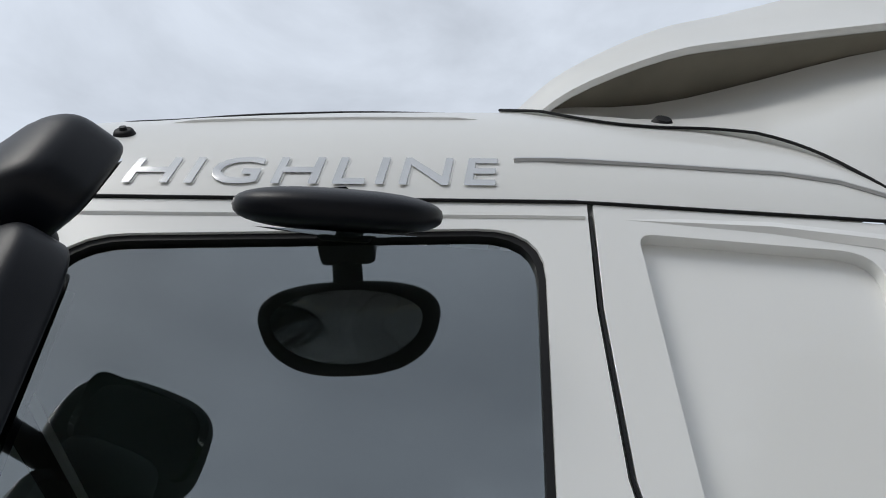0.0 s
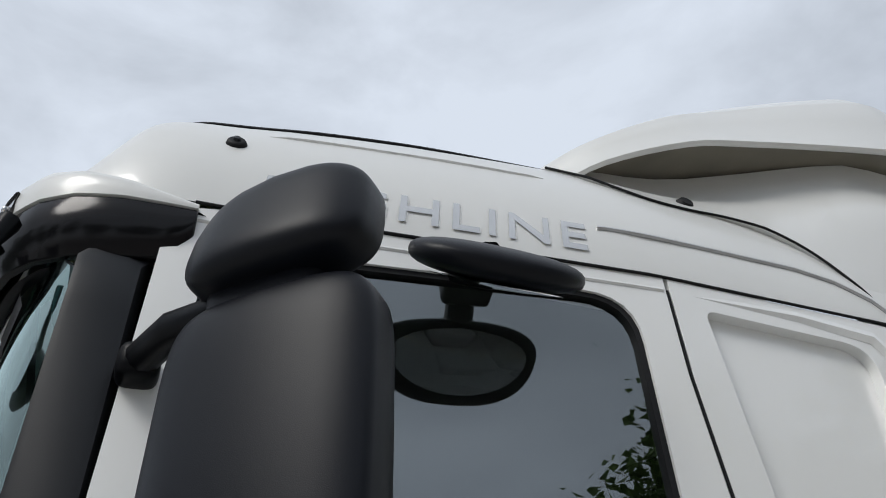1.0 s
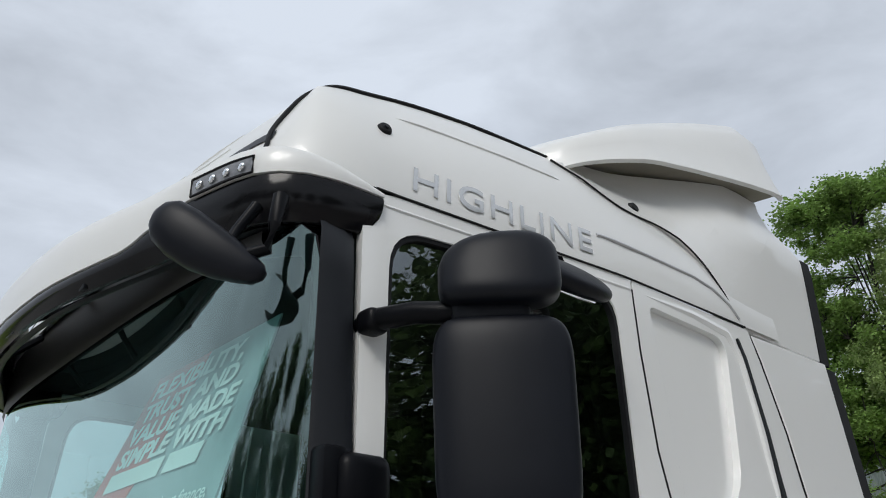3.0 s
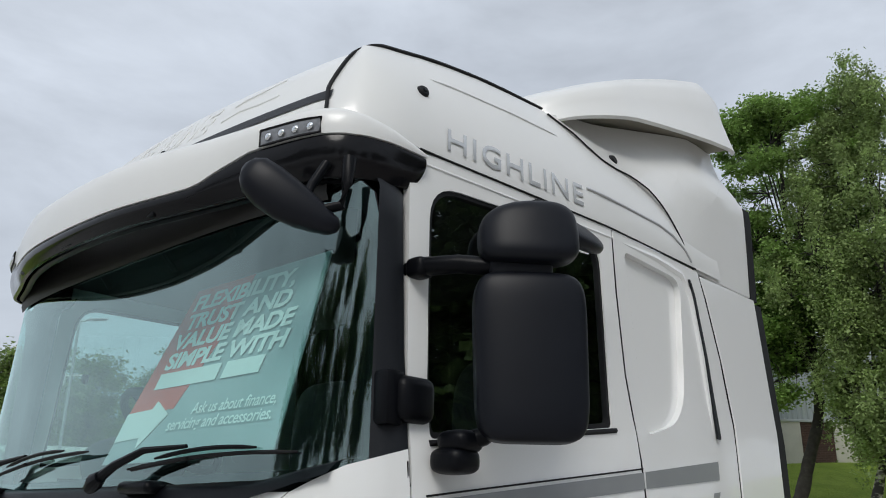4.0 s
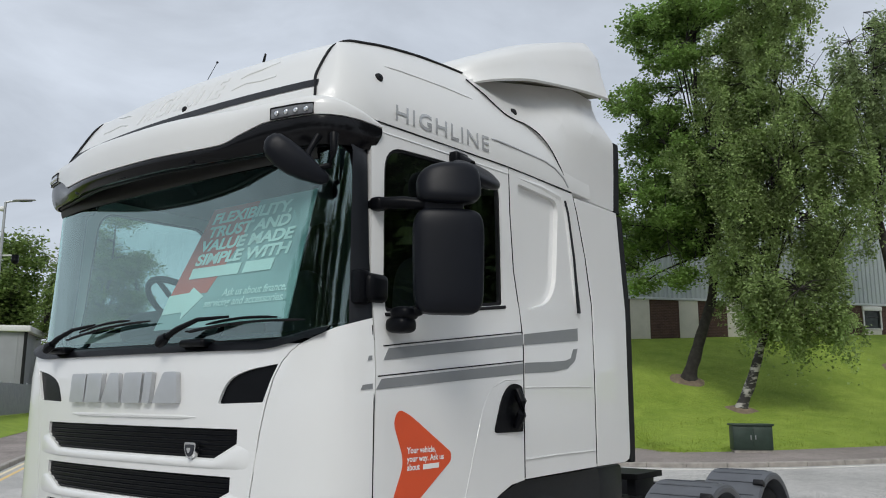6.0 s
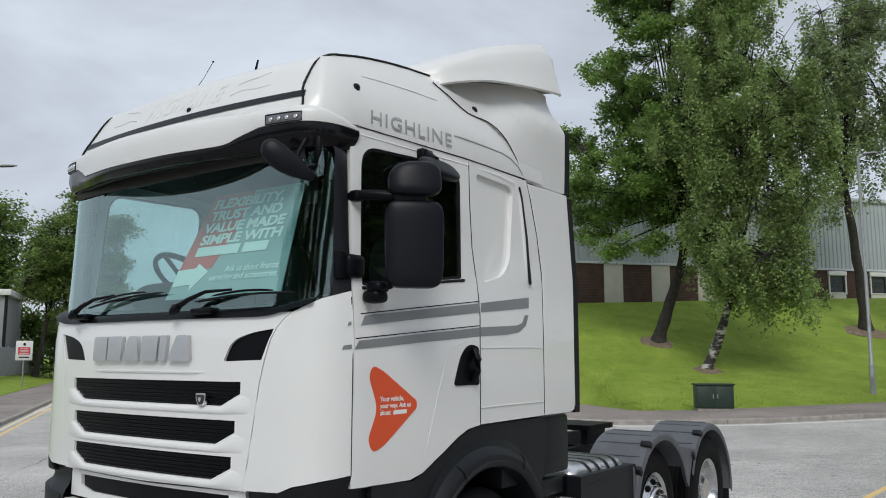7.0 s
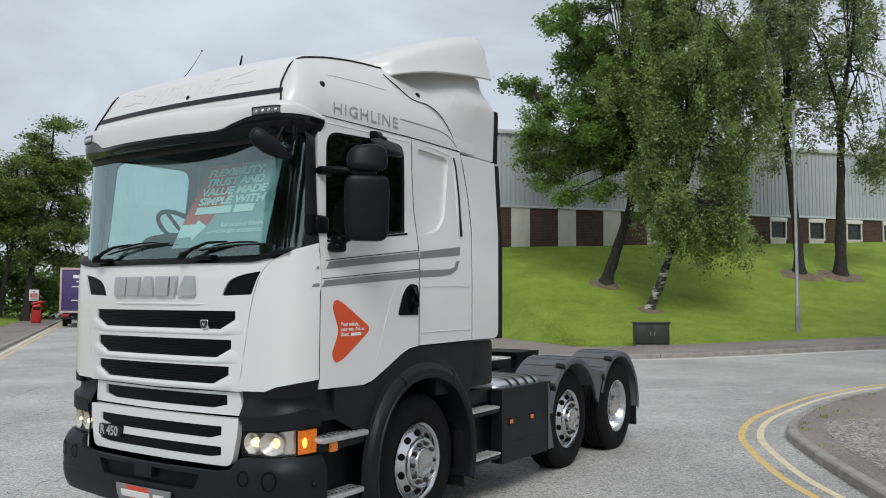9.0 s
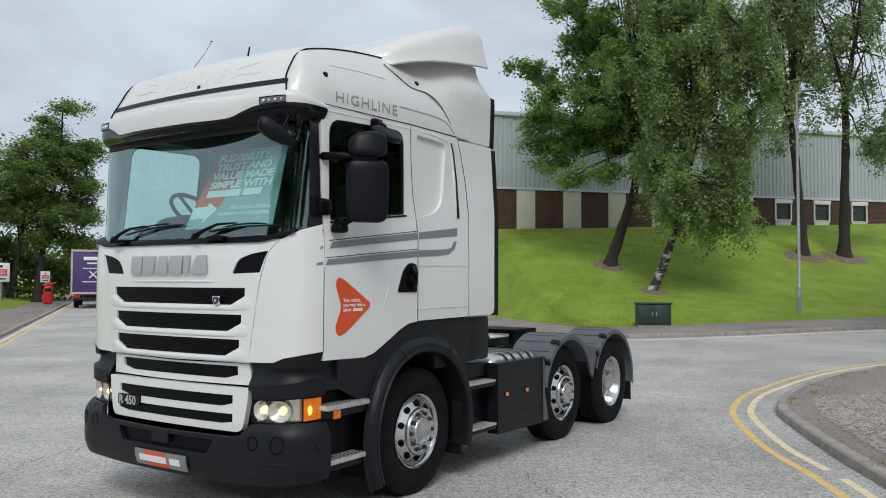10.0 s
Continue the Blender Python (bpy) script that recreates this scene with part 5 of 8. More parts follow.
# bunk, rear curtain, lining
bm = bmesh.new()
cushion(bm, (0, 1.95, 1.9), (1.05, 0.26, 0.12), 6)
part("bunk", bm, FABRIC, truck, "", 60)
bm = bmesh.new()
grid_mesh(bm, [[Vector((x, 1.72 + 0.025 * math.sin(x * 38), z)) for x in np.linspace(-1.12, 1.12, 120)] for z in (1.5, 2.2, 3.02)])
part("curtain", bm, CURTAIN, truck, "dark curtain behind the seats")
bm = bmesh.new()
grid_mesh(bm, [[Vector((x, y, 2.93)) for x in np.linspace(-1.10, 1.10, 7)] for y in (0.20, 0.8, 1.72, 2.22)])
part("headlining", bm, HEADLINER, truck)
bm = bmesh.new()
for sgn in (1, -1):
    grid_mesh(bm, [[Vector((sgn * 1.10, y, z)) for y in np.linspace(0.45, 1.72, 5)] for z in (1.45, 1.8, 2.05)])
part("door_lining", bm, DASH, truck)
# dark pleated sheet added behind the windscreen's edge, standing in for streaked reflections
bm = bmesh.new()
grid_mesh(bm, [[Vector(((1.10 - 0.20 * t), 0.285 + 0.10 * t + 0.016 * math.sin(k * 1.15) + 0.006 * math.sin(k * 0.41 + z * 3), z)) for k, t in enumerate(np.linspace(0, 1, 44))] for z in (1.96, 2.2, 2.45, 2.7, 2.9)])
part("side_curtain", bm, CURTAIN, truck, "dark pleated sheet added for streaked reflections beside the windscreen", 60)

# poster board behind the windscreen
poster = new("poster_board")
poster.parent = truck
poster["label"] = "grey and red poster board with white writing behind the windscreen"


def on_poster(x, z, off=0.0):
    """A place on the board, which leans back behind the glass: x across, z its height."""
    return Vector((x, 0.10 + 0.29 * (z - 2.13) - off, z))


def poster_poly(name, pts, mat, off, thick=0.002):
    bm = bent(flat_faces(pts, (), (), ()), lambda u, v, o: on_poster(u, v, off + o), thick)
    return part(name, bm, mat, poster)


poster_poly("board", [(-0.03, 2.12), (0.897, 2.12), (0.875, 2.72), (0.165, 2.72)], POSTER_GREY, 0.0, 0.006)
poster_poly("red_field", [(0.022, 2.285), (0.30, 2.285), (0.43, 2.50), (0.50, 2.718), (0.165, 2.718)], POSTER_RED, 0.002)
poster_poly("arrow", [(0.0, 2.193), (0.155, 2.20), (0.16, 2.166), (0.285, 2.268), (0.19, 2.318), (0.172, 2.293), (0.018, 2.287)], WHITE_FILM, 0.004)
for body, z, x0, x1, size, bold in (("FLEXIBILITY,", 2.636, 0.182, 0.748, 0.076, 0.0028), ("TRUST AND", 2.566, 0.178, 0.758, 0.076, 0.0028), ("VALUE MADE", 2.497, 0.150, 0.808, 0.076, 0.0028), ("SIMPLE WITH", 2.428, 0.146, 0.808, 0.076, 0.0028),
                                    ("Ask us about finance,", 2.258, 0.425, 0.848, 0.050, 0.0006), ("servicing and accessories.", 2.214, 0.310, 0.848, 0.050, 0.0006)):
    bm = text_mesh(body, size, bold, 0.14, 0.96)
    w = max(v.co.x for v in bm.verts)
    for v in bm.verts:
        v.co = on_poster(x0 + v.co.x / w * (x1 - x0), z + v.co.y, 0.006)
    part("writing", bm, WHITE_FILM, poster)
for x0, x1 in ((0.133, 0.49), (0.52, 0.712)):
    poster_poly("writing_bar", [(x0, 2.360), (x1, 2.360), (x1 + 0.010, 2.413), (x0 + 0.010, 2.413)], WHITE_FILM, 0.006)

# fit the inside to the raised cab
inside = {"cab_floor", "dashboard", "instrument_hood", "wheel_rim", "spokes", "seat_cushion", "backrest", "seat_base", "bunk", "curtain", "headlining", "door_lining", "side_curtain"}
for ob in truck.children_recursive:
    if ob.type == "MESH" and ob.name.split(".")[0] in inside:
        for v in ob.data.vertices:
            v.co.z = float(np.interp(v.co.z, [1.4, 1.985, 2.75, 2.95], [1.44, 2.045, 2.886, 2.985]))
            v.co.y -= 0.03

# --- wheel arches, steps and lower side ---
HUB_Z, R_TYRE = 0.515, 0.515
Y1, Y2, Y3 = 1.48, 4.26, 5.56


def arch_ring(bm, y0, r0, r1, x0, x1, a0, a1, n=20, zc_=HUB_Z):
    """A curved mudguard: from angle a0 to a1 (degrees, 0 is forward, 90 up)."""
    rows = []
    for k in range(n + 1):
        a = radians(a0 + (a1 - a0) * k / n)
        c, s = -math.cos(a), math.sin(a)
        rows.append([Vector((x, y0 + c * r, zc_ + s * r)) for x, r in ((x0, r0), (x1, r0), (x1 + 0.004, (r0 + r1) / 2), (x1 - 0.008, r1), (x1 - 0.06, r1 + 0.012), (x0, r1 + 0.012))])
    vr = grid_mesh(bm, rows, close_u=True)
    bm.faces.new(vr[0])
    bm.faces.new(vr[-1][::-1])


STRAP = [(0.55, 1.034)] + [(1.08 + 0.124 * math.sin(a), 0.91 + 0.124 * math.cos(a)) for a in np.linspace(0, math.pi / 2, 7)] + [(1.204, 0.5)]     # line of a strap round the tank


for sgn in (1, -1):
    def mx(bm):
        if sgn < 0:
            for v in bm.verts:
                v.co.x = -v.co.x
        return bm
    # front arch: flared lip and the dark skirt above it
    bm = bmesh.new()
    prof = [(-28, 0.66), (0, 0.655), (25, 0.66), (50, 0.675), (75, 0.665), (95, 0.655), (120, 0.655), (150, 0.645), (180, 0.64), (200, 0.64)]
    rows = []
    for a in np.linspace(-28, 200, 34):
        rr = float(np.interp(a, [p[0] for p in prof], [p[1] for p in prof]))
        c, s = -math.cos(radians(a)), math.sin(radians(a))
        P = lambda x, r: Vector((x, Y1 + c * r, HUB_Z + 0.01 + s * r))
        k = max(0.0, min(1.0, (a - 20) / 40)) * max(0.0, min(1.0, (150 - a) / 40))
        rows.append([P(0.85, rr - 0.02), P(1.25, rr - 0.024), P(1.288, rr - 0.018), P(1.298, rr - 0.006), P(1.302, rr + 0.012), P(1.294, rr + 0.018), P(1.294, rr + 0.050), P(1.282, rr + 0.070), P(1.25, rr + 0.088 + 0.012 * k), P(1.236, rr + 0.115 + 0.03 * k)])
    grid_mesh(bm, rows)
    arch = part("front_arch", mx(bm), BUMPER, truck, "dark grey plastic front wheel arch", 24)
    for a in (62, 118):
        bm = bmesh.new()
        c, s_ = -math.cos(radians(a)), math.sin(radians(a))
        tube(bm, [Vector((x, Y1 + c * r, HUB_Z + 0.01 + s_ * r)) for x, r in ((1.303, 0.668), (1.297, 0.69), (1.297, 0.72), (1.284, 0.742), (1.252, 0.765))], 0.0035, 5)
        part("arch_joint", mx(bm), SHADOW_GAP, arch)
    # skirt between cab and arch
    outline = [(0.42, 1.18), (0.76, 1.162), (0.93, 1.23), (1.14, 1.345), (1.36, 1.405), (2.20, 1.41), (2.24, 1.33), (2.18, 1.07), (2.15, 0.99)]
    arc = [(Y1 - math.cos(radians(a)) * 0.70, HUB_Z + math.sin(radians(a)) * 0.70) for a in np.linspace(150, 30, 16)]
    poly = outline + arc + [(0.80, 0.80), (0.42, 0.98)]
    poly = poly[::-1]
    bm = bent(flat_faces(poly, (), (0.6, 0.9, 1.2, 1.5, 1.8), (1.0, 1.1, 1.2)), lambda u, v, o: Vector((1.235 + o - 0.06 * max(0, (1.25 - v)) ** 1.0 * 0.2, u, v)), 0.03)
    part("arch_skirt", mx(bm), BUMPER, truck, "dark grey skirt above the front wheel arch", 30, 0.006)
    bm = bmesh.new()
    box(bm, 0.95, 1.215, 2.14, 2.59, 1.02, 1.415, 0.03)
    box(bm, 0.95, 1.20, 1.70, 2.14, 1.0, 1.405, 0.01)
    part("rear_skirt", mx(bm), BUMPER, truck, "dark grey box below the cab's rear corner")
    # step well in front of the wheel
    bm = bmesh.new()
    box(bm, 0.85, 1.15, 0.24, 0.80, 0.40, 1.14, 0.0)
    part("step_well", mx(bm), PLASTIC, truck)
    for x1, y1, z0, z1 in ((1.245, 0.74, 0.775, 0.835), (1.235, 0.70, 0.40, 0.455)):
        bm = bmesh.new()
        box(bm, 1.0, x1, 0.27, y1, z0, z1, 0.015)
        part("step_frame", mx(bm), BUMPER, truck)
    for zz, x1, y1 in ((0.842, 1.285, 0.73), (0.462, 1.275, 0.70)):
        bm = bmesh.new()
        box(bm, 1.05, x1, 0.255, y1, zz - 0.008, zz + 0.030, 0.01)
        tread = part("step_tread", mx(bm), ALU, truck, "perforated aluminium step tread")
        bm = bmesh.new()
        for i in range(9):
            for j in range(4):
                bmesh.ops.create_cone(bm, cap_ends=True, segments=6, radius1=0.009, radius2=0.008, depth=0.005, matrix=Matrix.Translation((1.09 + j * 0.05, 0.29 + i * (y1 - 0.33) / 8.4 + (j % 2) * 0.02, zz + 0.030)))
        tagged(part("tread_studs", mx(bm), SHADOW_GAP, tread), kind="stuff")
    bm = bmesh.new()
    box(bm, 1.236, 1.262, 0.36, 0.43, 0.768, 0.828, 0.006)
    part("side_marker", mx(bm), ORANGE_LENS, truck, "amber side marker lamp")
    # mudflap behind the front wheel
    bm = bmesh.new()
    box(bm, 0.92, 1.22, 2.08, 2.10, 0.22, 0.75, 0.004)
    part("mudflap", mx(bm), SEAL, truck, "black rubber mudflap")
    # steps and boxes between the axles
    bm = bmesh.new()
    box(bm, 0.62, 1.13, 2.06, 2.86, 0.36, 0.97, 0.01)
    part("step_box", mx(bm), PLASTIC, truck)
    for zz, x1 in ((0.80, 1.24), (0.40, 1.25)):
        bm = bmesh.new()
        box(bm, 1.0, x1, 2.15, 2.66, zz - 0.035, zz, 0.008)
        fr = part("step_frame", mx(bm), BUMPER, truck)
        bm = bmesh.new()
        box(bm, 1.05, x1 + 0.012, 2.16, 2.65, zz + 0.001, zz + 0.022, 0.006)
        for i in range(8):
            box(bm, 1.06, x1 + 0.006, 2.19 + i * 0.058, 2.203 + i * 0.058, zz + 0.022, zz + 0.029)
        part("step_tread", mx(bm), ALU, truck, "ribbed aluminium step tread")
    bm = bmesh.new()
    box(bm, 1.02, 1.16, 2.12, 2.60, 0.86, 0.985, 0.02)
    part("battery_cover", mx(bm), BUMPER, truck)
    # side skirt box with amber markers
    pts = [(2.70, 0.30), (3.64, 0.285), (3.70, 0.60), (3.70, 0.955), (2.70, 0.965)]
    bm = bent(flat_faces(rounded(pts, 0.02, 3), (), (), ()), lambda u, v, o: Vector((1.245 + o, u, v)), 0.115)
    skirt = part("side_skirt", mx(bm), BUMPER, truck, "dark grey side skirt with amber markers", 30, 0.012)
    bm = bmesh.new()
    tube(bm, [Vector((1.246, y, 0.90)) for y in (2.85, 3.0, 3.55, 3.62)], [0.002, 0.007, 0.007, 0.002], 6)
    tube(bm, [Vector((1.246, y, 0.47)) for y in (2.85, 3.0, 3.55, 3.62)], [0.002, 0.007, 0.007, 0.002], 6)
    part("skirt_ridge", mx(bm), BUMPER, skirt)
    for yy in (2.86, 3.27):
        bm = bmesh.new()
        box(bm, 1.238, 1.252, yy - 0.035, yy + 0.035, 0.63, 0.69, 0.004)
        mk = part("marker_base", mx(bm), SEAL, skirt)
        bm = bmesh.new()
        box(bm, 1.25, 1.262, yy - 0.026, yy + 0.026, 0.642, 0.678, 0.006, 3)
        part("marker_lens", mx(bm), ORANGE_LENS, mk, "amber marker lens")
    # tanks and deck behind the cab
    bm = bmesh.new()
    box(bm, 0.50, 1.20, 2.70, 3.66, 0.36, 1.03, 0.12, 5)
    part("fuel_tank", mx(bm), TANK, truck, "polished aluminium tank", 40)
    for yy in (2.98, 3.13, 3.30, 3.46):
        bm = bmesh.new()
        for q0, q1 in zip(STRAP, STRAP[1:]):
            vs = [bm.verts.new((q[0], yy + e, q[1])) for q in (q0, q1) for e in (-0.02, 0.02)]
            bm.faces.new((vs[0], vs[1], vs[3], vs[2]))
        bmesh.ops.remove_doubles(bm, verts=bm.verts, dist=1e-5)
        part("tank_strap", mx(bm), CHASSIS, truck, "", 60)
    # rear mudguards
    for yc in (Y2, Y3):
        bm = bmesh.new()
        arch_ring(bm, yc, 0.60, 0.635, 0.78, 1.275, 12 if yc == Y2 else 35, 150 if yc == Y2 else 186, 26)
        gd = part("mudguard", mx(bm), FENDER, truck, "grey ribbed rear mudguard", 40)
        for a in np.linspace(48, 118, 6):
            bm = bmesh.new()
            c, s = -math.cos(radians(a)), math.sin(radians(a))
            tube(bm, [Vector((x, yc + c * 0.648, HUB_Z + s * 0.648)) for x in (0.80, 0.86, 1.18, 1.23)], [0.004, 0.008, 0.008, 0.004], 6)
            part("mudguard_rib", mx(bm), FENDER, gd)
        for a in (36, 62):
            bm = bmesh.new()
            c, s = -math.cos(radians(a)), math.sin(radians(a))
            mm = Matrix.Translation((1.24, yc + c * 0.65, HUB_Z + s * 0.65)) @ Euler((radians(a - 90), 0, 0)).to_matrix().to_4x4()
            box(bm, -0.04, 0.045, -0.035, 0.035, -0.03, 0.015, 0.006, 2, mm)
            part("guard_clip", mx(bm), CHASSIS, gd)
        bm = bmesh.new()
        rows = []
        for a in np.linspace(12 if yc == Y2 else 20, 165 if yc == Y2 else 188, 24):
            c, s = -math.cos(radians(a)), math.sin(radians(a))
            dp = 0.10 if 30 < a < 150 else 0.16
            rows.append([Vector((1.272, yc + c * 0.636, HUB_Z + s * 0.636)), Vector((1.28, yc + c * 0.60, HUB_Z + s * 0.60)), Vector((1.272, yc + c * (0.60 - 0.02), HUB_Z + s * (0.60 - 0.02)))])
        grid_mesh(bm, rows)
        part("guard_lip", mx(bm), FENDER, gd)
    # filler pieces of the guards
    bm = bmesh.new()
    tri = [(Y2 - 0.62, 0.30), (Y2 - 0.52, 0.30), (Y2 - 0.605, 0.62), (Y2 - 0.58, 0.80), (Y2 - 0.62, 0.94)]
    bm2 = bent(flat_faces(tri), lambda u, v, o: Vector((1.26 + o, u, v)), 0.03)
    part("guard_front", mx(bm2), FENDER, truck, "", 30, 0.004)
    bm.free()
    wedge = [(Y2 + 0.50, 0.855), (Y2 + 0.58, 0.70), (Y2 + 0.65, 0.62), (Y3 - 0.61, 0.72), (Y3 - 0.55, 0.83), (Y3 - 0.45, 0.95), (Y2 + 0.36, 1.02)]
    bm2 = bent(flat_faces(wedge), lambda u, v, o: Vector((1.262 + o, u, v)), 0.03)
    part("guard_joint", mx(bm2), FENDER, truck, "", 30, 0.004)
    bm = bmesh.new()
    box(bm, 0.80, 1.24, Y3 + 0.60, Y3 + 0.63, 0.22, 0.72, 0.004)
    part("mudflap", mx(bm), SEAL, truck, "black rubber mudflap")

# --- wheels ---
def wheel(name, y, sgn, drive=False):
    w = new(name)
    w.parent = truck
    w["label"] = "black truck tyre on a polished alloy rim" if not drive else "black twin truck tyre on a deep silver rim"
    xo = 1.235 if drive else 1.185          # outer tyre face
    wid = 0.29
    bm = bmesh.new()
    R, r = R_TYRE, 0.292
    prof = [(xo - 0.03, r), (xo - 0.012, r + 0.02), (xo, r + 0.07), (xo + 0.004, r + 0.115), (xo - 0.004, R - 0.055), (xo - 0.018, R - 0.02), (xo - 0.035, R - 0.004)]
    nrib = 5
    tw = wid - 0.07
    for k in range(nrib):
        a = xo - 0.035 - tw * k / nrib
        b = xo - 0.035 - tw * (k + 1) / nrib
        prof += [(a - 0.006, R), (b + 0.006, R)] + ([(b + 0.005, R - 0.014), (b - 0.005, R - 0.014)] if k < nrib - 1 else [])
    prof += [(xo - wid + 0.018, R - 0.02), (xo - wid, r + 0.09), (xo - wid + 0.012, r + 0.02), (xo - wid + 0.03, r)]
    revolve(bm, [(h, q) for h, q in prof], 72, closed=False, centre=(0, y, HUB_Z))
    if drive:
        revolve(bm, [(h - 0.33, q) for h, q in prof], 48, closed=False, centre=(0, y, HUB_Z))
    tyre = part("tyre", bm, RUBBER, w, "", 40)
    # raised bars where the sidewall lettering stands
    for a0, a1 in ((0.35, 0.75), (2.1, 2.35), (3.6, 4.1), (5.3, 5.55)):
        bm = bmesh.new()
        rows = []
        for a in np.linspace(a0, a1, 10):
            c, s = math.cos(a), math.sin(a)
            rows.append([Vector((xo + 0.0025 + dx, y + c * q, HUB_Z + s * q)) for dx, q in ((-0.004, r + 0.075), (0.003, r + 0.078), (0.003, r + 0.112), (-0.004, r + 0.115))])
        grid_mesh(bm, rows)
        part("sidewall_bar", bm, RUBBER, tyre)
    bm = bmesh.new()
    if drive:
        prof = [(xo - 0.028, 0.287), (xo - 0.008, 0.300), (xo - 0.006, 0.288), (xo - 0.02, 0.275), (xo - 0.04, 0.262), (xo - 0.13, 0.252), (xo - 0.155, 0.235), (xo - 0.165, 0.16), (xo - 0.15, 0.14), (xo - 0.05, 0.125), (xo - 0.03, 0.10), (xo - 0.03, 0.0)]
        revolve(bm, prof, 56, closed=False, centre=(0, y, HUB_Z))
        rim = part("rim", bm, RIM, w, "deep silver rim", 30)
    else:
        prof = [(xo - 0.028, 0.287), (xo - 0.006, 0.302), (xo - 0.003, 0.296), (xo - 0.012, 0.280), (xo - 0.035, 0.266), (xo - 0.06, 0.262), (xo - 0.03, 0.232), (xo + 0.002, 0.200), (xo + 0.012, 0.190), (xo + 0.014, 0.118), (xo + 0.014, 0.05)]
        revolve(bm, prof, 64, closed=False, centre=(0, y, HUB_Z))
        rim = part("rim", bm, RIM, w, "polished rim", 30)
        bm = bmesh.new()
        revolve(bm, [(xo + 0.008, 0.194), (xo + 0.030, 0.190), (xo + 0.038, 0.183), (xo + 0.040, 0.174), (xo + 0.036, 0.168), (xo + 0.036, 0.118), (xo + 0.050, 0.114), (xo + 0.058, 0.106), (xo + 0.059, 0.098), (xo + 0.055, 0.092), (xo + 0.056, 0.0)], 48, closed=False, centre=(0, y, HUB_Z))
        part("hub_cap", bm, RIM, rim)
        # hand holes: solid black discs that paint the shade of openings
        for k in range(10):
            a = 2 * math.pi * (k + 0.5) / 10
            bm = bmesh.new()
            c = Vector((xo - 0.010, y + 0.226 * math.cos(a), HUB_Z + 0.226 * math.sin(a)))
            nrm = Vector((0.72, 0.69 * math.cos(a), 0.69 * math.sin(a)))
            q = nrm.to_track_quat("Z", "Y").to_matrix().to_4x4()
            bmesh.ops.create_cone(bm, cap_ends=True, segments=16, radius1=0.027, radius2=0.025, depth=0.014, matrix=Matrix.Translation(c) @ q)
            part("hand_hole", bm, SHADOW_GAP, rim)
        for k in range(10):
            a = 2 * math.pi * k / 10
            bm = bmesh.new()
            c = Vector((xo + 0.044, y + 0.143 * math.cos(a), HUB_Z + 0.143 * math.sin(a)))
            q = Vector((1, 0, 0)).to_track_quat("Z", "Y").to_matrix().to_4x4()
            bmesh.ops.create_cone(bm, cap_ends=True, segments=6, radius1=0.018, radius2=0.017, depth=0.018, matrix=Matrix.Translation(c) @ q)
            bmesh.ops.create_cone(bm, cap_ends=True, segments=10, radius1=0.013, radius2=0.008, depth=0.012, matrix=Matrix.Translation(c + Vector((0.012, 0, 0))) @ q)
            part("wheel_nut", bm, NUT, rim)
    if drive:
        for k in range(10):
            a = 2 * math.pi * k / 10
            bm = bmesh.new()
            c = Vector((xo - 0.152, y + 0.167 * math.cos(a), HUB_Z + 0.167 * math.sin(a)))
            bmesh.ops.create_cone(bm, cap_ends=True, segments=6, radius1=0.019, radius2=0.018, depth=0.03, matrix=Matrix.Translation(c) @ Vector((1, 0, 0)).to_track_quat("Z", "Y").to_matrix().to_4x4())
            part("wheel_nut", bm, NUT, rim)
    if sgn < 0:
        w.matrix_basis = Matrix.Rotation(math.pi, 4, "Z") @ Matrix.Translation((0, -2 * y, 0))
    return w


for sgn in (1, -1):
    wheel("front_wheel", Y1, sgn)
    wheel("middle_wheel", Y2, sgn)
    wheel("drive_wheel", Y3, sgn, True)

# --- chassis ---
bm = bmesh.new()
for sx in (-0.42, 0.34):
    box(bm, sx, sx + 0.08, 0.6, 6.25, 0.72, 0.98)
for yy in (1.46, 2.6, 3.4, 4.9, 6.15):
    box(bm, -0.36, 0.36, yy - 0.06, yy + 0.06, 0.74, 0.94)
for yy in (Y1, Y2, Y3):
    tube(bm, [Vector((-1.0, yy, HUB_Z)), Vector((1.0, yy, HUB_Z))], 0.075, 10)
part("chassis_frame", bm, CHASSIS, truck, "black steel chassis frame")
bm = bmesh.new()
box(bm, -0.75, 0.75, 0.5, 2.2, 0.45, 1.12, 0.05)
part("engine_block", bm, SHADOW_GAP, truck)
# two unseen boxes, sump and gearbox, added to block light under the lorry
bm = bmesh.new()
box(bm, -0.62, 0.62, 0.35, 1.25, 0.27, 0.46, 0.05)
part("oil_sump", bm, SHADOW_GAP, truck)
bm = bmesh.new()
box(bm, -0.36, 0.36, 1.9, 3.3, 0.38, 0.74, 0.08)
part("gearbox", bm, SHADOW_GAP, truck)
bm = bmesh.new()
tube(bm, [Vector((0, 3.2, 0.58)), Vector((0, 5.4, 0.53))], 0.07, 10)
part("drive_shaft", bm, CHASSIS, truck)
fw = new("fifth_wheel")
fw.parent = truck
fw["label"] = "black greasy coupling plate on the chassis"
bm = bmesh.new()
pl = rounded([(-0.48, 4.45), (0.48, 4.45), (0.48, 5.0), (0.30, 5.35), (0.10, 5.35), (0.06, 5.0), (-0.06, 5.0), (-0.10, 5.35), (-0.30, 5.35), (-0.48, 5.0)], 0.04, 3)
bm2 = bent(flat_faces(pl), lambda u, v, o: Vector((u, v, 1.17 + o - 0.10 * max(0, v - 5.0))), 0.05)
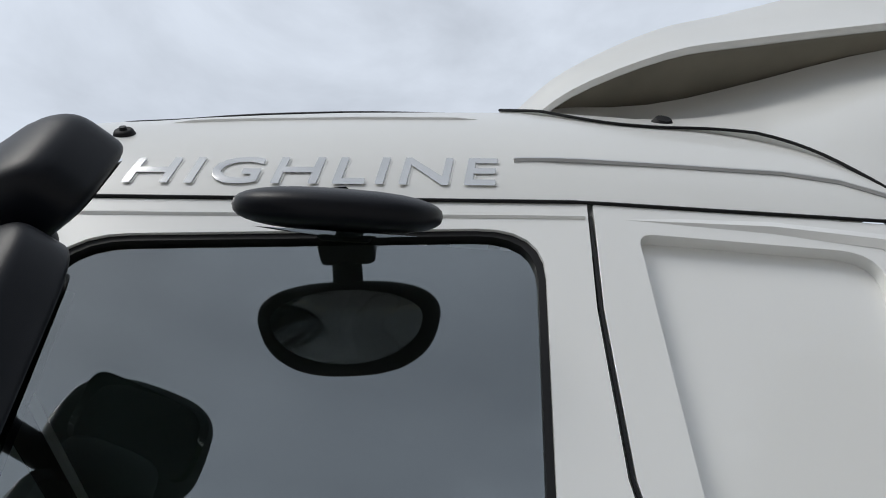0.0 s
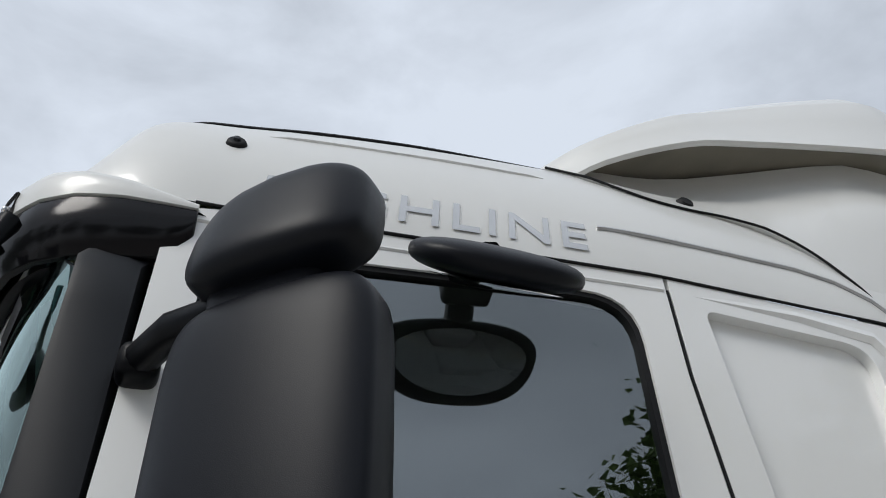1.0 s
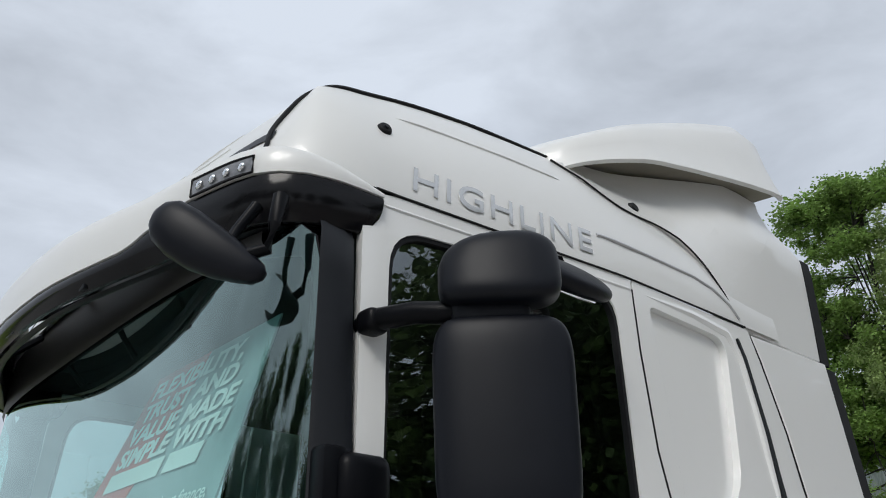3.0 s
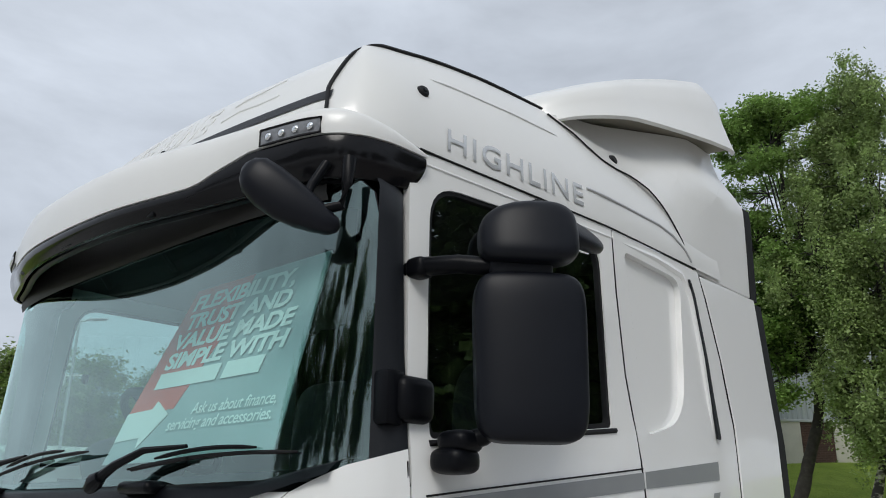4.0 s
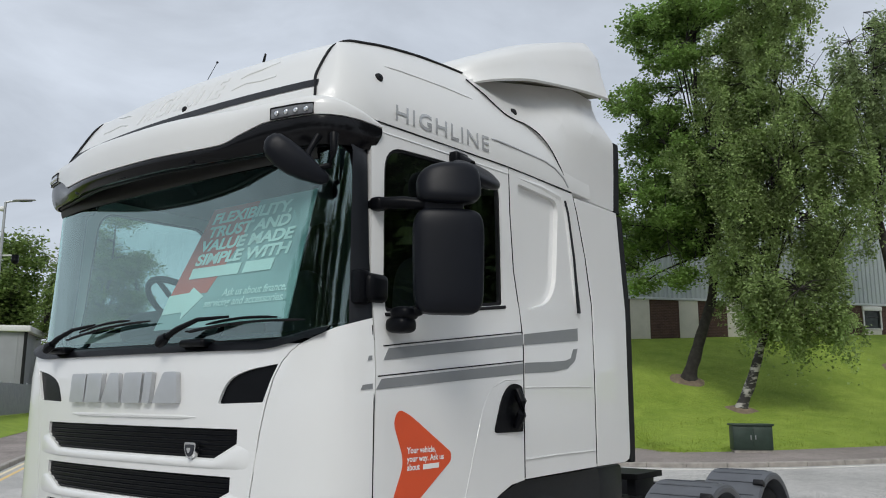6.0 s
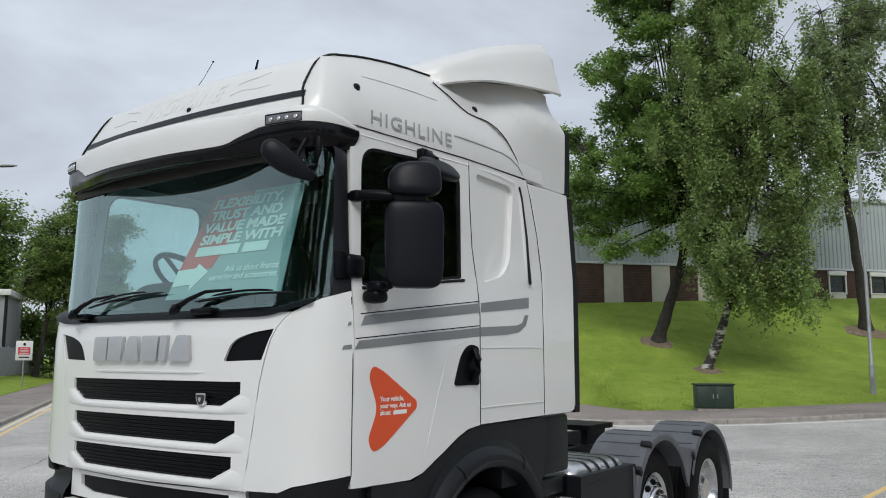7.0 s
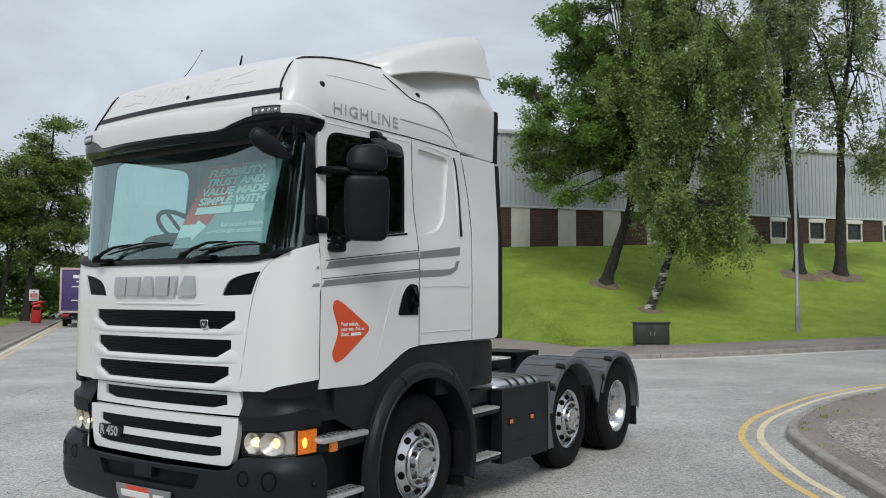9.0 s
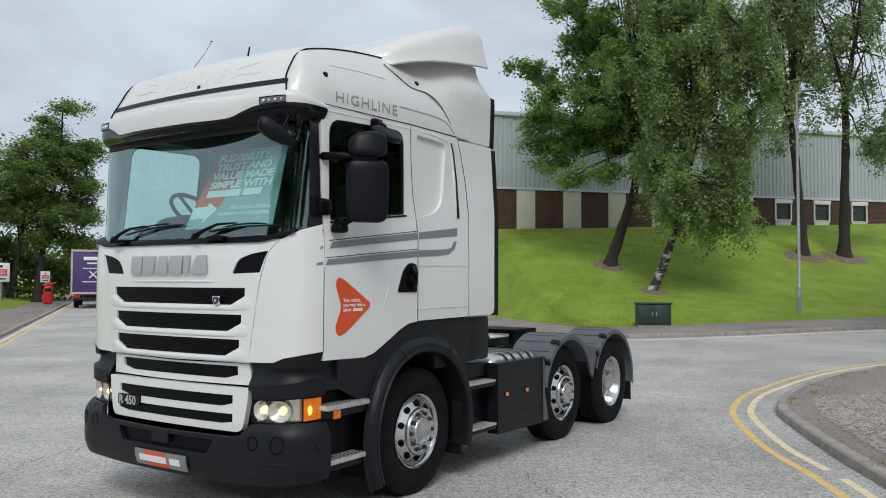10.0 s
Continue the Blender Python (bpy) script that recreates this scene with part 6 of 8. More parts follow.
part("plate", bm2, material("black_grease", (0.0035, 0.0035, 0.004), 0.45, spec=0.15, vary=0.3, vary_scale=8), fw, "", 30, 0.01)
for sx in (-0.42, 0.34):
    b_ = bmesh.new()
    box(b_, sx, sx + 0.08, 4.55, 4.95, 0.98, 1.12, 0.01)
    part("pedestal", b_, CHASSIS, fw)
bm.free()
bm = bmesh.new()
box(bm, -0.34, 0.34, 2.7, 3.9, 0.985, 1.005)
part("catwalk", bm, ALU, truck, "chequered aluminium catwalk")
bm = bmesh.new()
tube(bm, [Vector((0.1, 2.3, 1.5)), Vector((0.15, 2.7, 1.25)), Vector((0.2, 3.0, 1.15)), Vector((0.25, 3.5, 1.12)), Vector((0.2, 3.9, 1.06))], 0.022, 7)
tube(bm, [Vector((-0.1, 2.3, 1.5)), Vector((-0.12, 2.7, 1.22)), Vector((-0.05, 3.1, 1.12)), Vector((0.05, 3.6, 1.1)), Vector((0.1, 4.0, 1.04))], 0.02, 7)
part("air_lines", bm, SEAL, truck, "black coiled air lines")
bm = bmesh.new()
box(bm, -0.9, 0.9, 2.28, 2.55, 1.02, 1.36, 0.03)
part("air_tank_box", bm, CHASSIS, truck)

# ---- the ground ----

def road_z(x, y):
    """The road rises gently towards the far kerb."""
    d = 0.5 * x + 0.85 * y - 6
    return 0.03 * (math.sqrt(d * d + 4) + d) / 2 - 0.03 * 0.16 if d > -30 else 0.0


PB, PN = Vector((-1.7, 21.9)), Vector((-0.678, 0.735))      # back edge of the far footway and the way uphill


def bank(x, y):
    s = (Vector((x, y)) - PB).dot(PN)
    return float(np.interp(s, [0, 0.5, 2.5, 5.6, 8.5, 12.0, 15.2, 20.0], [0.0, 0.05, 0.30, 0.90, 2.0, 3.2, 3.95, 4.1]))


LK, LD, LN = Vector((-19.1, 8.92)), Vector((-0.82, 0.572)), Vector((-0.572, -0.82))    # left kerb: a point, its way, and away from the road

# asphalt: one sheet to the horizon
def aggregate(name, base, light, dark, scale=90.0, patch=0.5, rough=0.9, bump=0.5):
    m = bpy.data.materials.new(name)
    m.use_nodes = True
    nt = m.node_tree
    N, L = nt.nodes.new, nt.links.new
    b = nt.nodes["Principled BSDF"]
    b.inputs["Roughness"].default_value = rough
    tc = N("ShaderNodeTexCoord")
    vo = N("ShaderNodeTexVoronoi")
    vo.inputs["Scale"].default_value = scale
    L(tc.outputs["Object"], vo.inputs["Vector"])
    r1 = N("ShaderNodeValToRGB")
    r1.color_ramp.elements[0].color, r1.color_ramp.elements[1].color = (*dark, 1), (*light, 1)
    r1.color_ramp.elements[0].position, r1.color_ramp.elements[1].position = 0.25, 0.95
    e = r1.color_ramp.elements.new(0.5)
    e.color = (*base, 1)
    L(vo.outputs["Color"], r1.inputs["Fac"])
    n1 = N("ShaderNodeTexNoise")
    n1.inputs["Scale"].default_value, n1.inputs["Detail"].default_value = 0.35, 8.0
    n1.inputs["Roughness"].default_value = 0.65
    L(tc.outputs["Object"], n1.inputs["Vector"])
    mr = N("ShaderNodeMapRange")
    mr.inputs["From Min"].default_value, mr.inputs["From Max"].default_value = 0.3, 0.7
    mr.inputs["To Min"].default_value, mr.inputs["To Max"].default_value = 1 - patch * 0.5, 1 + patch * 0.5
    L(n1.outputs["Fac"], mr.inputs["Value"])
    mx = N("ShaderNodeMix")
    mx.data_type, mx.blend_type = "RGBA", "MULTIPLY"
    mx.inputs["Factor"].default_value = 1.0
    L(r1.outputs["Color"], mx.inputs["A"])
    L(mr.outputs["Result"], mx.inputs["B"])
    # small oily spots and worn streaks
    n2 = N("ShaderNodeTexNoise")
    n2.inputs["Scale"].default_value, n2.inputs["Detail"].default_value, n2.inputs["Roughness"].default_value = 5.5, 5.0, 0.6
    L(tc.outputs["Object"], n2.inputs["Vector"])
    sp2 = N("ShaderNodeMapRange")
    sp2.inputs["From Min"].default_value, sp2.inputs["From Max"].default_value = 0.60, 0.72
    sp2.inputs["To Min"].default_value, sp2.inputs["To Max"].default_value = 1.0, 0.62
    L(n2.outputs["Fac"], sp2.inputs["Value"])
    mx2 = N("ShaderNodeMix")
    mx2.data_type, mx2.blend_type = "RGBA", "MULTIPLY"
    mx2.inputs["Factor"].default_value = 1.0
    L(mx.outputs["Result"], mx2.inputs["A"])
    L(sp2.outputs["Result"], mx2.inputs["B"])
    L(mx2.outputs["Result"], b.inputs["Base Color"])
    bp = N("ShaderNodeBump")
    bp.inputs["Strength"].default_value, bp.inputs["Distance"].default_value = bump, 0.006
    L(vo.outputs["Distance"], bp.inputs["Height"])
    L(bp.outputs["Normal"], b.inputs["Normal"])
    MATS[name] = m
    return m


ASPHALT = aggregate("asphalt", (0.45, 0.438, 0.415), (0.60, 0.585, 0.555), (0.29, 0.283, 0.272), 60, 0.55)
FOOTWAY = aggregate("footway_asphalt", (0.27, 0.232, 0.212), (0.38, 0.33, 0.305), (0.16, 0.14, 0.128), 110, 0.6)
GRAVEL = aggregate("loose_gravel", (0.31, 0.28, 0.255), (0.52, 0.48, 0.44), (0.13, 0.12, 0.11), 38, 0.6, bump=0.9)
CONCRETE = material("kerb_concrete", (0.33, 0.305, 0.275), 0.85, vary=0.22, vary_scale=5, bump=0.6, bump_scale=90, dirt=(0.09, 0.085, 0.075, 0.6), dirt_scale=7)
YELLOW = material("yellow_road_paint", (0.74, 0.53, 0.20), 0.75, vary=0.15, vary_scale=9, bump=0.4, bump_scale=120, dirt=(0.3, 0.29, 0.27, 0.9), dirt_scale=9)
YELLOW_PALE = material("worn_yellow_paint", (0.76, 0.66, 0.44), 0.75, vary=0.15, vary_scale=9, bump=0.4, bump_scale=120, dirt=(0.3, 0.29, 0.27, 0.9), dirt_scale=9)
WHITE_LINE = material("white_road_paint", (0.76, 0.74, 0.68), 0.75, vary=0.15, vary_scale=9, bump=0.4, bump_scale=120, dirt=(0.2, 0.19, 0.18, 0.6), dirt_scale=12)


def grass_material():
    m = bpy.data.materials.new("mown_grass")
    m.use_nodes = True
    nt = m.node_tree
    N, L = nt.nodes.new, nt.links.new
    b = nt.nodes["Principled BSDF"]
    b.inputs["Roughness"].default_value = 0.85
    b.inputs["Specular IOR Level"].default_value = 0.2
    tc = N("ShaderNodeTexCoord")
    n1, n2 = N("ShaderNodeTexNoise"), N("ShaderNodeTexNoise")
    n1.inputs["Scale"].default_value, n1.inputs["Detail"].default_value, n1.inputs["Roughness"].default_value = 0.9, 9.0, 0.72
    n2.inputs["Scale"].default_value, n2.inputs["Detail"].default_value = 26.0, 4.0
    L(tc.outputs["Object"], n1.inputs["Vector"])
    L(tc.outputs["Object"], n2.inputs["Vector"])
    r = N("ShaderNodeValToRGB")
    r.color_ramp.elements[0].position, r.color_ramp.elements[1].position = 0.30, 0.70
    r.color_ramp.elements[0].color, r.color_ramp.elements[1].color = (0.165, 0.255, 0.030, 1), (0.30, 0.39, 0.065, 1)
    L(n1.outputs["Fac"], r.inputs["Fac"])
    mr = N("ShaderNodeMapRange")
    mr.inputs["From Min"].default_value, mr.inputs["From Max"].default_value = 0.3, 0.7
    mr.inputs["To Min"].default_value, mr.inputs["To Max"].default_value = 0.7, 1.3
    L(n2.outputs["Fac"], mr.inputs["Value"])
    mx = N("ShaderNodeMix")
    mx.data_type, mx.blend_type = "RGBA", "MULTIPLY"
    mx.inputs["Factor"].default_value = 1.0
    L(r.outputs["Color"], mx.inputs["A"])
    L(mr.outputs["Result"], mx.inputs["B"])
    L(mx.outputs["Result"], b.inputs["Base Color"])
    bp = N("ShaderNodeBump")
    bp.inputs["Strength"].default_value, bp.inputs["Distance"].default_value = 0.9, 0.05
    L(n2.outputs["Fac"], bp.inputs["Height"])
    L(bp.outputs["Normal"], b.inputs["Normal"])
    MATS["mown_grass"] = m
    return m


GRASS = grass_material()


def ground_sheet():
    def spread(lo, hi):
        fine = list(np.arange(lo, hi + 0.01, 1.5))
        return [-900, -400, -200, -120, -80] + [v for v in fine] + [90, 140, 220, 400, 900]
    xs = spread(-60, 60)
    ys = spread(-60, 75)
    verts = [(x, y, road_z(x, y) if abs(x) < 300 and abs(y) < 300 else 0.0) for y in ys for x in xs]
    k = len(xs)
    faces = [(j * k + i, j * k + i + 1, (j + 1) * k + i + 1, (j + 1) * k + i) for j in range(len(ys) - 1) for i in range(k - 1)]
    g = raw("ground", verts, faces, ASPHALT, None, "", 80)
    tagged(g, "grey worn asphalt road at a junction", "road", kind="structure")


ground_sheet()


def ribbon(name, line, width, height, mat, label, category, thick=0.0, zf=road_z, side=1, parent=None):
    """A strip along a line in plan; side: which side of the line it lies on."""
    verts, faces = [], []
    pts = [Vector(p) for p in line]
    for i, p in enumerate(pts):
        d = (pts[min(i + 1, len(pts) - 1)] - pts[max(i - 1, 0)]).normalized()
        n = Vector((d.y, -d.x)) * side
        for q in (p, p + n * width):
            z = zf(q.x, q.y)
            verts.append((q.x, q.y, z + height))
            verts.append((q.x, q.y, z - thick))
    for i in range(len(pts) - 1):
        a, b = 4 * i, 4 * (i + 1)
        faces += [(a, b, b + 2, a + 2), (a, a + 1, b + 1, b), (a + 2, b + 2, b + 3, a + 3)]
    faces += [(0, 2, 3, 1), (4 * (len(pts) - 1), 4 * (len(pts) - 1) + 1, 4 * (len(pts) - 1) + 3, 4 * (len(pts) - 1) + 2)]
    ob = raw(name, verts, faces, mat, parent, "", 40)
    if label:
        tagged(ob, label, category, kind="structure")
    return ob


def kerb_line(name, line, label, width=0.125, height=0.11, piece=0.9, limit=90, side=1):
    """A row of single kerb stones along a line."""
    holder = thing(name, label, "kerb", kind="structure")
    pts = [Vector(p) for p in line]
    ds = [0.0]
    for i in range(1, len(pts)):
        ds.append(ds[-1] + (pts[i] - pts[i - 1]).length)

    def at(s):
        s = min(max(s, 0), ds[-1])
        x, y = float(np.interp(s, ds, [p.x for p in pts])), float(np.interp(s, ds, [p.y for p in pts]))
        return Vector((x, y))
    s, k = 0.0, 0
    rng = random.Random(5)
    while s < ds[-1] - 0.1 and k < limit:
        e = min(s + piece - 0.012, ds[-1])
        rows = []
        lift = rng.uniform(-0.006, 0.006)
        for q in np.linspace(s, e, 4):
            p = at(q)
            d = (at(q + 0.05) - at(q - 0.05)).normalized()
            nrm = Vector((d.y, -d.x)) * side
            z = road_z(p.x, p.y) + lift
            rows.append([Vector((p.x, p.y, z - 0.1)), Vector((*(p + nrm * 0.006), z + height - 0.02)), Vector((*(p + nrm * 0.024), z + height)), Vector((*(p + nrm * width), z + height)), Vector((*(p + nrm * width), z - 0.1))])
        bm = bmesh.new()
        vr = grid_mesh(bm, rows)
        bm.faces.new(vr[0])
        bm.faces.new(vr[-1][::-1])
        ob = part("kerb_stone", bm, CONCRETE, holder, "", 30)
        s, k = s + piece, k + 1
    return holder


# near footway on the right with its curved kerb
near_kerb = curve_through([(26.0, -34.0), (16.5, -18.0), (9.5, -6.0), (7.2, -2.2), (5.6, 0.9), (4.78, 2.7), (4.31, 3.73), (3.79, 4.75), (3.12, 6.24), (2.75, 7.25), (2.65, 8.5), (2.83, 10.1), (3.15, 11.2), (3.65, 12.3), (5.2, 14.2), (8.0, 16.6), (13.0, 20.5), (24.0, 29.5), (44.0, 47.0)], 8)
kerb_line("kerb_near", near_kerb, "curved concrete kerb round the near footway", limit=140, side=1)


def area(name, outline, mat, label, category, height, zf=road_z, step=1.0, extra=None):
    """A flat-cut area of ground that follows the slope."""
    xs, ys = [p[0] for p in outline], [p[1] for p in outline]
    flat = flat_faces([(p[0], p[1]) for p in outline], (), [c for c in np.arange(math.floor(min(xs)), max(xs), step) if min(xs) + 0.01 < c < max(xs) - 0.01], [c for c in np.arange(math.floor(min(ys)), max(ys), step) if min(ys) + 0.01 < c < max(ys) - 0.01])
    bm = bent(flat, lambda u, v, o: Vector((u, v, zf(u, v) + height + o)), 0.0)
    ob = part(name, bm, mat, None, "", 80, normals=False)
    tagged(ob, label, category, kind="structure")
    return ob


inner_kerb = []
for i, p in enumerate(near_kerb):
    d = (near_kerb[min(i + 1, len(near_kerb) - 1)] - near_kerb[max(i - 1, 0)]).normalized()
    inner_kerb.append(p + Vector((d.y, -d.x)) * 0.12)
area("pavement_near", inner_kerb + [Vector((70, 47)), Vector((70, -34))], FOOTWAY, "brownish asphalt footway inside the kerb", "pavement", 0.102, step=1.5)
grav = [tuple(p) for p in curve_through([(7.2, 0.0), (6.0, 1.0), (4.95, 3.0), (4.3, 4.5), (3.6, 6.1), (3.2, 7.3), (3.15, 8.2), (3.9, 8.7), (5.2, 8.85), (7.0, 9.0), (8.6, 8.3), (9.4, 6.0), (9.2, 3.0), (8.4, 0.8), (7.2, 0.0)], 6)[:-1]]
area("gravel_patch", grav, GRAVEL, "patch of loose gravel on the footway", "gravel", 0.107, step=1.5)


def gravel_stones():
    """Loose stones on the gravel patch and along the kerb."""
    rng = random.Random(11)
    verts, faces = [], []
    poly = [Vector(p) for p in grav]
    n = 0
    while n < 3800:
        y = rng.uniform(2.0, 9.0)
        x = rng.uniform(2.9, 7.2)
        inside, j = False, len(poly) - 1
        for i in range(len(poly)):
            if (poly[i].y > y) != (poly[j].y > y) and x < (poly[j].x - poly[i].x) * (y - poly[i].y) / (poly[j].y - poly[i].y) + poly[i].x:
                inside = not inside
            j = i
        if not inside:
            continue
        r = rng.uniform(0.006, 0.02)
        c = Vector((x, y, road_z(x, y) + 0.107 + r * 0.3))
        b = len(verts)
        a0 = rng.uniform(0, 6.28)
        for k in range(4):
            verts.append(tuple(c + Vector((math.cos(a0 + k * 1.57) * r * rng.uniform(0.7, 1.3), math.sin(a0 + k * 1.57) * r * rng.uniform(0.7, 1.3), -r * 0.3))))
        verts.append(tuple(c + Vector((rng.uniform(-.3, .3) * r, rng.uniform(-.3, .3) * r, r * 0.6))))
        faces += [(b + k, b + (k + 1) % 4, b + 4) for k in range(4)]
        n += 1
    g = raw("gravel", verts, faces, material("gravel_stone", (0.32, 0.29, 0.27), 0.85, vary=0.35, vary_scale=30), None, "", 10)
    tagged(g, "loose grey and brown gravel stones", "gravel", kind="stuff")


gravel_stones()

# double yellow lines round the near kerb
outer_line = curve_through([(25.6, -34.0), (16.1, -18.0), (9.1, -6.0), (6.75, -2.4), (5.1, 0.75), (4.3, 2.65), (3.73, 3.80), (3.09, 4.87), (2.50, 6.2), (2.20, 7.1), (2.05, 8.2), (2.09, 9.3), (2.46, 11.5), (3.3, 13.5), (4.8, 15.2), (7.2, 16.7), (12.0, 20.8), (23.2, 30.2), (43.0, 47.8)], 8)


def shifted(line, d):
    out = []
    for i, p in enumerate(line):
        v = (line[min(i + 1, len(line) - 1)] - line[max(i - 1, 0)]).normalized()
        out.append(p + Vector((v.y, -v.x)) * d)
    return out


ribbon("yellow_line_outer", outer_line, 0.085, 0.004, YELLOW, "worn yellow road line", "road marking")
inner_line = shifted(outer_line, 0.22)
k = len(inner_line)
YCUT = min(range(k), key=lambda i: abs(inner_line[i].y - 4.0)) / k       # where the inner line is broken
ribbon("yellow_line_inner", inner_line[: int(k * YCUT)], 0.085, 0.004, YELLOW_PALE, "worn pale inner yellow line", "road marking")
ribbon("yellow_line_inner_far", inner_line[int(k * YCUT) + 1:], 0.085, 0.004, YELLOW_PALE, "worn pale inner yellow line", "road marking")

# far side: kerb, footway, grass bank
far_kerb = curve_through([(-60, 58), (-30, 34.6), (-14, 22.2), (-8.0, 17.6), (-5.2, 16.4), (-2.6, 17.25), (-0.85, 18.6), (0.98, 20.5), (3.16, 22.7), (8.0, 27.4), (16, 35), (40, 58)], 8)
kerb_line("kerb_far", far_kerb[28:], "concrete kerb of the far footway", piece=0.9, limit=75, side=-1)
ribbon("road_edge_line", shifted(far_kerb[20:], 0.30), 0.10, 0.004, WHITE_LINE, "pale worn edge line along the far kerb", "road marking", side=1)
back_edge = shifted(far_kerb, -3.1)
ribbon("pavement_far", shifted(far_kerb, -0.12), 3.0, 0.10, FOOTWAY, "grey asphalt footway below the grass bank", "pavement", side=-1)


def lawn_bank():
    verts, faces = [], []
    line = back_edge
    steps = [0, 0.12, 0.3, 0.6, 1.0, 1.5, 2, 2.6, 3.2, 4, 5, 6, 7, 8, 9.5, 11, 13, 15, 18, 22, 27, 34]
    n = len(steps)
    # along the middle of the bank, offset uphill
    for i in range(len(line)):
        p = line[i]
        for s in steps:
            q = p + PN * s if p.x > -7 else p + (PN * s)
            z = road_z(p.x, p.y) + 0.10 + bank(*(PB + PN * s)) + (0.03 * min(1, s)) + 0.04 * noise.noise(Vector((q.x * 0.35, q.y * 0.35, 0))) * min(1, s)
            if s == 0:
                z = road_z(p.x, p.y) + 0.08
            verts.append((q.x, q.y, z))
    for i in range(len(line) - 1):
        for j in range(n - 1):
            a = i * n + j
            faces.append((a, a + n, a + n + 1, a + 1))
    ob = raw("lawn_bank", verts, faces, GRASS, None, "", 80)
    tagged(ob, "mown green grass bank rising to the warehouse", "lawn", kind="structure")


lawn_bank()


def bank_z(x, y):
    """Height of the grass at a place on the bank."""
    best = None
    for p in back_edge:
        r = Vector((x, y)) - p
        s = r.dot(PN)
        t = abs(r.dot(Vector((PN.y, -PN.x))))
        if s > -0.5 and (best is None or t < best[0]):
            best = (t, road_z(p.x, p.y) + 0.10 + bank(*(PB + PN * max(s, 0))) + 0.03)
    return best[1]


# left side: kerb, footway, lawn
left_kerb = [LK + LD * s for s in np.arange(-14, 150, 4.0)]
ribbon("pavement_left", [p + LN * 0.12 for p in left_kerb], 2.4, 0.10, FOOTWAY, "grey footway along the side road", "pavement", side=-1)
kerb_line("kerb_left", left_kerb[1:26], "concrete kerb along the side road", piece=1.8, limit=60, side=-1)
ribbon("yellow_line_left", [p - LN * 0.35 for p in left_kerb], 0.09, 0.004, YELLOW, "yellow line along the side road", "road marking", side=1)
ribbon("yellow_line_left_inner", [p - LN * 0.12 for p in left_kerb], 0.09, 0.004, YELLOW_PALE, "worn yellow line along the side road", "road marking", side=1)


def left_z(x, y):
    """The lawn beside the side road rises gently from the footway."""
    s = (Vector((x, y)) - LK).dot(LN)
    return road_z(x, y) + 0.11 + float(np.interp(s, [2.5, 5.0, 9.0, 30.0], [0.0, 0.45, 1.2, 1.6]))


lawn_l = [LK + LN * 2.5 + LD * -14, LK + LN * 2.5 + LD * 150, LK + LN * 60 + LD * 150, LK + LN * 60 + LD * -14]
area("lawn_left", [tuple(p) for p in lawn_l], GRASS, "mown grass beside the side road", "lawn", 0.0, zf=left_z, step=3.0)

# ---- trees ----
def leaf_material(name, low, high, glow=0.35):
    m = bpy.data.materials.new(name)
    m.use_nodes = True
    nt = m.node_tree
    N, L = nt.nodes.new, nt.links.new
    b = nt.nodes["Principled BSDF"]
    out = nt.nodes["Material Output"]
    b.inputs["Roughness"].default_value = 0.55
    b.inputs["Specular IOR Level"].default_value = 0.3
    geo = N("ShaderNodeNewGeometry")
    r = N("ShaderNodeValToRGB")
    r.color_ramp.elements[0].color, r.color_ramp.elements[1].color = (*low, 1), (*high, 1)
    L(geo.outputs["Random Per Island"], r.inputs["Fac"])
    tc, n = N("ShaderNodeTexCoord"), N("ShaderNodeTexNoise")
    n.inputs["Scale"].default_value, n.inputs["Detail"].default_value = 1.1, 4.0
    L(tc.outputs["Object"], n.inputs["Vector"])
    mr = N("ShaderNodeMapRange")
    mr.inputs["From Min"].default_value, mr.inputs["From Max"].default_value = 0.3, 0.7
    mr.inputs["To Min"].default_value, mr.inputs["To Max"].default_value = 0.6, 1.45
    L(n.outputs["Fac"], mr.inputs["Value"])
    mx = N("ShaderNodeMix")
    mx.data_type, mx.blend_type = "RGBA", "MULTIPLY"
    mx.inputs["Factor"].default_value = 1.0
    L(r.outputs["Color"], mx.inputs["A"])
    L(mr.outputs["Result"], mx.inputs["B"])
    L(mx.outputs["Result"], b.inputs["Base Color"])
    tl, mix = N("ShaderNodeBsdfTranslucent"), N("ShaderNodeMixShader")
    L(mx.outputs["Result"], tl.inputs["Color"])
    mix.inputs[0].default_value = glow
    L(b.outputs[0], mix.inputs[1])
    L(tl.outputs[0], mix.inputs[2])
    L(mix.outputs[0], out.inputs[0])
    MATS[name] = m
    return m


# a shaded copy of the leaf colour, for trees that reflect as dark
LEAF_SHADED = leaf_material("shaded_leaf", (0.05, 0.085, 0.03), (0.11, 0.17, 0.055), 0.35)
LEAF_DARK = leaf_material("broad_leaf", (0.155, 0.25, 0.066), (0.26, 0.40, 0.108), 0.40)
LEAF_BIRCH = leaf_material("birch_leaf", (0.22, 0.30, 0.11), (0.32, 0.42, 0.155), 0.40)
LEAF_PALE = leaf_material("willow_leaf", (0.20, 0.27, 0.115), (0.34, 0.42, 0.20), 0.42)
LEAF_FAR = leaf_material("far_leaf", (0.11, 0.18, 0.05), (0.25, 0.34, 0.10), 0.5)
BARK = material("dark_bark", (0.034, 0.030, 0.026), 0.95, vary=0.4, vary_scale=6, bump=1.0, bump_scale=25, dirt=(0.08, 0.075, 0.062, 0.5), dirt_scale=5)
EARTH = material("bare_earth", (0.19, 0.145, 0.10), 0.95, vary=0.3, vary_scale=5, bump=0.9, bump_scale=40)


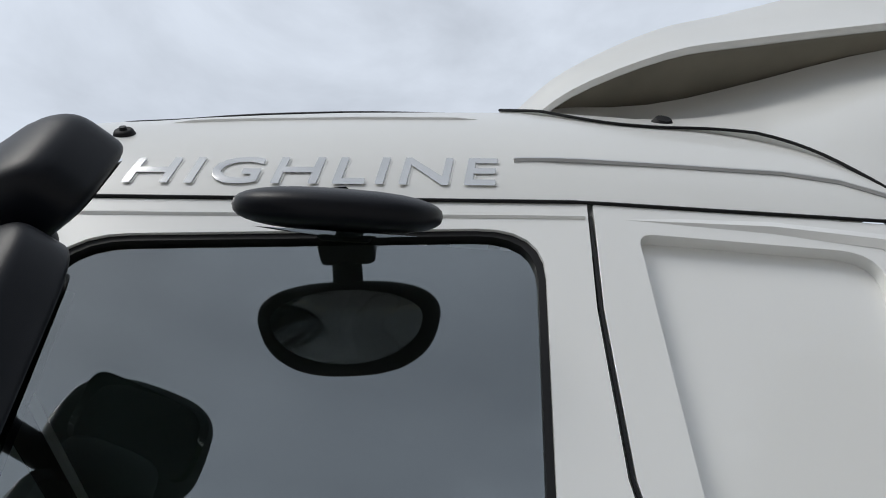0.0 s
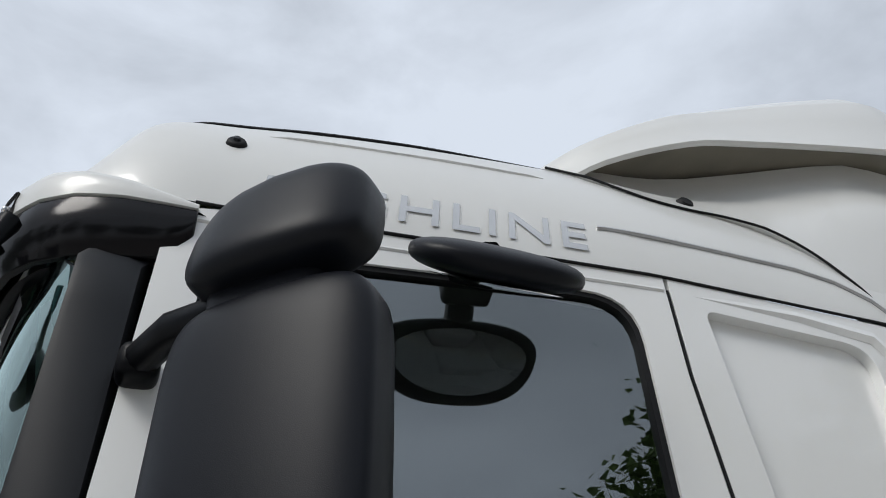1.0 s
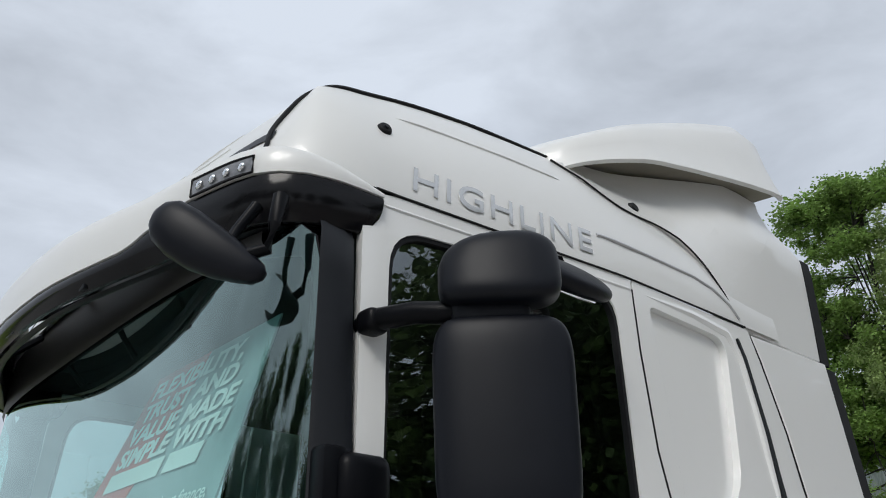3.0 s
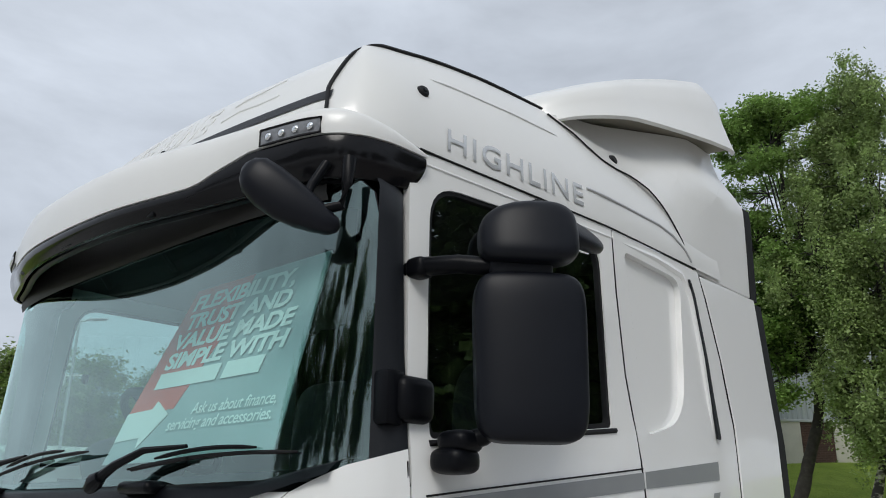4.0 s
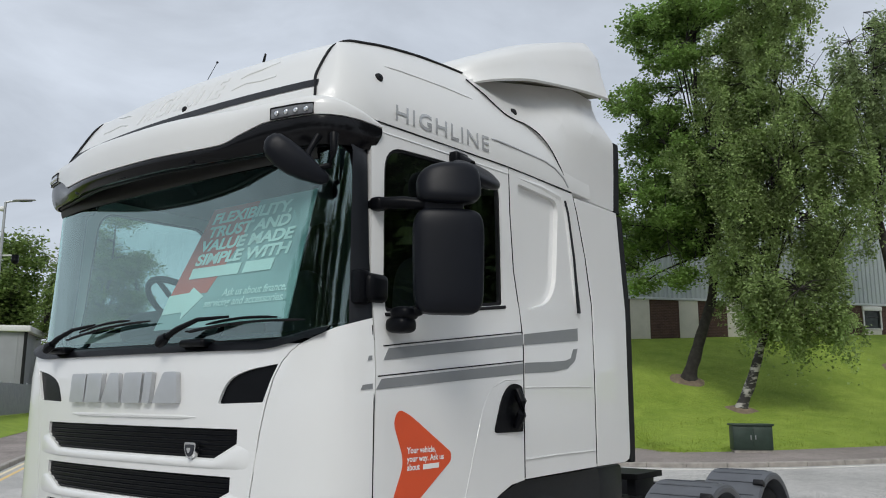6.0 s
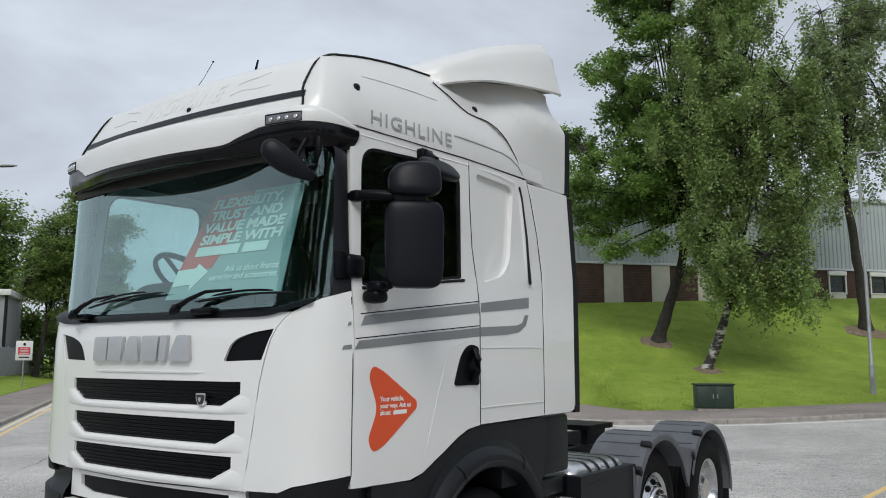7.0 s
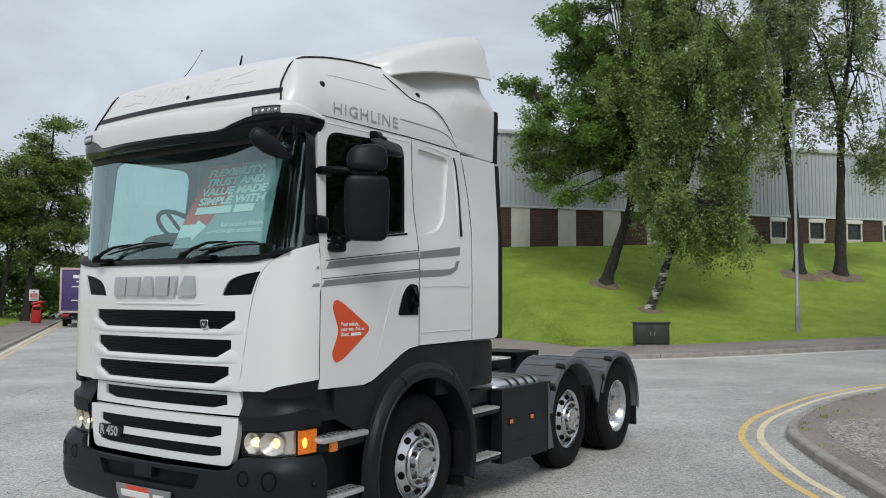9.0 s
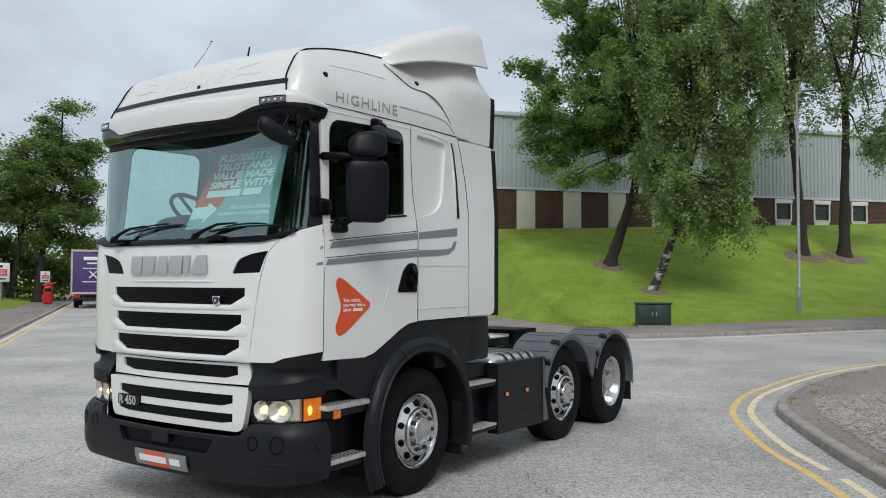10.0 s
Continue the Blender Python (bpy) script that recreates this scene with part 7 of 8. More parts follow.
def birch_bark():
    m = material("birch_bark", (0.42, 0.40, 0.36), 0.8, vary=0.1, vary_scale=8, bump=0.6, bump_scale=40)
    nt = m.node_tree
    N, L = nt.nodes.new, nt.links.new
    b = nt.nodes["Principled BSDF"]
    src = b.inputs["Base Color"].links[0].from_socket
    tc, mp, n, r, mx = N("ShaderNodeTexCoord"), N("ShaderNodeMapping"), N("ShaderNodeTexNoise"), N("ShaderNodeValToRGB"), N("ShaderNodeMix")
    mp.inputs["Scale"].default_value = (1.6, 1.6, 4.0)
    n.inputs["Scale"].default_value, n.inputs["Detail"].default_value = 1.7, 5.0
    L(tc.outputs["Object"], mp.inputs["Vector"])
    L(mp.outputs[0], n.inputs["Vector"])
    L(n.outputs["Fac"], r.inputs["Fac"])
    r.color_ramp.elements[0].position, r.color_ramp.elements[1].position = 0.40, 0.50
    mx.data_type = "RGBA"
    L(r.outputs["Color"], mx.inputs["Factor"])
    L(src, mx.inputs["A"])
    mx.inputs["B"].default_value = (0.03, 0.027, 0.024, 1)
    L(mx.outputs["Result"], b.inputs["Base Color"])
    return m


BIRCH_BARK = birch_bark()


def tree(label, trunk_pts, r0, r1, lobes, clumps, per, leaf, mat, bark=BARK, seed=1, droop=0.0, spread=0.30, limbs=14, first=0.35, patch=0.0, shell=0.45):
    """A trunk along points, limbs to the lobes of the crown, twigs and clumps of small leaves."""
    rng = random.Random(seed)
    holder = thing("tree", label, "tree", at=trunk_pts[0])
    o = Vector(trunk_pts[0])
    pts = curve_through([Vector(p) - o for p in trunk_pts], 6)
    n = len(pts)
    rads = [r0 + (r1 - r0) * (i / (n - 1)) ** 0.8 for i in range(n)]
    rads[0] *= 1.45
    rads[1] *= 1.18
    pts[0] = pts[0] - Vector((0, 0, 0.15))
    bm = bmesh.new()
    tube(bm, pts, rads, 12)
    for v in bm.verts:
        k = noise.noise(v.co * 2.2) * 0.05
        v.co += Vector((k, -k, 0)) * r0 * 6
    part("trunk", bm, bark, holder, "", 60)
    weights = [(a[3] * a[4] * a[5]) ** 0.75 for a in lobes]
    twig_bm = bmesh.new()
    verts, faces = [], []

    def sample():
        c = rng.choices(lobes, weights)[0]
        while True:
            p = Vector((rng.uniform(-1, 1), rng.uniform(-1, 1), rng.uniform(-1, 1)))
            if 0.05 < p.length <= 1:
                break
        p = p.normalized() * (p.length ** shell)
        return Vector((c[0] + p.x * c[3], c[1] + p.y * c[4], c[2] + p.z * c[5])) - o
    # limbs from the trunk into the crown
    ends = []
    for k in range(limbs):
        t = sample()
        i = min(n - 2, int(n * rng.uniform(first, 0.95)))
        a = pts[i]
        if t.z < a.z - 0.5 and droop < 0.1:
            i = max(1, int(n * first))
            a = pts[i]
        m = a.lerp(t, 0.5) + Vector((0, 0, 0.18 * (t - a).length * (1 if droop < 0.1 else 1.8)))
        line = [a.lerp(m, s).lerp(m.lerp(t, s), s) + Vector((rng.uniform(-1, 1), rng.uniform(-1, 1), rng.uniform(-1, 1))) * 0.06 for s in (0, 0.2, 0.4, 0.6, 0.8, 1.0)]
        rr = min(rads[i] * 0.42, 0.075)
        tube(twig_bm, line, [rr * (1 - 0.85 * s) for s in (0, 0.2, 0.4, 0.6, 0.8, 1.0)], 6, caps=False)
        ends += line[2:]
    # clumps gather on boughs: flat plates, or hanging strands on a weeping tree
    centres = []
    while len(centres) < clumps:
        h = sample()
        size = rng.uniform(0.6, 1.3)
        for _ in range(rng.randrange(6, 13)):
            if droop:
                centres.append(h + Vector((rng.gauss(0, 0.26), rng.gauss(0, 0.26), rng.gauss(-0.2, 0.55))) * size)
            else:
                centres.append(h + Vector((rng.gauss(0, 0.52), rng.gauss(0, 0.52), rng.gauss(0, 0.17))) * size)
    for c in centres:
        e = min(ends + pts[n // 2:], key=lambda q: (q - c).length_squared)
        if (e - c).length < 4.5:
            mid = e.lerp(c, 0.5) + Vector((rng.uniform(-.1, .1), rng.uniform(-.1, .1), 0.12 * (e - c).length))
            tube(twig_bm, [e, mid, c], [0.022, 0.014, 0.006], 4, caps=False)
        sc = rng.uniform(0.7, 1.35)
        for k in range(int(per * sc)):
            g = Vector((rng.gauss(0, 1), rng.gauss(0, 1), rng.gauss(0, 0.75))) * spread * sc
            if droop:
                g = Vector((g.x * 0.8, g.y * 0.8, g.z)) - Vector((0, 0, abs(rng.gauss(0, droop)) * sc))
            p = c + g
            d = Vector((rng.gauss(0, 1), rng.gauss(0, 1), rng.gauss(0, 0.45) - (0.7 if droop else 0.2))).normalized()
            s = d.cross(Vector((rng.gauss(0, 0.55), rng.gauss(0, 0.55), 1.0))).normalized()
            ll = leaf * rng.uniform(0.65, 1.4)
            w = ll * 0.36
            b = len(verts)
            f = d.cross(s) * (ll * 0.12)
            verts += [tuple(p), tuple(p + d * ll * 0.45 + s * w + f), tuple(p + d * ll), tuple(p + d * ll * 0.45 - s * w + f)]
            faces.append((b, b + 1, b + 2, b + 3))
    part("branch_work", twig_bm, bark if bark is not BIRCH_BARK else BARK, holder, "", 60)
    raw("crown", verts, faces, mat, holder, "", 20)
    if patch:
        bm = bmesh.new()
        c0 = bm.verts.new((0, 0, 0))
        rings = []
        for fr in (0.5, 1.0):
            ring = []
            for k in range(28):
                a = 2 * math.pi * k / 28
                rad = patch * fr * (1 + 0.3 * noise.noise(Vector((math.cos(a) * 1.3 + seed, math.sin(a) * 1.3, 0.3))))
                x, y = o.x + rad * math.cos(a) * 1.25, o.y + rad * math.sin(a)
                ring.append(bm.verts.new((x - o.x, y - o.y, bank_z(x, y) - o.z + (0.10 if fr < 1 else -0.02))))
            rings.append(ring)
        c0.co.z = sum(v.co.z for v in rings[0]) / 28 + 0.02
        for k in range(28):
            bm.faces.new((rings[0][k], rings[0][(k + 1) % 28], c0))
            bm.faces.new((rings[0][k], rings[1][k], rings[1][(k + 1) % 28], rings[0][(k + 1) % 28]))
        e = part("bare_earth", bm, EARTH, None, "", 60)
        e.matrix_world = pose(*o)
        tagged(e, "patch of bare brown earth round a tree", "earth", kind="stuff")
    return holder


def on_bank(x, y, z=None):
    return (x, y, bank_z(x, y))


tree("broadleaf tree with a dark leaning trunk on the grass bank", [on_bank(-7.75, 27.8), (-7.3, 28.0, 3.9), (-6.85, 28.2, 5.4), (-6.7, 28.3, 7.2), (-6.9, 28.4, 9.5), (-7.1, 28.4, 12.5), (-7.0, 28.4, 16.5)], 0.25, 0.06,
     [(-7.3, 28.2, 13.8, 2.9, 2.8, 3.6), (-8.6, 27.3, 10.6, 2.6, 2.4, 2.6), (-9.0, 27.3, 8.3, 1.9, 1.8, 1.9), (-8.9, 27.4, 6.0, 1.5, 1.4, 1.7), (-5.8, 28.6, 10.5, 2.2, 2.4, 3.0), (-7.0, 28.3, 8.4, 1.8, 1.8, 1.6), (-6.6, 28.4, 17.0, 1.8, 1.8, 2.0)],
     980, 135, 0.128, LEAF_DARK, seed=3, spread=0.18, limbs=26, first=0.50, patch=0.62)
tree("leaning silver birch with white and black bark and a weeping crown", [on_bank(-5.4, 26.15), (-5.15, 26.3, 2.0), (-4.7, 26.5, 3.4), (-4.35, 26.7, 4.9), (-4.05, 26.8, 7.5), (-3.9, 26.9, 10.5), (-3.8, 26.9, 14.5)], 0.21, 0.04,
     [(-3.9, 26.7, 11.6, 2.6, 2.2, 3.6), (-5.4, 26.2, 8.9, 1.8, 1.7, 2.6), (-2.4, 27.1, 9.2, 1.9, 1.7, 2.8), (-4.2, 26.6, 6.6, 1.9, 1.7, 2.0), (-3.1, 26.9, 5.5, 1.5, 1.4, 1.6), (-4.6, 26.4, 5.6, 0.9, 0.9, 1.1), (-3.5, 26.8, 15.2, 1.5, 1.5, 1.8)],
     1050, 125, 0.10, LEAF_BIRCH, BIRCH_BARK, seed=5, droop=0.4, spread=0.14, limbs=34, first=0.36, patch=0.5, shell=0.55)
tree("tall tree with dark straight trunk and thin foliage", [on_bank(-0.05, 36.0), (0.0, 36.0, 5.0), (0.1, 36.0, 8.0), (0.15, 36.0, 10.2), (0.6, 36.1, 13.0), (1.0, 36.1, 17.0)], 0.27, 0.06,
     [(-0.3, 35.9, 14.4, 2.3, 2.2, 2.8), (1.6, 36.2, 12.0, 1.9, 2.0, 2.6), (2.4, 36.2, 8.6, 1.2, 1.4, 1.8), (0.4, 36.0, 17.0, 1.9, 1.9, 1.8), (-0.7, 35.8, 10.6, 1.0, 1.1, 1.5), (1.3, 36.2, 8.6, 1.0, 1.2, 1.4)],
     380, 60, 0.13, LEAF_PALE, seed=8, spread=0.20, limbs=26, first=0.52, droop=0.25, patch=0.85, shell=0.6)
tree("tall forked tree with grey trunk and thin foliage", [on_bank(-1.55, 35.0), (-1.65, 35.0, 5.0), (-1.85, 34.9, 7.6), (-1.95, 34.9, 9.0), (-1.8, 34.9, 11.5), (-1.6, 35.0, 15.5)], 0.25, 0.05,
     [(-2.6, 34.8, 12.6, 1.9, 1.9, 2.4), (-1.3, 35.0, 14.8, 1.9, 1.9, 2.4), (-1.0, 35.0, 10.6, 1.0, 1.2, 1.3), (-2.3, 34.8, 16.6, 1.5, 1.5, 1.6), (-2.9, 34.7, 9.6, 0.9, 1.0, 1.2)],
     320, 60, 0.13, LEAF_PALE, seed=9, spread=0.20, limbs=22, first=0.52, droop=0.25, patch=0.8, shell=0.6)

# trees beside the side road
def on_left(x, y):
    return (x, y, left_z(x, y))


tree("tall leafy tree with several dark stems beside the side road", [on_left(-52.8, 29.6), (-52.7, 29.9, 3.5), (-52.5, 30.3, 7.0), (-52.2, 30.8, 10.5), (-52.1, 30.9, 14.2)], 0.27, 0.06,
     [(-52.2, 30.9, 12.4, 2.0, 2.3, 2.6), (-52.6, 30.0, 9.6, 2.3, 2.9, 2.8), (-52.0, 32.6, 8.6, 1.7, 1.7, 2.2), (-53.4, 28.2, 7.6, 1.8, 1.7, 2.2), (-52.4, 30.9, 6.2, 1.9, 2.6, 1.8), (-51.8, 31.8, 5.2, 1.3, 1.7, 1.5)],
     760, 60, 0.19, LEAF_FAR, seed=12, spread=0.27, limbs=20, first=0.3)
tree("slender leafy tree beside the side road", [on_left(-54.0, 28.3), (-53.8, 28.7, 3.5), (-53.5, 29.1, 7.0), (-53.2, 29.6, 11.0)], 0.20, 0.05,
     [(-53.4, 29.2, 9.6, 1.4, 1.8, 2.4), (-53.8, 28.4, 7.2, 1.3, 1.6, 2.0)], 260, 60, 0.17, LEAF_FAR, seed=13, spread=0.30, limbs=10, first=0.4)
tree("leafy tree behind the grey fence", [on_left(-59.5, 27.0), (-59.4, 27.0, 5.0), (-59.2, 27.1, 11.0)], 0.32, 0.07,
     [(-59.4, 27.0, 10.2, 2.6, 2.4, 3.0), (-60.0, 25.6, 8.0, 2.4, 2.2, 2.6), (-59.0, 28.4, 7.2, 2.0, 2.0, 2.2)], 560, 34, 0.28, LEAF_FAR, seed=14, spread=0.45, limbs=14, first=0.3)
tree("leafy tree behind the grey building", [on_left(-66.0, 25.0), (-66.0, 25.2, 6.0), (-65.8, 25.4, 12.5)], 0.34, 0.07,
     [(-66.0, 25.4, 11.6, 3.4, 3.0, 3.4), (-66.6, 23.0, 9.6, 2.8, 2.6, 2.8), (-65.2, 28.0, 9.0, 2.6, 2.6, 2.6)], 620, 34, 0.30, LEAF_FAR, seed=15, spread=0.48, limbs=14, first=0.3)
# unseen trees, some inferred from the cab's reflections, the rest added to darken them
for k, (x, y, h) in enumerate(((11.0, 15.5, 16.0), (14.0, 11.0, 15.5), (10.5, 23.0, 14.5), (18.0, 18.0, 15.0), (24.0, 3.0, 11.0), (27.0, -14.0, 12.0), (24.0, -22.0, 15.5), (19.0, -29.0, 16.5), (31.0, -6.0, 11.5), (13.5, -31.0, 17.5), (8.0, -33.0, 18.0), (3.0, -34.0, 17.0), (-2.5, -33.0, 18.0), (-7.5, -34.0, 15.0))):
    tree("unseen leafy tree for the cab's reflections", [(x, y, road_z(x, y) + 0.1), (x + 0.2, y + 0.1, h * 0.4), (x + 0.1, y + 0.3, h * 0.85)], 0.3, 0.06,
         [(x, y, h * 0.62, 2.8, 2.8, h * 0.26), (x + 1.2, y - 1.4, h * 0.5, 2.0, 2.0, h * 0.2), (x - 1.0, y + 1.6, h * 0.55, 2.0, 2.0, h * 0.2)], 300, 40, 0.30, LEAF_SHADED, seed=20 + k, spread=0.55, limbs=12, first=0.35)


def hedge(name, label, line, height, depth, seed, count):
    """A rough hedge: leaf clumps over a run of stems."""
    rng = random.Random(seed)
    verts, faces = [], []
    pts = [Vector(p) for p in line]
    for k in range(count):
        i = rng.randrange(len(pts) - 1)
        p = pts[i].lerp(pts[i + 1], rng.random())
        top = height * (0.75 + 0.35 * noise.noise(Vector((p.x * 0.35, p.y * 0.35, seed))))
        q = Vector((p.x + rng.gauss(0, depth * 0.4), p.y + rng.gauss(0, depth * 0.4), left_z(p.x, p.y) + top * rng.random() ** 0.6))
        for j in range(22):
            c = q + Vector((rng.gauss(0, 0.35), rng.gauss(0, 0.35), rng.gauss(0, 0.28)))
            d = Vector((rng.gauss(0, 1), rng.gauss(0, 1), rng.gauss(0, 0.7))).normalized()
            s = d.cross(Vector((rng.gauss(0, 1), rng.gauss(0, 1), rng.gauss(0, 1)))).normalized()
            ll = rng.uniform(0.2, 0.42)
            b = len(verts)
            verts += [tuple(c), tuple(c + d * ll * 0.45 + s * ll * 0.36), tuple(c + d * ll), tuple(c + d * ll * 0.45 - s * ll * 0.36)]
            faces.append((b, b + 1, b + 2, b + 3))
    ob = raw(name, verts, faces, LEAF_FAR, None, "", 20)
    tagged(ob, label, "hedge", kind="stuff")


hedge("hedge", "dark green trees and bushes along the side road", [(-62, 24), (-58, 29), (-56, 34), (-58, 39), (-66, 46), (-76, 55)], 5.6, 1.6, 31, 900)
hedge("far_hedge", "far line of green bushes", [(-74, 20), (-80, 36), (-90, 60)], 6.5, 2.5, 33, 500)

# ---- warehouse on the bank ----
WA, WD, WN = Vector((-14.6, 30.9)), Vector((0.6616, 0.7498)), Vector((-0.7498, 0.6616))
BRICK = material("brown_brick", (0.075, 0.040, 0.030), 0.9, vary=0.2, vary_scale=2, bump=0.5, bump_scale=60)
PALE = material("pale_render", (0.56, 0.54, 0.47), 0.85, vary=0.08, vary_scale=2, bump=0.3, bump_scale=60, dirt=(0.3, 0.28, 0.24, 0.4), dirt_scale=2)
CLAD = material("steel_cladding", (0.40, 0.44, 0.46), 0.5, vary=0.05, vary_scale=0.7, bump=0.05, bump_scale=30, dirt=(0.28, 0.31, 0.32, 0.3), dirt_scale=0.9)
CLAD_TRIM = material("pale_trim", (0.52, 0.55, 0.57), 0.5, vary=0.06, vary_scale=2)
FRAME_WHITE = material("white_window_frame", (0.68, 0.68, 0.66), 0.4, vary=0.04, vary_scale=6)
DARK_GLASS = material("office_glass", (0.02, 0.026, 0.03), 0.10, vary=0.3, vary_scale=2, spec=0.35)


def brick_courses(m):
    nt = m.node_tree
    N, L = nt.nodes.new, nt.links.new
    b = nt.nodes["Principled BSDF"]
    src = b.inputs["Base Color"].links[0].from_socket
    tc, br, mx = N("ShaderNodeTexCoord"), N("ShaderNodeTexBrick"), N("ShaderNodeMix")
    mp = N("ShaderNodeMapping")
    mp.inputs["Rotation"].default_value = (radians(90), 0, 0)
    L(tc.outputs["Object"], mp.inputs["Vector"])
    L(mp.outputs[0], br.inputs["Vector"])
    br.inputs["Scale"].default_value = 1.0
    br.inputs["Brick Width"].default_value, br.inputs["Row Height"].default_value, br.inputs["Mortar Size"].default_value = 0.225, 0.075, 0.008
    br.inputs["Color1"].default_value, br.inputs["Color2"].default_value, br.inputs["Mortar"].default_value = (1, 1, 1, 1), (0.7, 0.72, 0.75, 1), (1.5, 1.7, 1.9, 1)
    mx.data_type, mx.blend_type = "RGBA", "MULTIPLY"
    mx.inputs["Factor"].default_value = 1.0
    L(src, mx.inputs["A"])
    L(br.outputs["Color"], mx.inputs["B"])
    L(mx.outputs["Result"], b.inputs["Base Color"])


brick_courses(BRICK)


FRAME_DARK = material("dark_window_frame", (0.02, 0.022, 0.022), 0.4, vary=0.1)
BLIND_DARK = material("dark_pane", (0.035, 0.045, 0.040), 0.18, spec=0.25, vary=0.4, vary_scale=4)


def warehouse():
    """Local x runs along the front, y into the building, z up from the grass."""
    w = new("warehouse")
    w.matrix_world = Matrix(((WD.x, WN.x, 0, WA.x), (WD.y, WN.y, 0, WA.y), (0, 0, 1, 4.40), (0, 0, 0, 1)))
    tagged(w, "long warehouse with grey corrugated cladding over brown brick and pale panels", "warehouse")
    x0, x1, depth = -4.14, 40.0, 26.0
    zb, zt = 1.93, 5.50
    # lower wall behind the panels
    bm = bmesh.new()
    box(bm, x0, x1, 0.12, depth, -1.2, zb)
    part("lower_wall", bm, PALE, w)
    # corrugated cladding: trapezoid ribs
    verts, faces = [], []
    pitch = 0.24
    n = int((x1 - x0) / pitch)
    prof = [(0.0, 0.0), (0.035, -0.04), (0.115, -0.04), (0.15, 0.0)]
    xs = [(x0 + k * pitch + a, b) for k in range(n) for a, b in prof]
    for z in (zb - 0.04, zt):
        verts += [(x, b, z) for x, b in xs]
    k = len(xs)
    faces = [(i, i + 1, k + i + 1, k + i) for i in range(k - 1)]
    raw("cladding", verts, faces, CLAD, w, "grey corrugated steel cladding", 20)
    bm = bmesh.new()
    box(bm, x0, x1, 0.02, depth, zb, zt - 0.1)
    part("upper_wall", bm, CLAD, w)
    bm = bmesh.new()
    box(bm, x0 - 0.1, x1 + 0.1, -0.16, 0.12, zt, zt + 0.22, 0.03)
    part("eaves_gutter", bm, CLAD_TRIM, w, "pale eaves trim")
    bm = bmesh.new()
    box(bm, x0, x1, -0.08, 0.0, zb - 0.06, zb + 0.05, 0.01)
    part("cladding_flashing", bm, CLAD_TRIM, w)
    bm = bmesh.new()
    grid_mesh(bm, [[Vector((x, y, z)) for x in (x0 - 0.1, x1 + 0.1)] for y, z in ((0.1, zt + 0.1), (depth / 2, zt + 1.3), (depth, zt + 0.1))])
    part("roof", bm, CLAD, w)
    for k in range(-2, 16):
        s = 0.82 + 2.48 * k
        bm = bmesh.new()
        box(bm, s + 0.97 + 0.005, s + 2.48 - 0.005, 0.0, 0.13, -1.0, zb - 0.06)
        part("brick_panel", bm, BRICK, w, "brown brick panel")
        window = k >= 5
        bm = bmesh.new()
        box(bm, s, s + 0.97, -0.03, 0.13, -1.0, 0.70 if window else zb - 0.06, 0.01)
        part("pale_panel", bm, PALE, w, "pale rendered panel")
        if window:
            win = new("window")
            win.parent = w
            bm = bmesh.new()
            for a, b, c, d in ((s - 0.04, s + 0.03, 0.66, 1.62), (s + 0.94, s + 1.01, 0.66, 1.62), (s + 0.03, s + 0.94, 0.70, 0.75)):
                box(bm, a, b, -0.06, 0.07, c, d)
            part("window_surround", bm, FRAME_WHITE, win, "white strips round the window")
            bm = bmesh.new()
            for a, b, c, d in ((s + 0.03, s + 0.10, 0.75, 1.62), (s + 0.87, s + 0.94, 0.75, 1.62), (s + 0.10, s + 0.87, 0.75, 0.81), (s + 0.10, s + 0.87, 1.56, 1.62), (s + 0.10, s + 0.87, 1.30, 1.34)):
                box(bm, a, b, 0.0, 0.06, c, d)
            part("window_frame", bm, FRAME_DARK, win, "dark window frame")
            bm = bmesh.new()
            box(bm, s + 0.09, s + 0.88, 0.04, 0.05, 0.79, 1.58)
            part("pane", bm, BLIND_DARK, win, "dark pane with a drawn blind")
            bm = bmesh.new()
            box(bm, s - 0.06, s + 1.03, -0.10, 0.1, 1.62, 1.84, 0.015)
            part("blind_box", bm, FRAME_WHITE, win, "white shutter box over the window")


warehouse()

# ---- street furniture ----
GALV = material("galvanised_steel", (0.36, 0.37, 0.37), 0.45, 0.6, vary=0.15, vary_scale=3, bump=0.1, bump_scale=60)
LAMP_GREY = material("lamp_grey", (0.30, 0.31, 0.32), 0.45, vary=0.08, vary_scale=6)
CAB_GREEN = material("cabinet_green", (0.022, 0.042, 0.030), 0.5, vary=0.2, vary_scale=5, bump=0.15, bump_scale=120, dirt=(0.06, 0.065, 0.05, 0.4), dirt_scale=6)


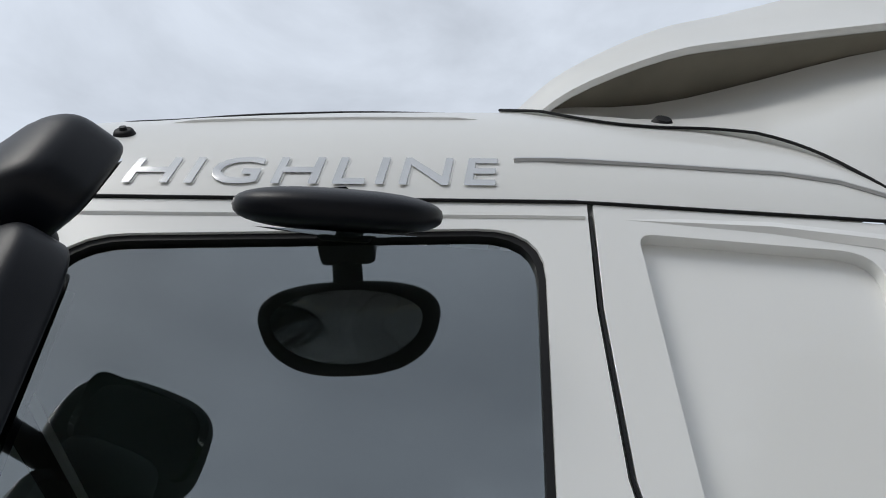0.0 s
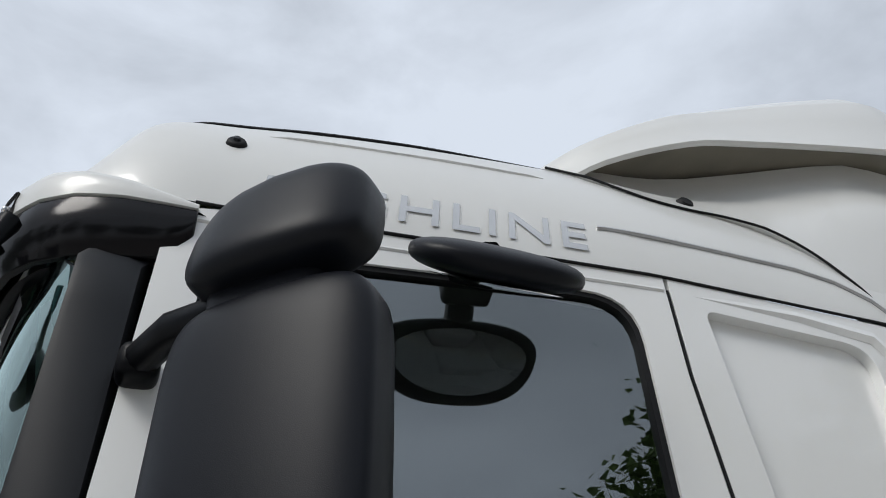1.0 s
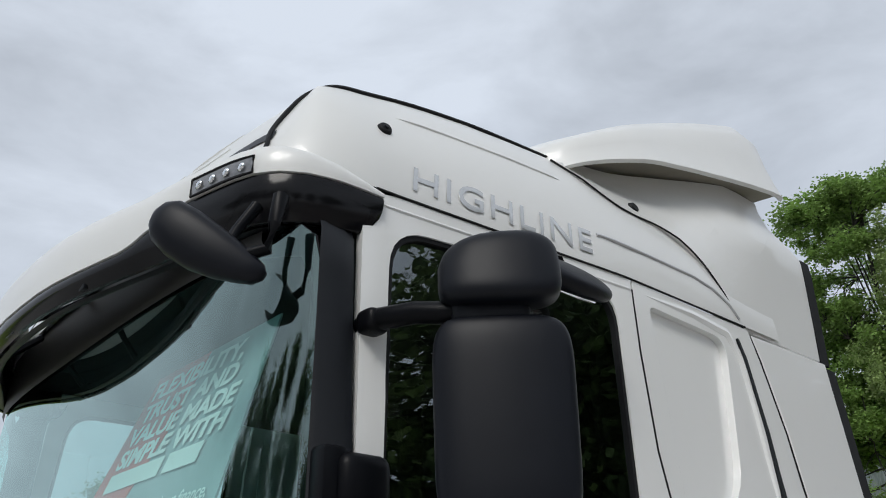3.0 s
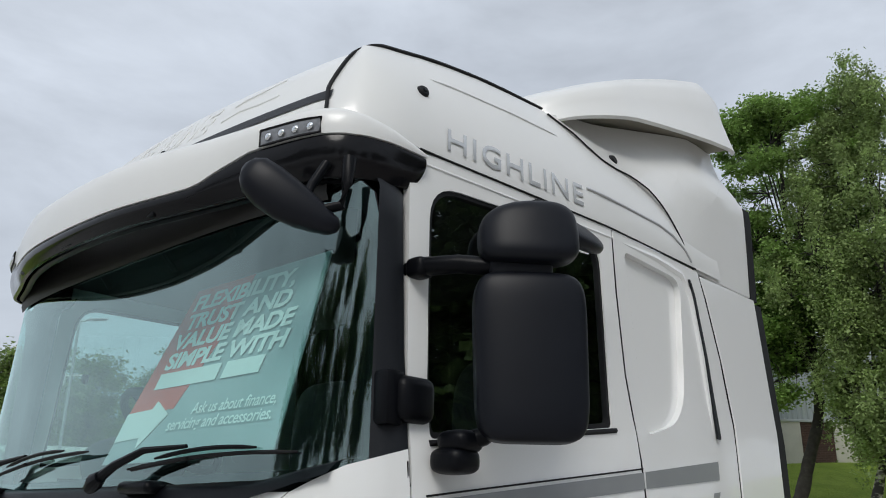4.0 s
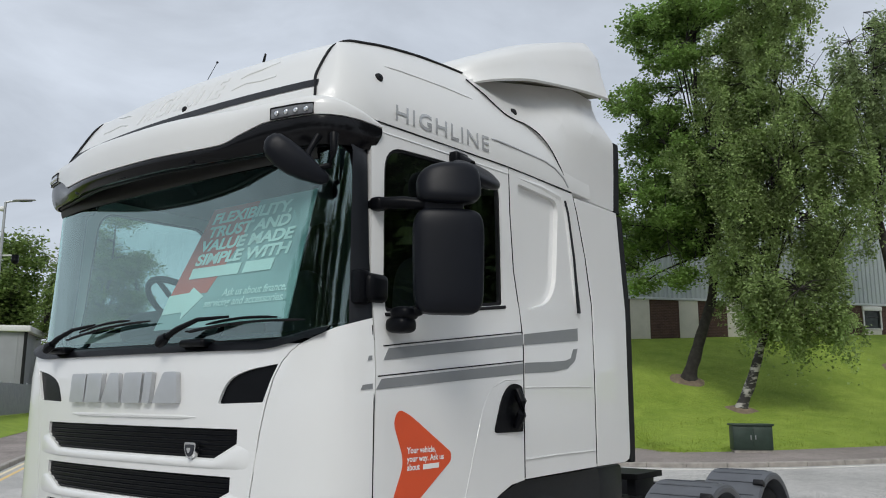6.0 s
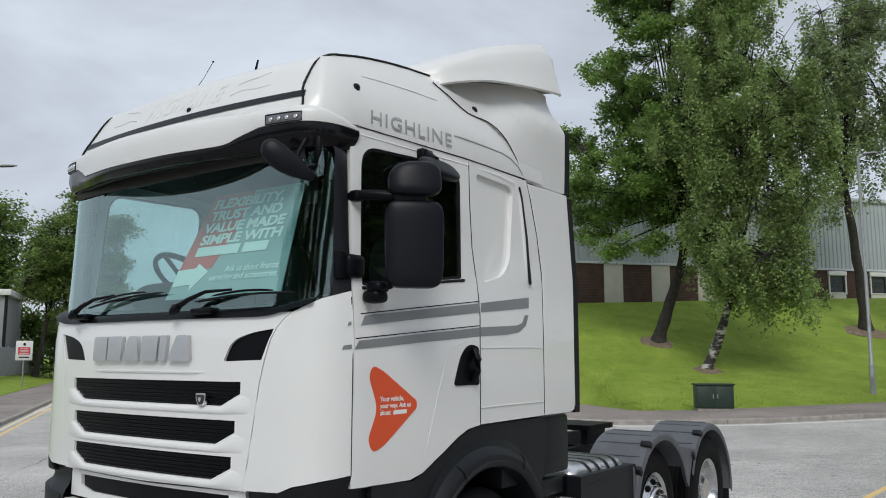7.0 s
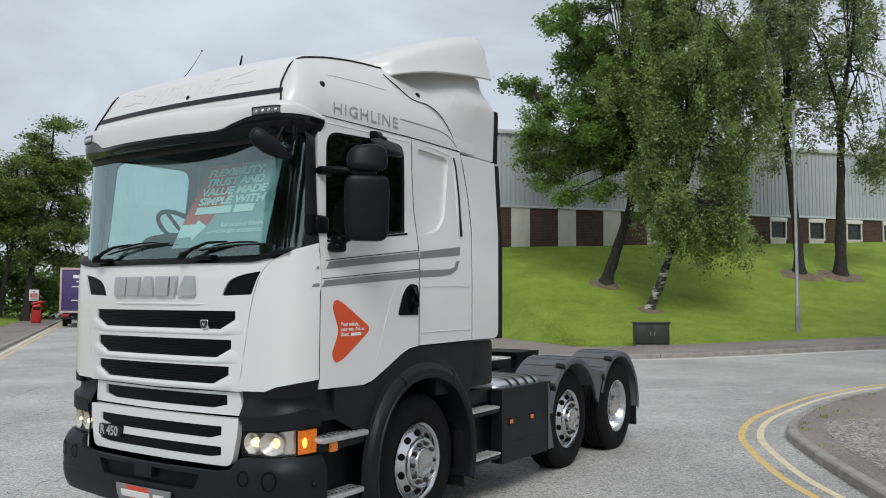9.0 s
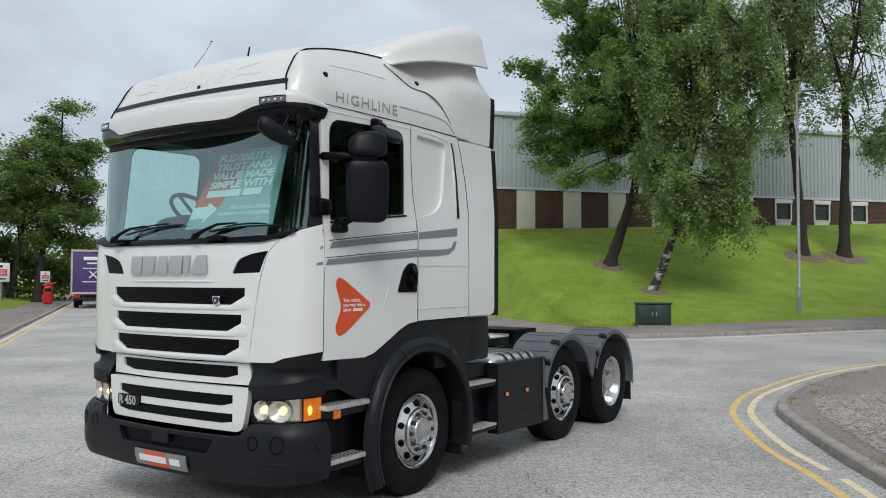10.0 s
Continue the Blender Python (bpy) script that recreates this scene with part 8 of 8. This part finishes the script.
def street_lamp(label, x, y, z, height, arm, at_head=True):
    h = thing("street_lamp", label, "street lamp", at=(x, y, z))
    bm = bmesh.new()
    tube(bm, [(0, 0, -0.1), (0, 0, 0.9)], [0.085, 0.085], 14)
    tube(bm, [(0, 0, 0.9), (0, 0, 0.96), (0, 0, height)], [0.085, 0.058, 0.045], 12)
    part("column", bm, GALV, h)
    bm = bmesh.new()
    box(bm, -0.05, 0.05, -0.10, -0.08, 0.3, 0.75, 0.008)
    part("access_door", bm, GALV, h)
    a = Vector((arm[0], arm[1], 0))
    u = a.normalized()
    m = Matrix.Translation((0, 0, height)) @ Matrix(((u.x, -u.y, 0, 0), (u.y, u.x, 0, 0), (0, 0, 1, 0), (0, 0, 0, 1)))
    L = a.length
    bm = bmesh.new()
    tube(bm, [m @ Vector((-0.02, 0, -0.03)), m @ Vector((0.12, 0, 0.02)), m @ Vector((L * 0.45, 0, 0.06))], [0.045, 0.035, 0.03], 8)
    part("arm", bm, GALV, h)
    bm = bmesh.new()
    cushion(bm, (0, 0, 0), (L * 0.42, 0.13, 0.05), 3.0, 20, 10, lambda p: Vector((p.x, p.y * (1 - 0.3 * p.x), p.z if p.z > 0 else p.z * 0.4)))
    for v in bm.verts:
        v.co = m @ (Matrix.Rotation(radians(-6), 4, "Y") @ v.co + Vector((L * 0.66, 0, 0.09)))
    head = part("lamp_head", bm, LAMP_GREY, h, "grey lamp head")
    bm = bmesh.new()
    cushion(bm, (0, 0, 0), (L * 0.26, 0.09, 0.012), 3.0, 16, 8)
    for v in bm.verts:
        v.co = m @ (Matrix.Rotation(radians(-6), 4, "Y") @ v.co + Vector((L * 0.70, 0, 0.068)))
    part("lamp_glass", bm, DARK_GLASS, head)
    return h


street_lamp("tall grey steel street lamp at the back of the footway", -0.1, 25.5, bank_z(-0.1, 25.5) - 0.02, 7.45, (0.50, 0.28))
lamp_left = street_lamp("grey steel street lamp with cameras beside the side road", -26.1, 11.1, 0.1, 8.45, (0.52, 0.74))
for dz, r in ((-0.25, 0.10), (-1.55, 0.07)):
    bm = bmesh.new()
    bmesh.ops.create_icosphere(bm, subdivisions=2, radius=r, matrix=Matrix.Translation((-0.1, -0.05, 8.45 + dz)))
    part("dome_sensor", bm, FRAME_WHITE, lamp_left, "white dome on the column")
bm = bmesh.new()
box(bm, -0.55, -0.12, -0.45, -0.1, 6.15, 6.6, 0.05)
tube(bm, [(-0.2, -0.2, 6.5), (0.25, 0.4, 6.55)], 0.03, 6)
part("camera_box", bm, FRAME_WHITE, lamp_left, "pale camera control box")
bm = bmesh.new()
tube(bm, [(0.25, 0.4, 6.56), (0.25, 0.4, 6.42)], [0.12, 0.12], 12)
bmesh.ops.create_icosphere(bm, subdivisions=2, radius=0.13, matrix=Matrix.Translation((0.25, 0.4, 6.36)))
part("camera_dome", bm, PLASTIC, lamp_left, "dark camera dome")


def utility_cabinet():
    gx, gy = -3.3, 20.15
    z = road_z(gx, gy) + 0.10
    c = thing("utility_cabinet", "dark green steel utility cabinet on the footway", "utility cabinet", at=(gx, gy, z), turn=32)
    bm = bmesh.new()
    box(bm, -0.50, 0.50, -0.19, 0.21, 0.06, 0.68, 0.01)
    part("body", bm, CAB_GREEN, c)
    bm = bmesh.new()
    box(bm, -0.54, 0.54, -0.23, 0.25, 0.68, 0.73, 0.018)
    part("lid", bm, CAB_GREEN, c)
    bm = bmesh.new()
    box(bm, -0.47, 0.47, -0.17, 0.19, -0.05, 0.06)
    part("plinth", bm, CONCRETE, c)
    for s in (-1, 1):
        bm = bmesh.new()
        box(bm, s * 0.245 - 0.235, s * 0.245 + 0.235, -0.205, -0.19, 0.10, 0.65, 0.006)
        d = part("door", bm, CAB_GREEN, c)
        bm = bmesh.new()
        box(bm, s * 0.06 - 0.012, s * 0.06 + 0.012, -0.222, -0.205, 0.33, 0.44, 0.004)
        part("lock", bm, GALV, d)


utility_cabinet()

# ---- side road: fence, sign, bin, van, grey building ----
FENCE = material("fence_steel", (0.30, 0.32, 0.33), 0.55, 0.3, vary=0.1, vary_scale=3, bump=0.1, bump_scale=50)


def palisade():
    f = thing("palisade_fence", "grey steel fence on the grass", "fence")
    a, b = Vector((-30.0, 10.0)), Vector((-62.0, 33.0))
    L = (b - a).length
    d = (b - a) / L
    nrm = Vector((d.y, -d.x))
    for k in range(int(L / 2.75) + 1):
        p = a + d * (k * 2.75)
        z = left_z(p.x, p.y)
        bm = bmesh.new()
        box(bm, -0.05, 0.05, -0.03, 0.03, -0.3, 1.95, 0.005)
        part("post", bm, FENCE, f).matrix_world = Matrix(((d.x, -d.y, 0, p.x - nrm.x * .06), (d.y, d.x, 0, p.y - nrm.y * .06), (0, 0, 1, z), (0, 0, 0, 1)))
        # one panel of close pales between posts
        verts, faces = [], []
        z2 = left_z(*(p + d * 2.75))
        for j in range(18):
            s0 = j * 0.153
            zz = z + (z2 - z) * j / 18
            for s, o in ((s0, 0.0), (s0 + 0.035, 0.018), (s0 + 0.105, 0.018), (s0 + 0.140, 0.0)):
                q = p + d * s + nrm * o
                verts += [(q.x, q.y, zz + 0.05), (q.x, q.y, zz + 1.85)]
            i = j * 8
            faces += [(i, i + 2, i + 3, i + 1), (i + 2, i + 4, i + 5, i + 3), (i + 4, i + 6, i + 7, i + 5)]
        raw("pale_panel", verts, faces, FENCE, f, "", 20)
        bm = bmesh.new()
        for h in (0.4, 1.5):
            q0, q1 = p - nrm * 0.03, p + d * 2.75 - nrm * 0.03
            tube(bm, [(q0.x, q0.y, z + h), (q1.x, q1.y, z2 + h)], 0.025, 4)
        part("rail", bm, FENCE, f)


palisade()

SIGN_RED = material("sign_red", (0.55, 0.04, 0.06), 0.45, vary=0.04, vary_scale=8)
BIN_RED = material("red_enamel", (0.50, 0.022, 0.02), 0.4, vary=0.12, vary_scale=6, bump=0.05, bump_scale=80)


def notice_sign(x, y, size, label):
    z = left_z(x, y)
    s = thing("notice_sign", label, "sign", at=(x, y, z), turn=62)
    bm = bmesh.new()
    tube(bm, [(0, 0.03, -0.2), (0, 0.03, 1.5 + size * 1.25)], 0.038, 8)
    part("post", bm, GALV, s)
    bm = bmesh.new()
    box(bm, -size / 2, size / 2, -0.02, 0.0, 1.45, 1.45 + size * 1.28, 0.004)
    board = part("board", bm, FRAME_WHITE, s, "white board")
    zb = 1.45
    bm = bmesh.new()
    box(bm, -size * 0.36, size * 0.36, -0.026, -0.019, zb + size * 0.38, zb + size * 0.86)
    part("red_panel", bm, SIGN_RED, board)
    for k in range(4):
        bm = bmesh.new()
        ww = size * (0.28 - 0.05 * (k % 2))
        box(bm, -ww, ww, -0.031, -0.025, zb + size * (0.44 + 0.10 * k), zb + size * (0.475 + 0.10 * k))
        part("writing_bar", bm, FRAME_WHITE, board)
    bm = bmesh.new()
    box(bm, -size * 0.3, size * 0.3, -0.026, -0.019, zb + size * 0.16, zb + size * 0.24)
    part("writing_bar", bm, SEAL, board)
    bm = bmesh.new()
    bmesh.ops.create_cone(bm, cap_ends=True, segments=16, radius1=size * 0.09, radius2=size * 0.09, depth=0.006, matrix=Matrix.Translation((0, -0.022, zb + size * 1.05)) @ Matrix.Rotation(radians(90), 4, "X"))
    part("emblem", bm, SEAL, board)


notice_sign(-40.5, 20.4, 0.82, "white and red notice sign on a post in grass")
notice_sign(-49.5, 28.3, 0.6, "small white notice sign on a post by the footway")


def red_bin(x, y):
    z = left_z(x, y)
    b = thing("litter_bin", "red enamelled litter bin with a sloping hood on the grass", "bin", at=(x, y, z), turn=60)
    bm = bmesh.new()
    cushion(bm, (0, 0, 0.62), (0.30, 0.30, 0.66), 6.0, 24, 14, lambda p: Vector((p.x * (1 - 0.06 * p.z), p.y * (1 - 0.06 * p.z), p.z + 0.16 * p.x * (1 if p.z > 0.6 else 0))))
    body = part("body", bm, BIN_RED, b, "", 50)
    bm = bmesh.new()
    cushion(bm, (0.08, 0, 1.33), (0.42, 0.31, 0.09), 4.0, 24, 10, lambda p: Vector((p.x, p.y, p.z + 0.9 * p.x)))
    part("hood", bm, BIN_RED, b, "", 50)
    bm = bmesh.new()
    box(bm, -0.2, 0.2, -0.31, -0.295, 0.86, 1.06, 0.01)
    part("slot", bm, SEAL, body)


red_bin(-47.3, 27.2)

VAN_PURPLE = material("purple_curtain", (0.065, 0.040, 0.15), 0.55, vary=0.12, vary_scale=2.0, bump=0.2, bump_scale=12)
VAN_FRAME = material("van_frame_pink", (0.50, 0.40, 0.40), 0.5, vary=0.08, vary_scale=4)
TAIL_RED = material("tail_lamp_red", (0.45, 0.02, 0.02), 0.25, vary=0.1)


def box_lorry():
    v = thing("box_lorry", "purple box lorry with white markings on the side road", "lorry", at=(-40.3, 25.9, road_z(-40, 25)), turn=math.degrees(math.atan2(LD.y, LD.x)) - 90)
    # local y runs along the lorry, away from its doors
    bm = bmesh.new()
    box(bm, -1.18, 1.18, 0.0, 6.8, 1.0, 3.45, 0.03)
    body = part("body", bm, VAN_PURPLE, v, "purple box body")
    for a, b, c, d in ((-1.25, 1.25, 3.45, 3.58), (-1.25, -1.14, 0.95, 3.45), (1.14, 1.25, 0.95, 3.45), (-1.25, 1.25, 0.86, 1.0)):
        bm = bmesh.new()
        box(bm, a, b, -0.05, 0.08, c, d, 0.012)
        part("door_frame", bm, VAN_FRAME, body)
    for x0, x1, z0, z1 in ((-0.55, 0.45, 2.95, 3.15), (-0.35, 0.3, 2.72, 2.80), (-0.6, 0.6, 1.60, 1.65), (-0.6, 0.6, 2.42, 2.47)):
        bm = bmesh.new()
        box(bm, x0, x1, -0.022, -0.004, z0, z1)
        part("writing_bar", bm, WHITE_FILM, body)
    for s in (1, -1):
        bm = bmesh.new()
        tube(bm, [(-0.22 * s, -0.02, 1.85), (0.22 * s, -0.02, 2.28)], 0.04, 5)
        part("white_mark", bm, WHITE_FILM, body)
    bm = bmesh.new()
    box(bm, -1.12, 1.12, -0.10, 0.05, 0.50, 0.62, 0.02)
    part("rear_bumper", bm, CHASSIS, v)
    bm = bmesh.new()
    box(bm, -0.42, 0.42, 0.1, 8.2, 0.62, 0.90, 0.01)
    part("chassis", bm, CHASSIS, v)
    for s in (1, -1):
        bm = bmesh.new()
        box(bm, s * 0.9 - 0.2, s * 0.9 + 0.2, -0.12, -0.06, 0.66, 0.80, 0.01)
        part("tail_lamp", bm, TAIL_RED, v)
        for y in (1.9, 7.6):
            bm = bmesh.new()
            revolve(bm, [(-0.14, 0.2), (-0.14, 0.45), (-0.11, 0.48), (0.11, 0.48), (0.14, 0.45), (0.14, 0.2)], 20, centre=(s * 0.98, y, 0.48))
            part("wheel", bm, RUBBER, v)
    bm = bmesh.new()
    box(bm, -1.15, 1.15, 7.0, 8.9, 0.55, 2.75, 0.12, 3)
    part("cab", bm, VAN_PURPLE, v)
    # side sheet with a pale band
    for s in (1, -1):
        bm = bmesh.new()
        box(bm, s * 1.185 - 0.006, s * 1.185 + 0.006, 0.4, 6.5, 2.2, 2.75)
        part("side_band", bm, VAN_FRAME, body)


box_lorry()

WALL_GREY = material("grey_wall_cladding", (0.27, 0.28, 0.29), 0.6, vary=0.08, vary_scale=0.8, bump=0.1, bump_scale=8)


def grey_building():
    corner = Vector((-50.5, 24.2))
    g = new("grey_building")
    g.matrix_world = Matrix(((LN.x, LD.x, 0, corner.x), (LN.y, LD.y, 0, corner.y), (0, 0, 1, 0.6), (0, 0, 0, 1)))
    tagged(g, "low grey clad building with a white roof edge behind the fence", "building")
    bm = bmesh.new()
    box(bm, 0, 26, 0, 7, -1.0, 5.2, 0.02)
    part("wall", bm, WALL_GREY, g)
    bm = bmesh.new()
    box(bm, -0.3, 26.3, -0.3, 7.3, 5.2, 5.6, 0.05)
    part("roof", bm, FRAME_WHITE, g, "white roof edge")
    for k in range(9):
        bm = bmesh.new()
        box(bm, 0.4 + k * 2.85, 0.4 + k * 2.85 + 0.06, -0.03, 0.02, -0.5, 5.15)
        part("wall_rib", bm, WALL_GREY, g)
    bm = bmesh.new()
    box(bm, -0.12, 0.06, -0.12, 0.06, -0.5, 5.2)
    part("corner_trim", bm, SEAL, g, "dark corner trim")


grey_building()

# ---- grass blades, weeds and cracks ----
BLADE = leaf_material("grass_blade", (0.20, 0.29, 0.035), (0.38, 0.46, 0.09), 0.5)
TAR = material("tar_seam", (0.07, 0.07, 0.072), 0.8, vary=0.3, vary_scale=8, bump=0.4, bump_scale=80)


def blades(name, label, spots, low, high, seed, wide=0.012, flat=0.5):
    """Single bent blades of grass at given spots (x, y, z)."""
    rng = np.random.default_rng(seed)
    P = np.array(spots)
    n = len(P)
    a = rng.uniform(0, 6.283, n)
    h = rng.uniform(low, high, n)
    side = np.stack([np.cos(a), np.sin(a), np.zeros(n)], 1) * (wide * rng.uniform(0.6, 1.5, n))[:, None]
    lean = np.stack([-np.sin(a), np.cos(a), np.zeros(n)], 1) * (h * flat * rng.choice([-1, 1], n) * rng.uniform(0.4, 1.0, n))[:, None]
    up = np.stack([np.zeros(n), np.zeros(n), h], 1)
    V = np.stack([P - side, P + side, P + lean + up], 1).reshape(-1, 3)
    ob = raw(name, [tuple(v) for v in V], [(3 * i, 3 * i + 1, 3 * i + 2) for i in range(n)], BLADE, None, "", 20)
    tagged(ob, label, "grass", kind="stuff")


def bank_spots(count, seed):
    rng = random.Random(seed)
    out = []
    edge = [p for p in back_edge if -9 < p.x < 6]
    while len(out) < count:
        p = edge[rng.randrange(len(edge) - 1)] + Vector((rng.uniform(-0.4, 0.4), rng.uniform(-0.4, 0.4)))
        s = 15.0 * rng.random() ** 1.15
        q = p + PN * s
        if noise.noise(Vector((q.x * 0.8, q.y * 0.8, 3.0))) < rng.uniform(-0.5, 0.3):
            continue
        z = road_z(p.x, p.y) + 0.12 + bank(*(PB + PN * s)) + 0.04 * noise.noise(Vector((q.x * 0.35, q.y * 0.35, 0))) * min(1, s)
        out.append((q.x, q.y, z - 0.01))
    return out


blades("grass", "short green grass blades on the bank", bank_spots(45000, 41), 0.02, 0.05, 42, 0.008, 0.8)


def weed_spots():
    rng = random.Random(51)
    out = []
    for i, p in enumerate(inner_kerb):
        if not 1.5 < p.y < 13:
            continue
        if rng.random() < 0.12:
            c = p + Vector((rng.uniform(-0.02, 0.25), rng.uniform(-0.1, 0.1)))
            for k in range(rng.randrange(6, 26)):
                q = c + Vector((rng.gauss(0, 0.05), rng.gauss(0, 0.07)))
                out.append((q.x, q.y, road_z(q.x, q.y) + 0.10))
    for k in range(60):
        q = Vector((3.25 + rng.gauss(0, 0.18), 8.9 + rng.gauss(0, 0.5)))
        out.append((q.x, q.y, road_z(q.x, q.y) + 0.10))
    return out


blades("weeds", "small weeds growing along the kerb", weed_spots(), 0.02, 0.06, 52, 0.007)


def crack(points, width, seed):
    """A thin crooked tar seam in the road."""
    rng = random.Random(seed)
    line = curve_through(points, 14)
    verts, faces = [], []
    for i, p in enumerate(line):
        d = (line[min(i + 1, len(line) - 1)] - line[max(i - 1, 0)]).normalized()
        nrm = Vector((d.y, -d.x))
        c = p + nrm * rng.uniform(-0.05, 0.05)
        w = width * rng.uniform(0.1, 0.55)
        for s in (-1, 1):
            q = c + nrm * s * w
            verts.append((q.x, q.y, road_z(q.x, q.y) + 0.003))
    faces = [(2 * i, 2 * i + 1, 2 * i + 3, 2 * i + 2) for i in range(len(line) - 1)]
    ob = raw("road_crack", verts, faces, TAR, None, "", 60)
    tagged(ob, "dark crooked crack in the asphalt", "road crack", kind="structure")


for k, (pts, w) in enumerate((([(-2.2, -1.2), (-2.31, -0.07), (-2.66, 0.45), (-2.86, 1.18), (-3.6, 1.9)], 0.012), ([(-8.2, 2.7), (-8.67, 3.34), (-9.83, 4.59), (-11.38, 6.11)], 0.02),
                              ([(-1.6, 10.2), (-0.47, 10.75), (0.53, 11.5), (1.4, 11.7), (1.81, 12.87), (2.62, 13.52)], 0.016), ([(0.2, 3.3), (0.47, 3.03), (1.22, 2.86), (1.92, 2.17), (3.0, 1.4)], 0.010))):
    crack(pts, w, 60 + k)
